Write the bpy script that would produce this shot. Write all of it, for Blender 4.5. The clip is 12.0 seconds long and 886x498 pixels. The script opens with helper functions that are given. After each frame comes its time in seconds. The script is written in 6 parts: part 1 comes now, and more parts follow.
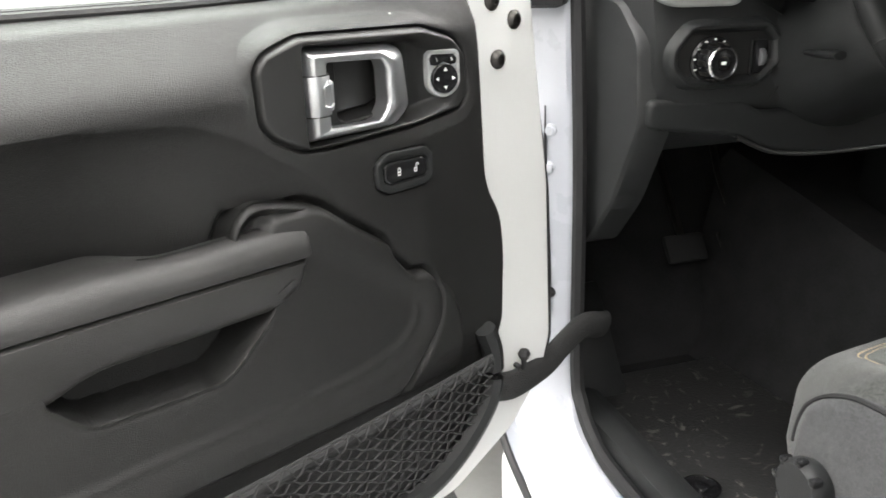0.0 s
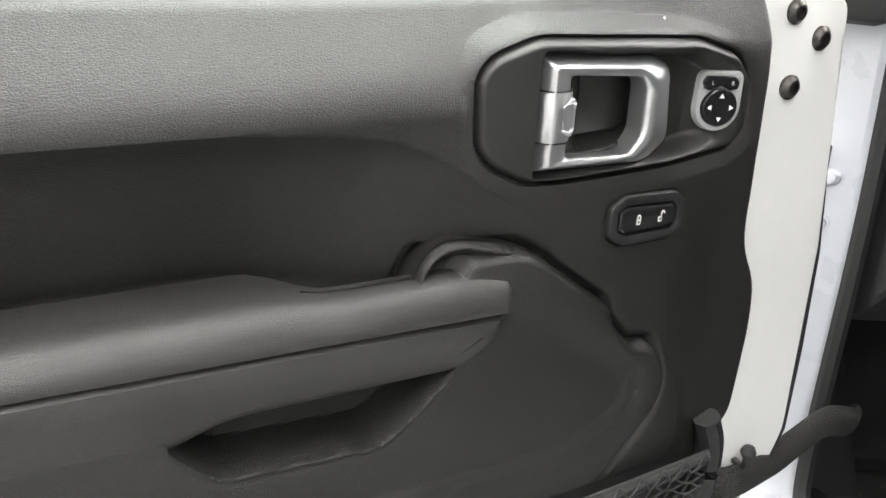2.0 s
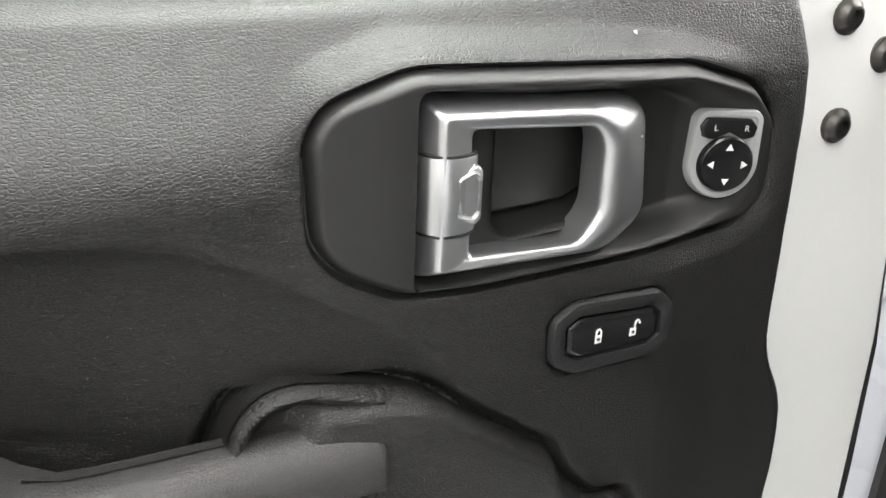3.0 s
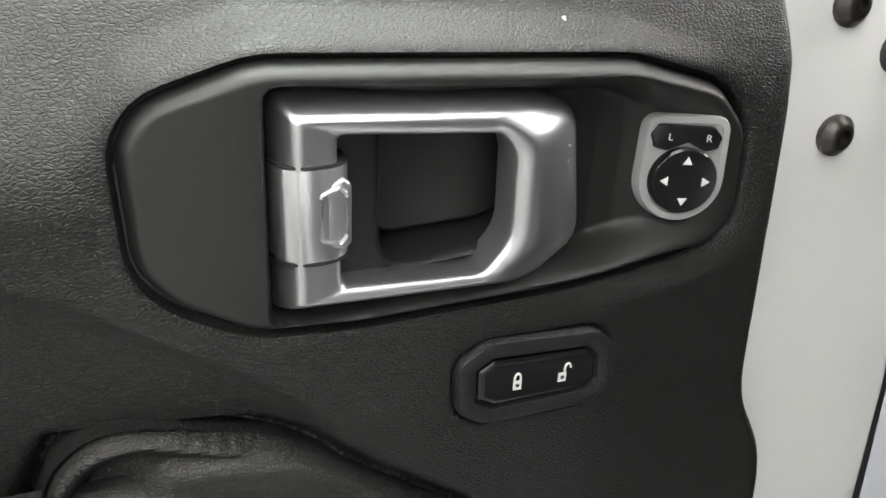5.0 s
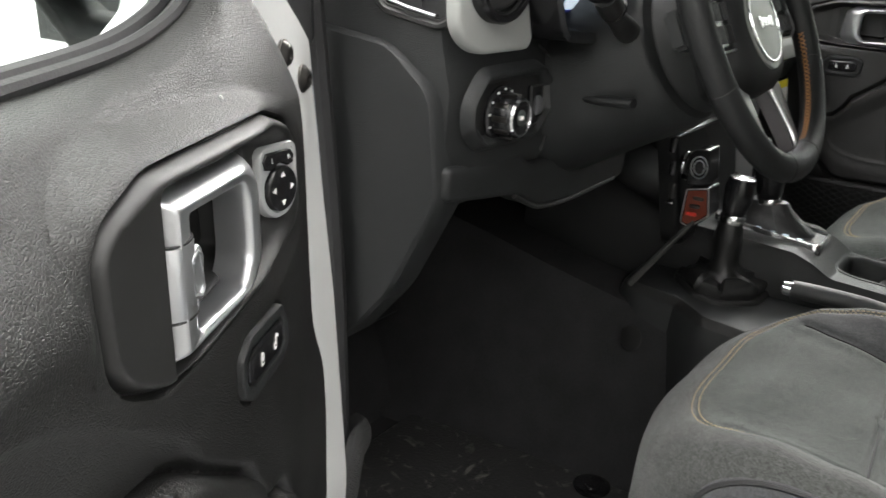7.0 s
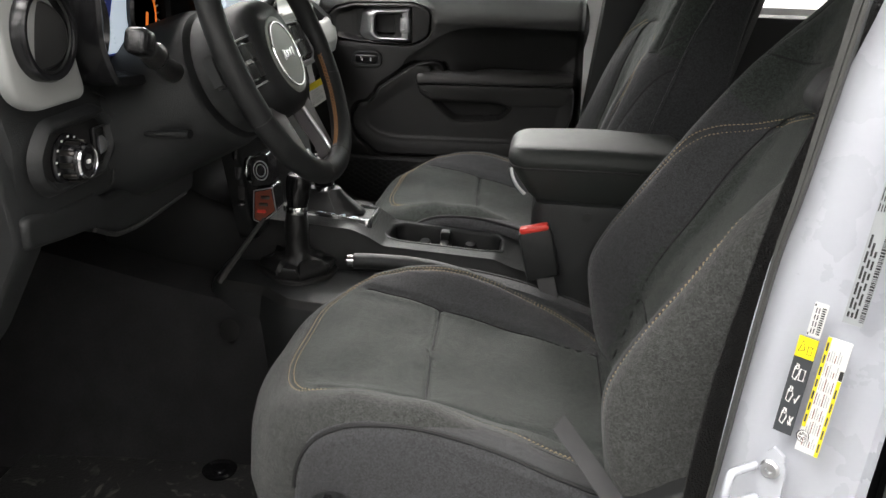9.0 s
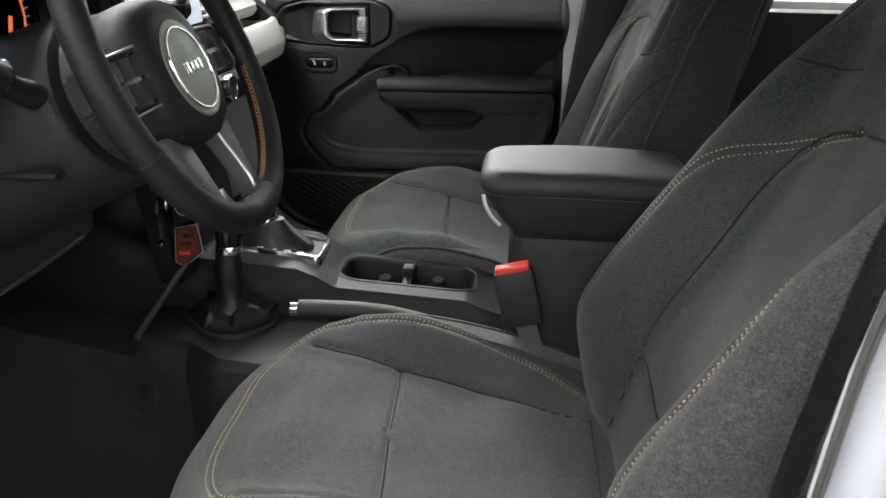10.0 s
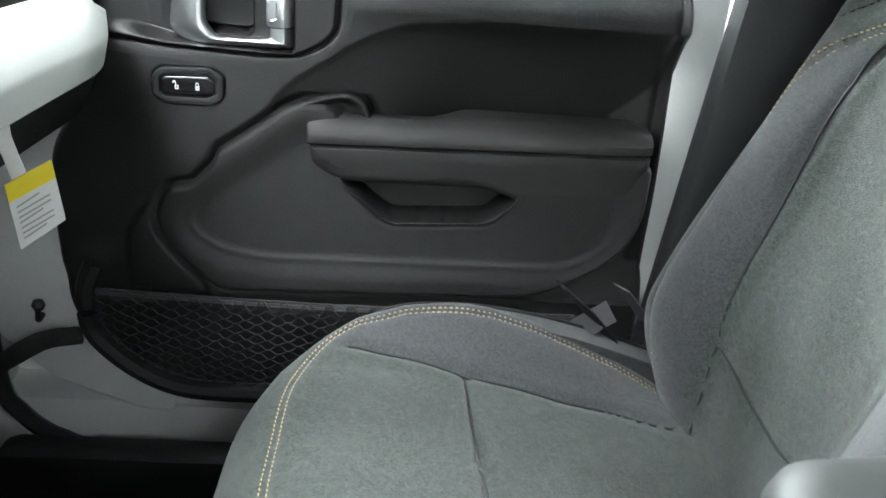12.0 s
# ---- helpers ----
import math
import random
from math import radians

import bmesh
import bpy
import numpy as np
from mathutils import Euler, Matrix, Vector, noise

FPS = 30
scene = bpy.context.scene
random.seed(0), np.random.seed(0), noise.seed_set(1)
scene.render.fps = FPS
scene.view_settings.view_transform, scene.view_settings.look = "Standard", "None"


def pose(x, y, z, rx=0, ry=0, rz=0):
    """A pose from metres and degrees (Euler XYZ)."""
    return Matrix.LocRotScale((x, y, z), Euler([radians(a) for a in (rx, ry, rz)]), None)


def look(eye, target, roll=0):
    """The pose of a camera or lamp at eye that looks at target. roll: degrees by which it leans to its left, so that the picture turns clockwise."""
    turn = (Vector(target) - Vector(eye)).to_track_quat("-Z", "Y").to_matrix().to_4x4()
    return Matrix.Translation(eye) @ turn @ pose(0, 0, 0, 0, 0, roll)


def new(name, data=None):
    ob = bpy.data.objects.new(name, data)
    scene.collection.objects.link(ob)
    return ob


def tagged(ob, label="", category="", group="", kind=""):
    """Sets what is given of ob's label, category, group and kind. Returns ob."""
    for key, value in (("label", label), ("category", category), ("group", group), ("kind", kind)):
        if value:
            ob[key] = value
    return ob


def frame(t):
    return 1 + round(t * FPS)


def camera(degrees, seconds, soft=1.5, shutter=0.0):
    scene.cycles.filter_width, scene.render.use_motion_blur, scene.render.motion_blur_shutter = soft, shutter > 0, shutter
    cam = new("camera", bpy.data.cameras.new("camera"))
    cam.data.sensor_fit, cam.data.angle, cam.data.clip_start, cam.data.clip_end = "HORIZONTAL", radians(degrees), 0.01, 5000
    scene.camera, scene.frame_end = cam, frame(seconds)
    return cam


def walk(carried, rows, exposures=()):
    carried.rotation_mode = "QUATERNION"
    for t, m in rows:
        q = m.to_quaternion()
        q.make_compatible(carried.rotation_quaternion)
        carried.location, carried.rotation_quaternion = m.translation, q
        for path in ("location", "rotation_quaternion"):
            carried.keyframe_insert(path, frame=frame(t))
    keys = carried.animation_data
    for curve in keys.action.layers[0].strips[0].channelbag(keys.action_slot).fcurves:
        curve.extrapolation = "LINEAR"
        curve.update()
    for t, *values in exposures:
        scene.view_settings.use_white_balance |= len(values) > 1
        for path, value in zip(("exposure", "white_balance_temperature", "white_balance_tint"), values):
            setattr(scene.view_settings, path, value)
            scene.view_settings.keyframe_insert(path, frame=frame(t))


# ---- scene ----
cam = camera(56.0, 12.0, 1.5, 0.12)
PATH = [
    (0, (-1.252, -0.41, 1.417), (-0.725, 1.395, 0.736), -1.8),
    (0.5, (-1.267, -0.341, 1.429), (-0.988, 1.509, 0.722), 0.2),
    (1, (-1.273, -0.335, 1.423), (-1.128, 1.525, 0.702), 1.8),
    (1.5, (-1.254, -0.289, 1.42), (-1.171, 1.569, 0.687), 2.6),
    (2, (-1.235, -0.228, 1.423), (-1.178, 1.626, 0.675), 3.1),
    (2.5, (-1.184, -0.11, 1.42), (-1.154, 1.74, 0.661), 3.0),
    (3, (-1.134, 0.007, 1.414), (-1.18, 1.85, 0.637), 2.4),
    (4.8, (-1.061, 0.081, 1.407), (-1.27, 1.9, 0.601), 2.8),
    (5, (-1.065, 0.083, 1.406), (-1.236, 1.902, 0.593), 2.9),
    (5.5, (-1.108, 0.103, 1.42), (-0.799, 1.915, 0.632), 4.3),
    (6, (-1.194, 0.108, 1.428), (-0.4, 1.773, 0.656), 4.4),
    (6.5, (-1.272, 0.085, 1.427), (-0.088, 1.516, 0.685), 4.5),
    (7, (-1.361, 0.051, 1.445), (0.155, 1.153, 0.745), 1.8),
    (7.2, (-1.388, 0.052, 1.451), (0.242, 0.975, 0.737), 3.0),
    (7.5, (-1.434, 0.021, 1.45), (0.279, 0.794, 0.765), 1.4),
    (7.7, (-1.449, 0.006, 1.459), (0.319, 0.639, 0.769), 1.0),
    (9.3, (-1.479, -0.019, 1.534), (0.375, 0.183, 0.812), 1.5),
    (9.5, (-1.447, -0.024, 1.533), (0.406, 0.175, 0.808), 1.1),
    (10, (-1.232, -0.007, 1.512), (0.624, 0.154, 0.783), 1.2),
    (10.5, (-0.889, 0.057, 1.498), (0.963, 0.127, 0.746), 2.3),
    (11, (-0.645, 0.13, 1.488), (1.202, 0.157, 0.722), 2.7),
    (11.5, (-0.462, 0.182, 1.443), (1.386, 0.089, 0.684), 4.1),
    (12, (-0.242, 0.225, 1.418), (1.597, 0.09, 0.644), 4.8),
]
EXPOSURES = [(0, -0.3, 6500, 10), (2.5, -0.3, 6500, 10), (5.0, -0.76, 6500, 10), (5.5, -0.68, 6500, 10), (6.0, -0.84, 6500, 10), (6.5, -0.90, 6500, 10), (7.0, -0.74, 6480, 10), (7.5, -0.5, 6450, 10), (8.1, -0.75, 6500, 11), (9.3, -1.12, 6550, 12), (10, -0.83, 6400, 11), (10.5, -0.25, 6200, 8), (11, -0.22, 6050, 5), (11.5, 0.03, 6000, 4), (12, 0.6, 5950, 4)]
walk(cam, [(t, look(eye, target, roll)) for t, eye, target, roll in PATH], EXPOSURES)

# ---- light: a bright white workshop hall with rows of unseen ceiling lamps ----
world = bpy.data.worlds.new("world")
scene.world = world
world.use_nodes = True
world.node_tree.nodes["Background"].inputs[0].default_value = (0.9, 0.95, 1.0, 1)
world.node_tree.nodes["Background"].inputs[1].default_value = 0.15


def area(name, x, y, z, sx, sy, watts, rx=0, ry=0, color=(1, 0.98, 0.955)):
    data = bpy.data.lights.new(name, "AREA")
    data.shape, data.size, data.size_y, data.energy, data.color = "RECTANGLE", sx, sy, watts, color
    ob = new(name, data)
    ob.matrix_world = pose(x, y, z, rx, ry, 0)
    return ob


# Lamp layout is made up; the outer columns are added to brighten the cabin.
LAMPS = [(x, y) for x in (-5.8, -3.6, -1.3, 1.0, 3.3, 5.4) for y in (4.2, 1.3, -1.6, -4.5)]
ROWS, COLUMNS = {4.2: 50, 1.3: 300, -1.6: 68, -4.5: 36}, {-5.8: 1.0, -3.6: 0.8, -1.3: 1.0, 1.0: 1.0, 3.3: 1.2, 5.4: 4.5}
for lx, ly in LAMPS:
    dim = {-5.8: 0.38 if ly > 0 else 1.0, -3.6: 0.38 if ly > 0 else 0.75}.get(lx, 1.0)
    if (lx, ly) == (-1.3, 1.3):
        dim = 1.0
    if ly == 4.2 and lx in (1.0, 3.3):
        dim = 1.5
    area("unseen_hall_lamp", lx, ly, 3.86, 1.5, 2.3, ROWS[ly] * COLUMNS[lx] * dim)

# ---- materials ----


def material(name, color, rough=0.5, metal=0.0, var=0.12, var_scale=14.0, rough_var=0.08, bumps=(), coat=0.0, spec=0.5, sheen=0.0, fleck=0.0, fleck_scale=700.0):
    """A surface: two scales of tone, uneven gloss, yarn flecks, and relief layers of (kind, scale, metres deep)."""
    m = bpy.data.materials.new(name)
    m.use_nodes = True
    nodes, links = m.node_tree.nodes, m.node_tree.links
    shader = nodes["Principled BSDF"]
    where = nodes.new("ShaderNodeTexCoord")

    def tex(kind, scale, detail=3.0):
        node = nodes.new("ShaderNodeTexVoronoi" if kind in ("cells", "cracks") else "ShaderNodeTexNoise")
        node.inputs["Scale"].default_value = scale
        if kind == "cracks":
            node.feature = "DISTANCE_TO_EDGE"
        if kind == "noise":
            node.inputs["Detail"].default_value = detail
        links.new(where.outputs["Object"], node.inputs["Vector"])
        return node

    big, small = tex("noise", var_scale, 5.0), tex("noise", var_scale * 17, 2.0)
    mix = nodes.new("ShaderNodeMath")
    mix.operation = "MULTIPLY_ADD"
    mix.inputs[1].default_value = 0.45
    links.new(small.outputs[0], mix.inputs[0])
    links.new(big.outputs[0], mix.inputs[2])
    ramp = nodes.new("ShaderNodeMapRange")
    ramp.inputs[1].default_value, ramp.inputs[2].default_value = 0.4, 1.05
    ramp.inputs[3].default_value, ramp.inputs[4].default_value = 1 - var, 1 + var
    links.new(mix.outputs[0], ramp.inputs[0])
    tone = nodes.new("ShaderNodeVectorMath")
    tone.operation = "SCALE"
    tone.inputs[0].default_value = color
    links.new(ramp.outputs[0], tone.inputs["Scale"])
    links.new(tone.outputs[0], shader.inputs["Base Color"])
    if fleck:
        yarn, pick, more = tex("cells", fleck_scale), nodes.new("ShaderNodeMapRange"), nodes.new("ShaderNodeMath")
        pick.inputs[3].default_value, pick.inputs[4].default_value = 1 - fleck, 1 + fleck
        more.operation = "MULTIPLY"
        links.new(yarn.outputs["Color"], pick.inputs[0])
        links.new(pick.outputs[0], more.inputs[0])
        links.new(ramp.outputs[0], more.inputs[1])
        links.new(more.outputs[0], tone.inputs["Scale"])
    gloss = nodes.new("ShaderNodeMapRange")
    gloss.inputs[3].default_value, gloss.inputs[4].default_value = rough - rough_var, rough + rough_var
    links.new(big.outputs[0], gloss.inputs[0])
    links.new(gloss.outputs[0], shader.inputs["Roughness"])
    shader.inputs["Metallic"].default_value = metal
    shader.inputs["Coat Weight"].default_value = coat
    shader.inputs["Coat Roughness"].default_value = 0.06
    shader.inputs["Specular IOR Level"].default_value = spec
    shader.inputs["Sheen Weight"].default_value = sheen
    last = None
    for kind, scale, deep in bumps:
        node = nodes.new("ShaderNodeBump")
        node.inputs["Strength"].default_value = 1.0
        node.inputs["Distance"].default_value = deep
        src = tex(kind, scale)
        if kind == "cracks":
            warp = nodes.new("ShaderNodeTexNoise")
            warp.inputs["Scale"].default_value = scale * 0.35
            links.new(where.outputs["Object"], warp.inputs["Vector"])
            add = nodes.new("ShaderNodeVectorMath")
            add.operation = "MULTIPLY_ADD"
            add.inputs[1].default_value = (0.55 / scale,) * 3
            links.new(warp.outputs["Color"], add.inputs[0])
            links.new(where.outputs["Object"], add.inputs[2])
            grow = nodes.new("ShaderNodeVectorMath")
            grow.operation = "MULTIPLY"
            grow.inputs[1].default_value = (1, 1, 1.6)
            links.new(add.outputs[0], grow.inputs[0])
            links.new(grow.outputs[0], src.inputs["Vector"])
            soft = nodes.new("ShaderNodeMapRange")
            soft.interpolation_type = "SMOOTHSTEP"
            soft.inputs[1].default_value, soft.inputs[2].default_value = 0.0, 0.22
            links.new(src.outputs[0], soft.inputs[0])
            links.new(soft.outputs[0], node.inputs["Height"])
        else:
            links.new(src.outputs[0], node.inputs["Height"])
        if last:
            links.new(last.outputs[0], node.inputs["Normal"])
        last = node
    if last:
        links.new(last.outputs[0], shader.inputs["Normal"])
    return m


def glowing(name, color, strength):
    m = bpy.data.materials.new(name)
    m.use_nodes = True
    shader = m.node_tree.nodes["Principled BSDF"]
    shader.inputs["Base Color"].default_value = (*color, 1)
    shader.inputs["Emission Color"].default_value = (*color, 1)
    shader.inputs["Emission Strength"].default_value = strength
    return m


PAD = material("grained_soft_pad", (0.013, 0.0129, 0.0125), 0.43, var=0.08, bumps=(("cracks", 430, 0.00021), ("noise", 1200, 0.00003)))
VINYL = material("wrinkled_vinyl", (0.031, 0.0305, 0.0298), 0.39, bumps=(("cracks", 480, 0.00011), ("noise", 150, 0.00016)))
PLASTIC = material("grained_black_plastic", (0.0165, 0.0176, 0.0180), 0.50, spec=0.42, bumps=(("cells", 900, 0.0003), ("noise", 300, 0.0002)))
DECK_BLACK = material("smooth_black_console_plastic", (0.0085, 0.0090, 0.0092), 0.40, var=0.08, spec=0.20, bumps=(("cells", 1100, 0.0002), ("noise", 260, 0.0001)))
LID = material("smooth_black_vinyl", (0.0225, 0.0258, 0.0240), 0.53, var=0.06, bumps=(("cracks", 900, 0.00006), ("noise", 60, 0.0003)))
SATIN = material("fine_satin_plastic", (0.017, 0.017, 0.0167), 0.42, bumps=(("noise", 2200, 0.00012),))
GLOSSY = material("smooth_black_plastic", (0.012, 0.012, 0.013), 0.22, var=0.05)
RUBBER = material("black_rubber", (0.014, 0.014, 0.015), 0.62, bumps=(("noise", 500, 0.0003),))
HEADLINER = material("grey_headliner", (0.30, 0.30, 0.29), 0.9, bumps=(("noise", 400, 0.0006),))
SILVER = material("satin_silver", (0.60, 0.61, 0.625), 0.32, metal=0.93, var=0.03, rough_var=0.03)
RING_SILVER = material("satin_silver_paint", (0.44, 0.45, 0.45), 0.38, metal=0.25, var=0.03)
ARM_SATIN = material("satin_grey_spoke", (0.135, 0.128, 0.132), 0.36, metal=0.5, var=0.04)
PILLAR_GREY = material("grained_grey_plastic", (0.060, 0.061, 0.058), 0.55, bumps=(("cells", 900, 0.0003),))
CHROME = material("bright_chrome", (0.75, 0.75, 0.76), 0.12, metal=1.0, var=0.03, rough_var=0.03)
STEEL = material("dark_steel", (0.10, 0.095, 0.09), 0.38, metal=1.0)
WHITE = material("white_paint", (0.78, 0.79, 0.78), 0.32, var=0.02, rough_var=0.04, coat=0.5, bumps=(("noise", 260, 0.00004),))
# The body's white paint, its colour darkened to offset too strong lamp light.
JAMB = material("darkened_jamb_paint", (0.48, 0.50, 0.545), 0.28, var=0.03, rough_var=0.05, coat=0.6, bumps=(("noise", 18, 0.0003), ("noise", 300, 0.00006)))
FABRIC = material("charcoal_woven_fabric", (0.0325, 0.0400, 0.0350), 0.85, var=0.35, var_scale=120, sheen=0.2, fleck=0.75, fleck_scale=520, bumps=(("cells", 1000, 0.0006), ("noise", 30, 0.0012)))
HEATHER = material("grey_heather_fabric", (0.0455, 0.0480, 0.0452), 0.85, var=0.40, var_scale=120, sheen=0.2, fleck=0.62, fleck_scale=540, bumps=(("cells", 900, 0.0007), ("noise", 30, 0.0012)))
FABRIC_DARK = material("black_bolster_fabric", (0.037, 0.0385, 0.041), 0.8, var=0.14, sheen=0.2, fleck=0.55, fleck_scale=560, bumps=(("cells", 1500, 0.0004), ("noise", 40, 0.0012)))
BADGE = material("grey_badge_enamel", (0.13, 0.14, 0.125), 0.38, var=0.05)
THREAD = material("tan_thread", (0.46, 0.36, 0.22), 0.7)
ORANGE_THREAD = material("orange_thread", (0.30, 0.14, 0.045), 0.7)
CARPET = material("black_carpet", (0.030, 0.030, 0.031), 0.95, var=0.3, spec=0.1, bumps=(("noise", 700, 0.002),))
MAT = material("black_rubber_mat", (0.034, 0.034, 0.034), 0.40, var=0.3, var_scale=9, bumps=(("noise", 220, 0.001),))


def scuffed(m, color):
    """Pale dusty scuffs over a material's own colour."""
    nodes, links = m.node_tree.nodes, m.node_tree.links
    shader = nodes["Principled BSDF"]
    old = shader.inputs["Base Color"].links[0].from_socket
    where, noise_, ramp, mix = nodes.new("ShaderNodeTexCoord"), nodes.new("ShaderNodeTexNoise"), nodes.new("ShaderNodeMapRange"), nodes.new("ShaderNodeMix")
    noise_.inputs["Scale"].default_value, noise_.inputs["Detail"].default_value, noise_.inputs["Distortion"].default_value = 20, 6, 2.6
    ramp.inputs[1].default_value, ramp.inputs[2].default_value = 0.58, 0.72
    mix.data_type = "RGBA"
    mix.inputs[7].default_value = (*color, 1)
    links.new(where.outputs["Object"], noise_.inputs["Vector"])
    links.new(noise_.outputs[0], ramp.inputs[0])
    links.new(ramp.outputs[0], mix.inputs[0])
    links.new(old, mix.inputs[6])
    links.new(mix.outputs[2], shader.inputs["Base Color"])


scuffed(MAT, (0.19, 0.18, 0.165))
TRIM = material("matt_silver_trim", (0.37, 0.38, 0.365), 0.45, var=0.03, metal=0.15, bumps=(("noise", 1500, 0.0001),))
BOOT_LEATHER = material("soft_shiny_leather", (0.012, 0.012, 0.012), 0.33, spec=0.5, bumps=(("noise", 90, 0.0012), ("cells", 800, 0.0002)))
LEATHER = material("black_smooth_leather", (0.0122, 0.0128, 0.0130), 0.50, spec=0.30, bumps=(("cells", 900, 0.00012),))
WEB = material("grey_seatbelt_webbing", (0.085, 0.085, 0.088), 0.75, var=0.15, var_scale=60, bumps=(("noise", 900, 0.0006),))
STRAP = material("black_woven_strap", (0.017, 0.017, 0.017), 0.8, bumps=(("cells", 420, 0.0018),))
NET = material("dark_elastic_net", (0.034, 0.034, 0.035), 0.75)
RED = material("red_button", (0.75, 0.05, 0.035), 0.4, var=0.05)
ORANGE = material("orange_red_switch", (0.16, 0.03, 0.012), 0.35, var=0.08)
PAPER = material("white_sticker", (0.72, 0.72, 0.70), 0.5, var=0.04)
YELLOW = material("yellow_sticker", (0.88, 0.72, 0.02), 0.5, var=0.05)
GREY_STICKER = material("silver_grey_sticker", (0.36, 0.38, 0.39), 0.45, var=0.05)
DARK_STICKER = material("dark_grey_sticker", (0.05, 0.055, 0.06), 0.45, var=0.05)
INK = material("black_ink", (0.02, 0.02, 0.02), 0.6)
SYMBOL = material("white_print", (0.82, 0.82, 0.80), 0.5, var=0.02)
CONCRETE = material("sealed_grey_concrete", (0.20, 0.20, 0.195), 0.35, var=0.12, var_scale=2, bumps=(("noise", 40, 0.0008),))
WALL = material("white_wall_paint", (0.68, 0.68, 0.67), 0.7, var=0.03, var_scale=1.5, bumps=(("noise", 120, 0.0006),))
SCREEN_WHITE = glowing("lit_white_display", (0.75, 0.88, 1.0), 1.0)
SCREEN_BLUE = glowing("lit_blue_display", (0.02, 0.03, 0.16), 0.6)
SCREEN_ORANGE = glowing("lit_orange_mark", (1.0, 0.22, 0.03), 1.4)
PANEL_LIGHT = glowing("lit_lamp_panel", (1.0, 0.98, 0.95), 6.0)

MIRROR = material("mirror_silver", (0.9, 0.9, 0.9), 0.02, metal=1.0, var=0.0, rough_var=0.01)
GLASS = bpy.data.materials.new("window_glass")
GLASS.use_nodes = True
_n = GLASS.node_tree.nodes
_g, _t, _m = _n.new("ShaderNodeBsdfGlossy"), _n.new("ShaderNodeBsdfTransparent"), _n.new("ShaderNodeMixShader")
_g.inputs["Roughness"].default_value = 0.02
_t.inputs["Color"].default_value = (0.86, 0.9, 0.88, 1)
_m.inputs[0].default_value = 0.06
GLASS.node_tree.links.new(_t.outputs[0], _m.inputs[1])
GLASS.node_tree.links.new(_g.outputs[0], _m.inputs[2])
GLASS.node_tree.links.new(_m.outputs[0], _n["Material Output"].inputs[0])

# ---- building helpers ----
ORIGIN = {}


def thing(name, at, label, category, group="", kind=""):
    ob = new(name)
    ob.location = at
    ORIGIN[name if ob.name == name else ob.name] = Vector(at)
    return tagged(ob, label, category, group, kind)


def base_of(parent):
    while parent is not None:
        if parent.name in ORIGIN:
            return ORIGIN[parent.name]
        parent = parent.parent
    return Vector((0, 0, 0))


def part(name, bm, mat, parent=None, label="", smooth=True, fix=True):
    """Links a bmesh, made in world metres, as one mesh object under a thing or a part."""
    if fix:
        bmesh.ops.recalc_face_normals(bm, faces=bm.faces)
    base = base_of(parent)
    for v in bm.verts:
        v.co -= base
    me = bpy.data.meshes.new(name)
    bm.to_mesh(me)
    bm.free()
    if smooth:
        me.shade_smooth()
        me.set_sharp_from_angle(angle=radians(38))
    me.materials.append(mat)
    ob = new(name, me)
    if parent is not None:
        ob.parent = parent
    if label:
        tagged(ob, label)
    return ob


def structure(name, bm, mat, label, category, smooth=True):
    return tagged(part(name, bm, mat, None, "", smooth), label, category, "", "structure")


def loft(rings, bm=None, cap=(True, True), closed=True):
    bm = bm or bmesh.new()
    rows = [[bm.verts.new(p) for p in ring] for ring in rings]
    for a, b in zip(rows, rows[1:]):
        n = len(a)
        for i in range(n if closed else n - 1):
            j = (i + 1) % n
            bm.faces.new((a[i], a[j], b[j], b[i]))
    for row, want in ((rows[0], cap[0]), (rows[-1], cap[1])):
        if want and len(row) > 2:
            bm.faces.new(row)
    return bm


class Outline(list):
    """A rounded polygon that knows its corners."""


def rpoly(pts, r, n=5):
    """A polygon with its corners rounded; r: one radius, or one for each corner."""
    out, k = Outline(), len(pts)
    out.corners, out.radius, out.steps = [Vector(p) for p in pts], r, n
    for i in range(k):
        p, a, b = (Vector(q) for q in (pts[i], pts[i - 1], pts[(i + 1) % k]))
        rad = r[i] if isinstance(r, (list, tuple)) else r
        u, v = (a - p), (b - p)
        d = min(rad, u.length * 0.48, v.length * 0.48)
        s, e = p + u.normalized() * d, p + v.normalized() * d
        for t in range(n + 1):
            t /= n
            out.append((1 - t) ** 2 * s + 2 * t * (1 - t) * p + t * t * e)
    return out


def inset(poly, d):
    """The polygon moved inwards by d."""
    if isinstance(poly, Outline):
        return mitred(poly, d)
    pts = [Vector(p) for p in poly]
    area2 = sum(a.x * b.y - b.x * a.y for a, b in zip(pts, pts[1:] + pts[:1]))
    sign = 1 if area2 > 0 else -1
    out = []
    for i, p in enumerate(pts):
        a, b = pts[i - 1], pts[(i + 1) % len(pts)]
        t = (b - a)
        t = t.normalized() if t.length > 1e-9 else Vector((1, 0))
        out.append(p + Vector((-t.y, t.x)) * d * sign)
    return out


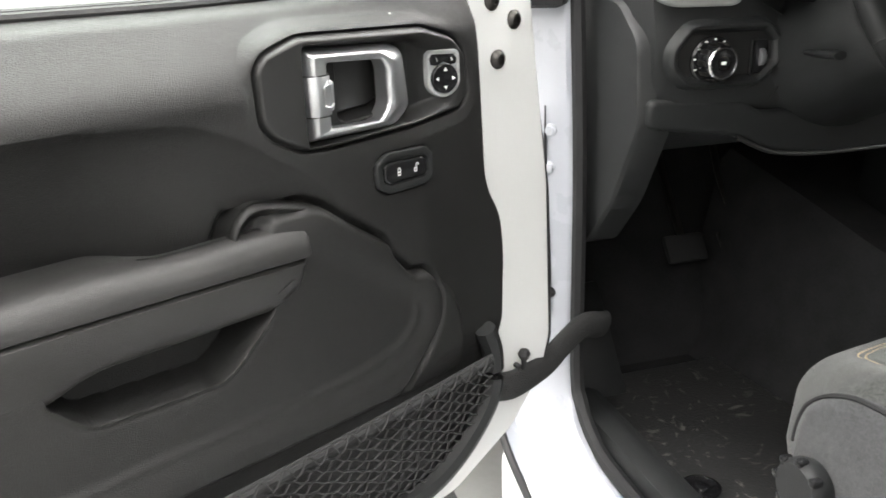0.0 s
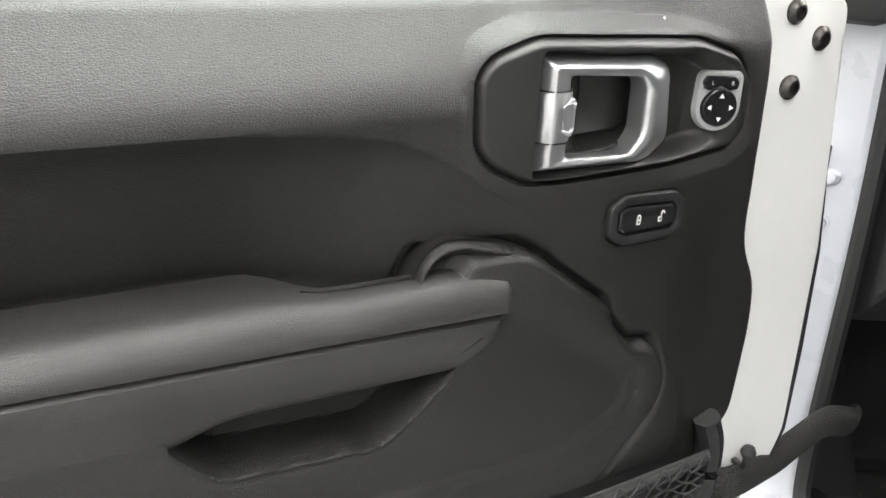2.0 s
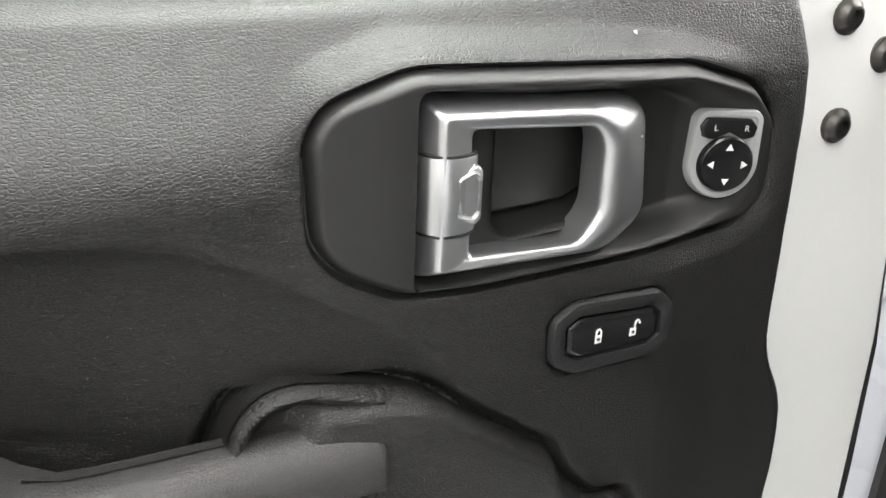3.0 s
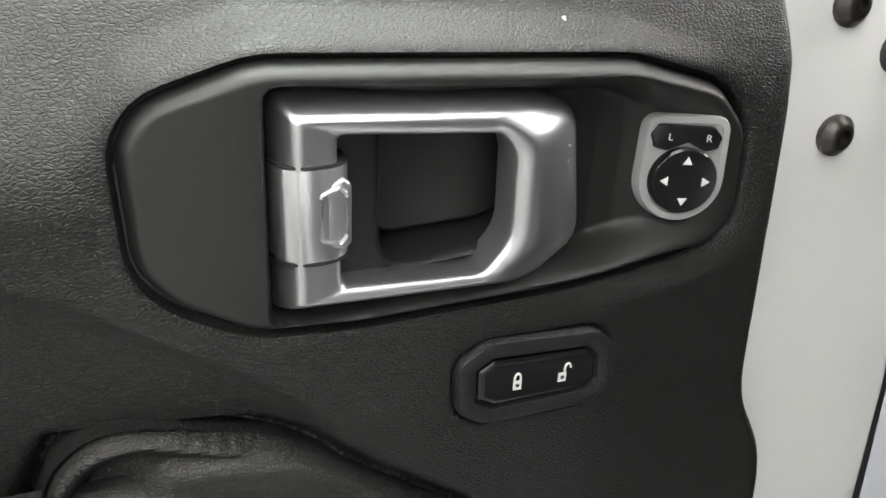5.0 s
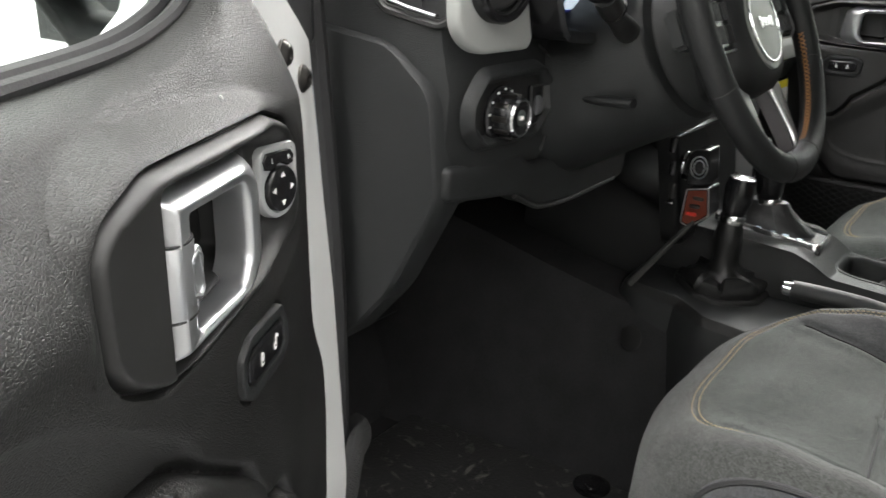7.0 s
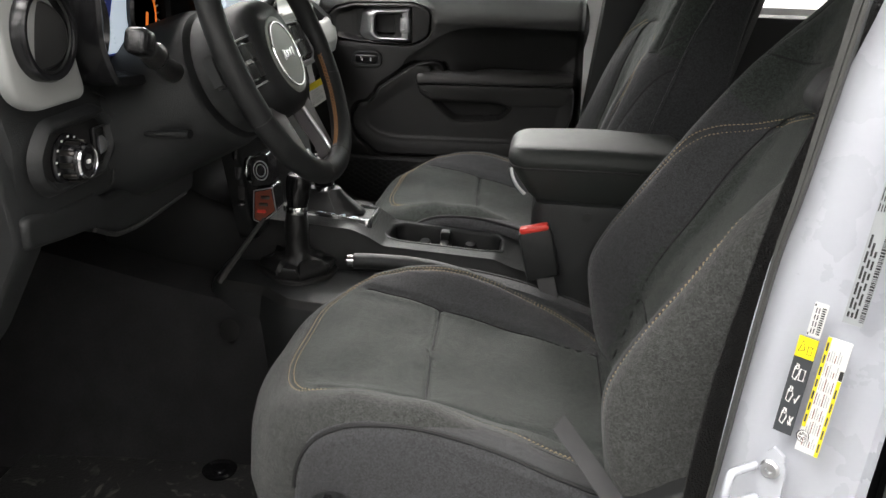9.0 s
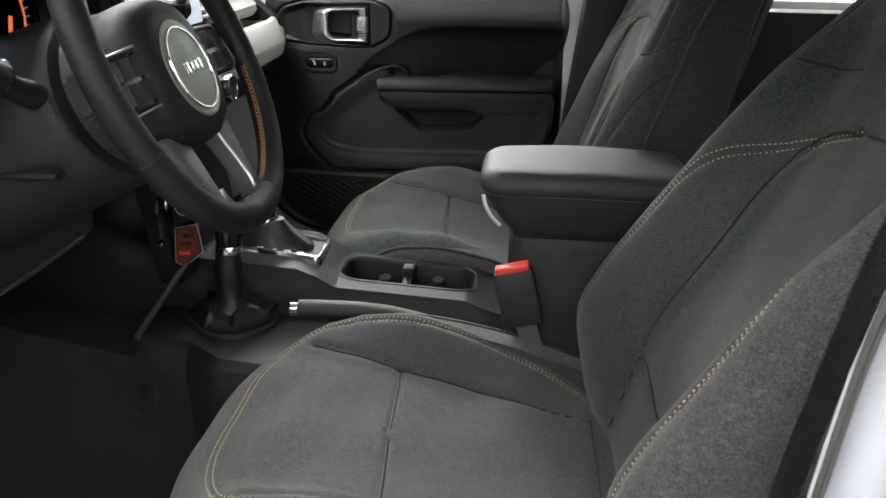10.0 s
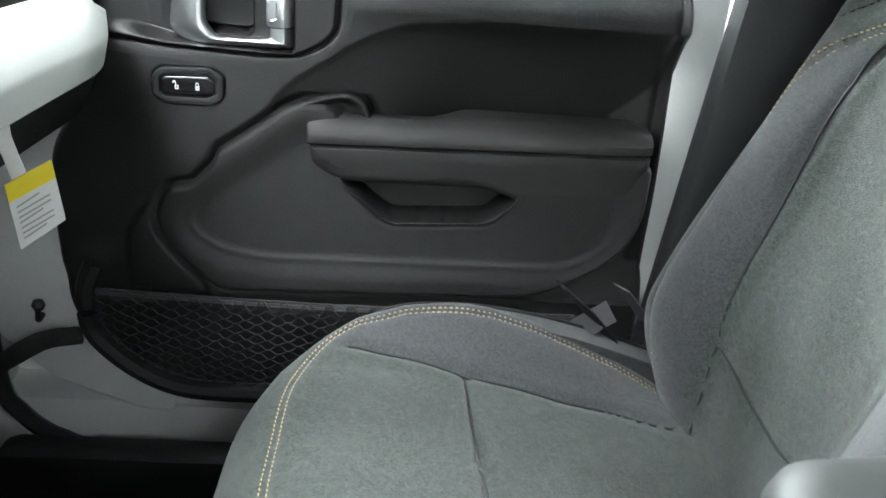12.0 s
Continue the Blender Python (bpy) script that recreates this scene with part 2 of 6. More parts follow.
def mitred(poly, d):
    pts = poly.corners
    k = len(pts)
    area2 = sum(a.x * b.y - b.x * a.y for a, b in zip(pts, pts[1:] + pts[:1]))
    sign = 1 if area2 > 0 else -1
    out = []
    for i, p in enumerate(pts):
        u, v = (p - pts[i - 1]).normalized(), (pts[(i + 1) % k] - p).normalized()
        n1, n2 = Vector((-u.y, u.x)) * sign, Vector((-v.y, v.x)) * sign
        out.append(p + (n1 + n2) * (d / max(0.35, 1 + n1.dot(n2))))
    turn = [(pts[i] - pts[i - 1]).cross(pts[(i + 1) % k] - pts[i]) * sign for i in range(k)]
    rs = poly.radius if isinstance(poly.radius, (list, tuple)) else [poly.radius] * k
    return rpoly(out, [max(r * 0.2, r - d * (1 if t > 0 else -1)) for r, t in zip(rs, turn)], poly.steps)


def slab(poly, place, rings, bm=None, cap=(True, True)):
    """A plate: the outline poly (u, v), laid in space by place(u, v, d), with rings of (inset, depth)."""
    return loft([[place(p.x, p.y, d) for p in inset(poly, i)] for i, d in rings], bm, cap)


def rounded(d0, d1, r, n=3):
    """Rings for a plate from depth d0 to d1 whose edge at d1 is rounded by r."""
    s = 1 if d1 > d0 else -1
    rings = [(0, d0)]
    for k in range(n + 1):
        a = math.pi / 2 * k / n
        rings.append((r * (1 - math.cos(a)), d1 - s * r * (1 - math.sin(a))))
    return rings


def catmull(pts, n=8, closed=False):
    pts = [Vector(p) for p in pts]
    k = len(pts)
    out = []
    for i in range(k if closed else k - 1):
        p0 = pts[i - 1] if closed or i > 0 else pts[0] * 2 - pts[1]
        p1, p2 = pts[i], pts[(i + 1) % k]
        p3 = pts[(i + 2) % k] if closed or i + 2 < k else p2 * 2 - p1
        for t in range(n):
            t /= n
            out.append(0.5 * (2 * p1 + (p2 - p0) * t + (2 * p0 - 5 * p1 + 4 * p2 - p3) * t * t + (3 * p1 - p0 - 3 * p2 + p3) * t**3))
    if not closed:
        out.append(pts[-1])
    return out


def tube(path, r, n=10, bm=None, closed=False, flat=1.0, up=(0, 0, 1), cap=True):
    """A sweep of a round (or, with flat, oval) section along a path; r: a radius or a list."""
    path = [Vector(p) for p in path]
    k = len(path)
    rings = []
    for i, p in enumerate(path):
        a = path[i - 1] if closed or i > 0 else p
        b = path[(i + 1) % k] if closed or i < k - 1 else p
        t = (b - a).normalized()
        side = t.cross(Vector(up))
        side = side.normalized() if side.length > 1e-4 else t.orthogonal().normalized()
        top = side.cross(t)
        rad = r[i] if isinstance(r, (list, tuple)) else r
        rings.append([p + side * rad * math.cos(q) + top * rad * flat * math.sin(q) for q in (2 * math.pi * j / n for j in range(n))])
    if closed:
        rings.append(rings[0])
        bm = loft(rings, bm, (False, False))
        bmesh.ops.remove_doubles(bm, verts=bm.verts, dist=1e-6)
        return bm
    return loft(rings, bm, (cap, cap))


def ribbon(path, wide, thick, side, bm=None):
    """A flat band of that width along a path; side: the direction of its width."""
    path, side = [Vector(p) for p in path], Vector(side).normalized()
    rings = []
    for i, p in enumerate(path):
        t = (path[min(i + 1, len(path) - 1)] - path[max(i - 1, 0)]).normalized()
        s = (side - t * side.dot(t)).normalized()
        nrm = t.cross(s)
        w, h = s * wide / 2, nrm * thick / 2
        rings.append([p - w - h, p - w * 0.9 - h * 1.3, p + w * 0.9 - h * 1.3, p + w - h, p + w + h, p + w * 0.9 + h * 1.3, p - w * 0.9 + h * 1.3, p - w + h])
    return loft(rings, bm)


def box(center, size, bevel=0.004, turn=None, bm=None, seg=2):
    own = bmesh.new()
    bmesh.ops.create_cube(own, size=1)
    for v in own.verts:
        v.co = Vector((v.co.x * size[0], v.co.y * size[1], v.co.z * size[2]))
    if bevel:
        bmesh.ops.bevel(own, geom=own.edges[:], offset=min(bevel, min(size) * 0.45), segments=seg, profile=0.5, affect="EDGES")
    m = Matrix.Translation(center) @ (turn.to_4x4() if turn else Matrix())
    bmesh.ops.transform(own, matrix=m, verts=own.verts)
    if bm is None:
        return own
    return merge(bm, own)


def merge(bm, other):
    me = bpy.data.meshes.new("joined")
    other.to_mesh(me)
    other.free()
    bm.from_mesh(me)
    bpy.data.meshes.remove(me)
    return bm


def lathe(profile, center, axis, n=24, bm=None):
    """A turned shape: profile of (radius, along) about an axis."""
    axis = Vector(axis).normalized()
    u = axis.orthogonal().normalized()
    v = axis.cross(u)
    rings = [[Vector(center) + axis * h + (u * math.cos(q) + v * math.sin(q)) * max(r, 1e-5) for q in (2 * math.pi * j / n for j in range(n))] for r, h in profile]
    return loft(rings, bm)


def distance(px, py, line, closed=True):
    """Distances of points to a polyline; inside a closed one they are negative."""
    px, py = np.asarray(px, float), np.asarray(py, float)
    best, inside = np.full(px.shape, 1e9), np.zeros(px.shape, bool)
    pts = [(p[0], p[1]) for p in line]
    pairs = list(zip(pts, pts[1:] + pts[:1])) if closed else list(zip(pts, pts[1:]))
    for (ax, ay), (bx, by) in pairs:
        dx, dy = bx - ax, by - ay
        t = np.clip(((px - ax) * dx + (py - ay) * dy) / (dx * dx + dy * dy + 1e-12), 0, 1)
        best = np.minimum(best, np.hypot(px - ax - t * dx, py - ay - t * dy))
        if closed and ay != by:
            inside ^= ((ay > py) != (by > py)) & (px < (bx - ax) * (py - ay) / (by - ay) + ax)
    return np.where(inside, -best, best) if closed else best


def step(x, lo, hi):
    t = np.clip((x - lo) / (hi - lo), 0, 1)
    return t * t * (3 - 2 * t)


def sheet(outline, height, place, cell, holes=()):
    """A moulded sheet: a grid inside an outline (u, v), raised by height(u, v), laid in space by place(u, v, d)."""
    us, vs = [p[0] for p in outline], [p[1] for p in outline]
    nu, nv = int((max(us) - min(us)) / cell) + 3, int((max(vs) - min(vs)) / cell) + 3
    u, v = np.meshgrid(min(us) - cell + np.arange(nu) * cell, min(vs) - cell + np.arange(nv) * cell, indexing="ij")
    d = distance(u, v, outline)
    keep = d < cell * 0.45
    snaps = [(keep & (d > -cell * 0.75), outline)]
    for hole in holes:
        dh = distance(u, v, hole)
        keep &= dh > -cell * 0.45
        snaps.append((dh < cell * 0.75, hole))
    for border, line in snaps:
        ax = [Vector(p) for p in line]
        for i, j in zip(*np.where(border & keep)):
            p, best = Vector((u[i, j], v[i, j])), None
            for a, b in zip(ax, ax[1:] + ax[:1]):
                ab = b - a
                t = max(0, min(1, (p - a).dot(ab) / max(ab.length_squared, 1e-12)))
                q = a + ab * t
                if best is None or (q - p).length_squared < (best - p).length_squared:
                    best = q
            u[i, j], v[i, j] = best
    h = height(u, v)
    bm = bmesh.new()
    made = {}
    for i, j in zip(*np.where(keep)):
        made[i, j] = bm.verts.new(place(float(u[i, j]), float(v[i, j]), float(h[i, j])))
    for i, j in made:
        quad = [made.get(k) for k in ((i, j), (i + 1, j), (i + 1, j + 1), (i, j + 1))]
        quad = [q for q in quad if q]
        if len(quad) >= 3:
            bm.faces.new(quad)
    return bm


def dashes(points, wide, long, gap, normal, bm=None, thick=0.0012):
    """A row of stitches along a path; normal(p): the way out of the surface."""
    bm = bm or bmesh.new()
    points = [Vector(p) for p in points]
    run, k = 0.0, 0
    total = [0.0]
    for a, b in zip(points, points[1:]):
        total.append(total[-1] + (b - a).length)

    def at(s):
        i = max(0, min(len(total) - 2, int(np.searchsorted(total, s)) - 1))
        f = (s - total[i]) / max(total[i + 1] - total[i], 1e-9)
        return points[i].lerp(points[i + 1], f)

    s = 0.0
    while s + long < total[-1]:
        a, b = at(s), at(s + long)
        n = Vector(normal(a)).normalized()
        t = (b - a).normalized()
        w = t.cross(n).normalized() * wide / 2
        lift = n * thick
        mid = (a + b) / 2 + lift * 1.3
        low = n * -0.0004
        vs = [bm.verts.new(q) for q in (a + w + low, a - w + low, mid - w, mid + w, b + w + low, b - w + low)]
        bm.faces.new((vs[0], vs[1], vs[2], vs[3]))
        bm.faces.new((vs[3], vs[2], vs[5], vs[4]))
        bm.faces.new((vs[0], vs[3], vs[4]))
        bm.faces.new((vs[1], vs[5], vs[2]))
        s += long + gap
    return bm

# ---- the hall ----
bm = box((0, 0, -0.05), (14, 16, 0.1), 0)
structure("floor", bm, CONCRETE, "sealed light grey concrete hall floor", "floor", False)
for name, c, s in (("wall_north", (0, 8.1, 2), (14.4, 0.2, 4)), ("wall_south", (0, -8.1, 2), (14.4, 0.2, 4)), ("wall_east", (7.1, 0, 2), (0.2, 16, 4)), ("wall_west", (-7.1, 0, 2), (0.2, 16, 4))):
    structure(name, box(c, s, 0), WALL, "plain white painted hall wall", "wall", False)
structure("ceiling", box((0, 0, 4.05), (14.4, 16.4, 0.1), 0), WALL, "white hall ceiling above the car", "ceiling", False)
for lx, ly in LAMPS:
    lamp = thing("unseen_ceiling_light", (lx, ly, 3.95), "unseen long white lit ceiling light panel, added", "lamp", "hall ceiling lights")
    part("housing", box((lx, ly, 3.96), (1.62, 2.42, 0.07), 0.01), WALL, lamp)
    part("diffuser", box((lx, ly, 3.915), (1.54, 2.34, 0.02), 0.004), PANEL_LIGHT, lamp)

# ---- the car's shell ----
car = thing("vehicle_shell", (0, 0, 0.3), "white car body shell with an open front doorway", "car")
INNER = [(0.690, 1.50), (0.672, 1.33), (0.652, 1.10), (0.645, 0.80), (0.622, 0.735), (0.570, 0.695), (0.48, 0.680), (0.1, 0.678), (-0.15, 0.680), (-0.20, 0.72), (-0.205, 1.02), (-0.23, 1.35), (-0.262, 1.50), (-0.31, 1.76)]
OUTER = [(0.775, 1.50), (0.757, 1.33), (0.745, 1.10), (0.738, 0.80), (0.70, 0.690), (0.61, 0.640), (0.48, 0.622), (0.1, 0.620), (-0.20, 0.620), (-0.30, 0.70), (-0.315, 1.02), (-0.335, 1.35), (-0.362, 1.50), (-0.41, 1.76)]


def frame_curve(pts, n=6):
    return catmull([Vector((p[0], p[1], 0)) for p in pts], n)


EDGE = [(0.80, 0.03), (1.01, 0.046), (1.24, 0.062), (1.334, 0.118), (1.49, 0.190), (1.60, 0.235), (1.74, 0.28)]
EDGE_WIDE = ([1.0, 1.25, 1.33, 1.48], [0.03, 0.04, 0.055, 0.085])
FLANGE = ((0.0, 0.718, 0.014), (0.03, 0.742, 0.003), (0.08, 0.749, 0.0), (0.5, 0.783, 0.003), (0.55, 0.788, 0.008), (0.92, 0.815, 0.007), (1.0, 0.830, 0.0), (1.0, 0.842, -0.006))


def trim_share(y, z):
    """The share of the rear pillar's width that the trim hides."""
    if y > -0.17 or z < 0.84:
        return 0.0
    return float(np.interp(z, *zip(*EDGE)) - np.interp(z, *EDGE_WIDE) * 0.5) * min(1.0, (z - 0.84) / 0.08)


for side in (-1, 1):
    ahead = 0.075 if side > 0 else 0.0
    ci, co = (frame_curve([(y + (ahead * k if y > 0.4 else 0), z) for y, z in pts]) for pts, k in ((INNER, 1), (OUTER, 0.35)))
    rows, lip = [], []
    for n, (f, x, push) in enumerate(FLANGE):
        row = []
        for a, b in zip(ci, co):
            hid = trim_share(a.x, a.y)
            g = max(f, hid)
            p = a.lerp(b, g)
            q = (b - a).normalized() * (push if g == f else 0.0)
            row.append(Vector((side * float(np.interp(g, [0, 0.03, 0.08, 0.5, 1], [0.718, 0.742, 0.749, 0.783, 0.830]) if g > f else side * side * x), p.x + q.x - (0.03 if hid and n == 0 else 0), p.y + q.y)))
        rows.append(row)
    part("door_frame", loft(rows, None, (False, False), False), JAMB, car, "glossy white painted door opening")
    part("door_seal", tube([Vector((side * 0.730, p.x + (0.008 if p.x > 0.4 else -0.006), p.y + (0.002 if p.y < 0.9 else 0))) for p in ci if not trim_share(p.x, p.y)], 0.012, 8), RUBBER, car, "black rubber door seal")
    # Black tube stands in for the shaded gap at the jamb's outer edge.
    part("outer_gap_shade", tube([Vector((side * 0.843, p.x - 0.003, p.y)) for p in co if p.x > 0.45], 0.007, 8), RUBBER, car, "black strip in place of the shaded gap at the jamb's outer edge")
    # lower sill skin and front wing
    # On the passenger side it is enlarged out of view to close a light gap.
    part("rocker_panel", box((side * 0.80, 0.15 + (0.06 if side > 0 else 0), 0.56 + (0.05 if side > 0 else 0)), (0.09, 1.1 + (0.12 if side > 0 else 0), 0.17 + (0.10 if side > 0 else 0)), 0.02), WHITE, car)
    part("front_wing", box((side * 0.80, 1.35, 1.0), (0.10, 1.22, 0.62), 0.04), WHITE, car)
    part("rear_quarter", box((side * 0.80, -1.15, 1.0), (0.08, 1.6, 0.75), 0.04), WHITE, car)
    part("side_step", box((side * 0.93, 0.2, 0.42), (0.13, 1.7, 0.05), 0.02), PLASTIC, car, "black side step")
for side in (-1, 1):
    part("pillar_core", box((side * 0.672, -0.385 + 0.090 * (side + 1), 1.25), (0.05, 0.16, 1.1), 0.02, Euler((radians(6), 0, 0)).to_matrix()), PLASTIC, car, "black door pillar trim")
# Unseen roof, added to keep lamp light off the cabin.
part("roof", box((0, -0.70, 1.835), (1.52, 2.56, 0.05), 0.02), HEADLINER, car, "unseen grey lined car roof, added for its shade")
part("tailgate", box((0, -1.95, 1.0), (1.5, 0.08, 0.8), 0.03), PLASTIC, car)
for side in (-1, 1):
    part("roof_rail", box((side * 0.74, -0.55, 1.77), (0.09, 2.3, 0.09), 0.02), PLASTIC, car)
    part("windscreen_pillar", tube([(side * 0.72, 0.72, 1.42), (side * 0.70, 0.66, 1.6), (side * 0.67, 0.58, 1.80)], 0.035, 8), PLASTIC, car)
    part("rear_trim", box((side * 0.735, -1.15, 1.00), (0.05, 1.55, 0.70), 0.02), PLASTIC, car, "black rear side trim")
    part("rear_pillar", box((side * 0.735, -0.757, 1.56), (0.05, 0.035, 0.48), 0.008), PLASTIC, car, "black rear window pillar")
    part("kick_panel", box((side * 0.715, 0.90 + 0.05 * (side + 1), 0.90), (0.03, 0.36, 0.56), 0.01), PLASTIC, car)
    # Unseen block, added to stop light slipping past the dash end.
    part("dash_light_stop", box((side * 0.735, 0.98, 1.08), (0.09, 0.32, 0.92), 0.01), PLASTIC, car)
    if side > 0:
        # Unseen filler outside the shut door, added to keep light from leaking in.
        part("corner_light_stop", box((0.842, 0.66, 0.75), (0.016, 0.44, 0.36), 0.004), WHITE, car)
    part("sill_trim", box((side * 0.690, 0.22, 0.668), (0.06, 1.0, 0.10), 0.02), PLASTIC, car, "black sill trim")
bm = bmesh.new()
merge(bm, box((0, -0.45, 0.60), (1.44, 2.9, 0.05), 0))
part("cabin_floor", bm, CARPET, car, "black carpeted cabin floor")
part("toe_board", box((0, 1.06, 0.86), (1.44, 0.05, 0.75), 0.01, Euler((radians(-28), 0, 0)).to_matrix()), CARPET, car)
part("firewall", box((0, 1.15, 1.2), (1.5, 0.05, 0.5), 0.01), CARPET, car)
part("bonnet", box((0, 1.5, 1.27), (1.5, 0.95, 0.05), 0.02), WHITE, car)

part("chassis", box((0, 0.15, 0.50), (0.9, 4.1, 0.10), 0.03), STEEL, car)
for side in (-1, 1):
    for wy in (1.90, -1.45):
        tyre = part("wheel", lathe([(0.20, -0.11), (0.34, -0.12), (0.385, -0.09), (0.392, -0.04), (0.392, 0.04), (0.385, 0.09), (0.34, 0.12), (0.20, 0.11)], (side * 0.77, wy, 0.392), (side, 0, 0), 40), RUBBER, car, "black road tyre")
        part("rim", lathe([(0.0, 0.05), (0.06, 0.06), (0.09, 0.04), (0.19, 0.05), (0.215, 0.09), (0.22, 0.0), (0.0, 0.0)], (side * 0.77, wy, 0.392), (side, 0, 0), 32), SILVER, tyre)

for side in (-1, 1):
    cover = part("hinge_cover", box((side * 0.775, 0.69, 1.42), (0.07, 0.06, 0.17), 0.015, Euler((0, 0, side * 0.6)).to_matrix()), RUBBER, car, "black rubber corner cover")
    for z in (1.165, 1.110):
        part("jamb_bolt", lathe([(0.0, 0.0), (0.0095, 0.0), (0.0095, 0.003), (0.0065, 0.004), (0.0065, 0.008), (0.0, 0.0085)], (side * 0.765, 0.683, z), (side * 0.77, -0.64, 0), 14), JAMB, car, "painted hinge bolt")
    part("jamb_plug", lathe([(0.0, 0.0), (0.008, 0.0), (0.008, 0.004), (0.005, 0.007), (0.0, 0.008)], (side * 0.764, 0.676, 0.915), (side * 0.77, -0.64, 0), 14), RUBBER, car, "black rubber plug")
    if side < 0:
        # Dark strip laid on the jamb draws the shade of the door gap.
        part("jamb_gap_shade", tube([(-0.7725, 0.688, 1.20), (-0.7725, 0.6855, 1.10), (-0.772, 0.682, 1.0), (-0.7705, 0.678, 0.93), (-0.769, 0.674, 0.88)], [0.001, 0.0035, 0.0055, 0.005, 0.004], 8), RUBBER, car, "black strip in place of the shaded gap behind the door edge")
# grey trim that laps over the pillar's inner edge


def trim_line(side, z, f, d):
    """A place on the pillar's face: height, share of its width, metres proud."""
    return Vector((side * (0.749 + 0.080 * f), -0.208 - 0.104 * f - 0.076 * (z - 1.02) + (0.0 if side < 0 else 0.002), z)) + Vector((side * 0.79, 0.61, 0.05)) * (0.0075 + d)


for side in (-1, 1):
    rows = []
    for p in catmull([Vector((z, f, 0)) for z, f in EDGE], 6):
        z, f = p.x, p.y
        wide = float(np.interp(z, *EDGE_WIDE))
        rows.append([trim_line(side, z, g, d) for g, d in ((f, -0.004), (f, 0.0030), (f - 0.008, 0.0042), (f - wide * 0.3, 0.0042), (f - wide * 0.36, 0.0028), (f - wide * 0.42, 0.0042), (f - wide, 0.0035), (f - wide - 0.02, -0.004), (f - wide - 0.03, -0.05))])
    part("pillar_trim", loft(rows, None, (False, False), False), PILLAR_GREY, car, "dark grey plastic door pillar trim")
# stickers and striker on the driver's door pillar
JP, JU = Vector((-0.749, -0.208, 1.02)), Vector((-0.080, -0.104, 0))
JV = Vector((0, -0.076, 1.0))
JN = JU.cross(JV).normalized()
JN = JN if JN.y > 0 else -JN


def pillar(f, z, d=0.0):
    return JP + JU * f + JV * (z - 1.02) + JN * (0.0075 + d)


def quad(pts, lo, hi):
    return loft([[pillar(f, z, d) for f, z in pts] for d in (lo, hi)])


def sticker(name, label, z0, f0, f1, z1, mat):
    st = thing(name, pillar(f0, z0), label, "sticker", "door pillar stickers")
    part("sheet", quad([(f0, z0), (f1, z0), (f1, z1), (f0, z1)], 0.0, 0.0008), mat, st, "", False)
    return st


def bar(st, f0, z0, f1, z1, mat, name="print_bar", d=0.0008):
    part(name, quad([(f0, z0), (f1, z0), (f1, z1), (f0, z1)], d, d + 0.0004), mat, st, "", False)


random.seed(4)
st = sticker("maker_label", "silver grey maker label with printed bars and a bar code", 1.226, 0.562, 0.69, 1.40, GREY_STICKER)
z = 1.230
while z < 1.320:
    w = random.choice((0.0006, 0.0010, 0.0016))
    bar(st, 0.658, z, 0.686, z + w, INK, "code_bar")
    z += w + random.choice((0.0007, 0.0011))
for k, f in enumerate((0.578, 0.602, 0.626)):
    z = 1.232
    while z < 1.300 - 0.012 * (k == 2):
        w = random.uniform(0.0045, 0.012)
        bar(st, f, z, f + 0.013, z + w, INK)
        z += w + 0.003
for k in range(7):
    f = 0.570 + 0.016 * k
    z = 1.326
    while z < 1.392:
        w = random.uniform(0.004, 0.011)
        bar(st, f, z, f + 0.006, z + w, INK)
        z += w + 0.0025
st = sticker("tyre_label", "white and yellow tyre information sticker", 1.094, 0.512, 0.670, 1.209, PAPER)
bar(st, 0.512, 1.119, 0.537, 1.209, YELLOW, "yellow_band")
bar(st, 0.645, 1.094, 0.670, 1.172, YELLOW, "yellow_band")
bar(st, 0.645, 1.173, 0.670, 1.182, INK)
for k in range(6):
    f = 0.545 + 0.016 * k
    for j in range(7):
        z = 1.100 + 0.0145 * j
        bar(st, f, z, f + 0.0045, z + random.uniform(0.006, 0.0125), GREY_STICKER if (j + k) % 3 else ORANGE)
for k in range(7):
    bar(st, 0.519, 1.124 + 0.012 * k, 0.530, 1.132 + 0.012 * k, DARK_STICKER, "print_bar", 0.0012)
for k in range(5):
    bar(st, 0.652, 1.099 + 0.014 * k, 0.662, 1.108 + 0.014 * k, DARK_STICKER, "print_bar", 0.0012)
st = sticker("warning_label", "dark grey and yellow warning sticker with white pictures", 1.104, 0.335, 0.465, 1.202, DARK_STICKER)
bar(st, 0.335, 1.182, 0.465, 1.202, YELLOW, "yellow_band")


def outline_print(st, pts, name, wide=0.0006, mat=SYMBOL):
    part(name, tube([pillar(f, z, 0.0011) for f, z in pts], wide, 4, None, True), mat, st, "", False)


outline_print(st, [(0.352, 1.187), (0.392, 1.1895), (0.372, 1.1985)], "sign", 0.0005, INK)
outline_print(st, [(0.412, 1.186), (0.440, 1.186), (0.440, 1.194), (0.412, 1.194)], "sign", 0.0005, INK)
for z, tick in ((1.166, 0), (1.143, 1), (1.120, 2)):
    outline_print(st, [(0.362, z - 0.005), (0.385, z - 0.007), (0.400, z + 0.001), (0.388, z + 0.008), (0.366, z + 0.006)], "picture")
    outline_print(st, [(0.372, z + 0.004), (0.384, z + 0.004), (0.384, z + 0.009), (0.372, z + 0.009)], "picture")
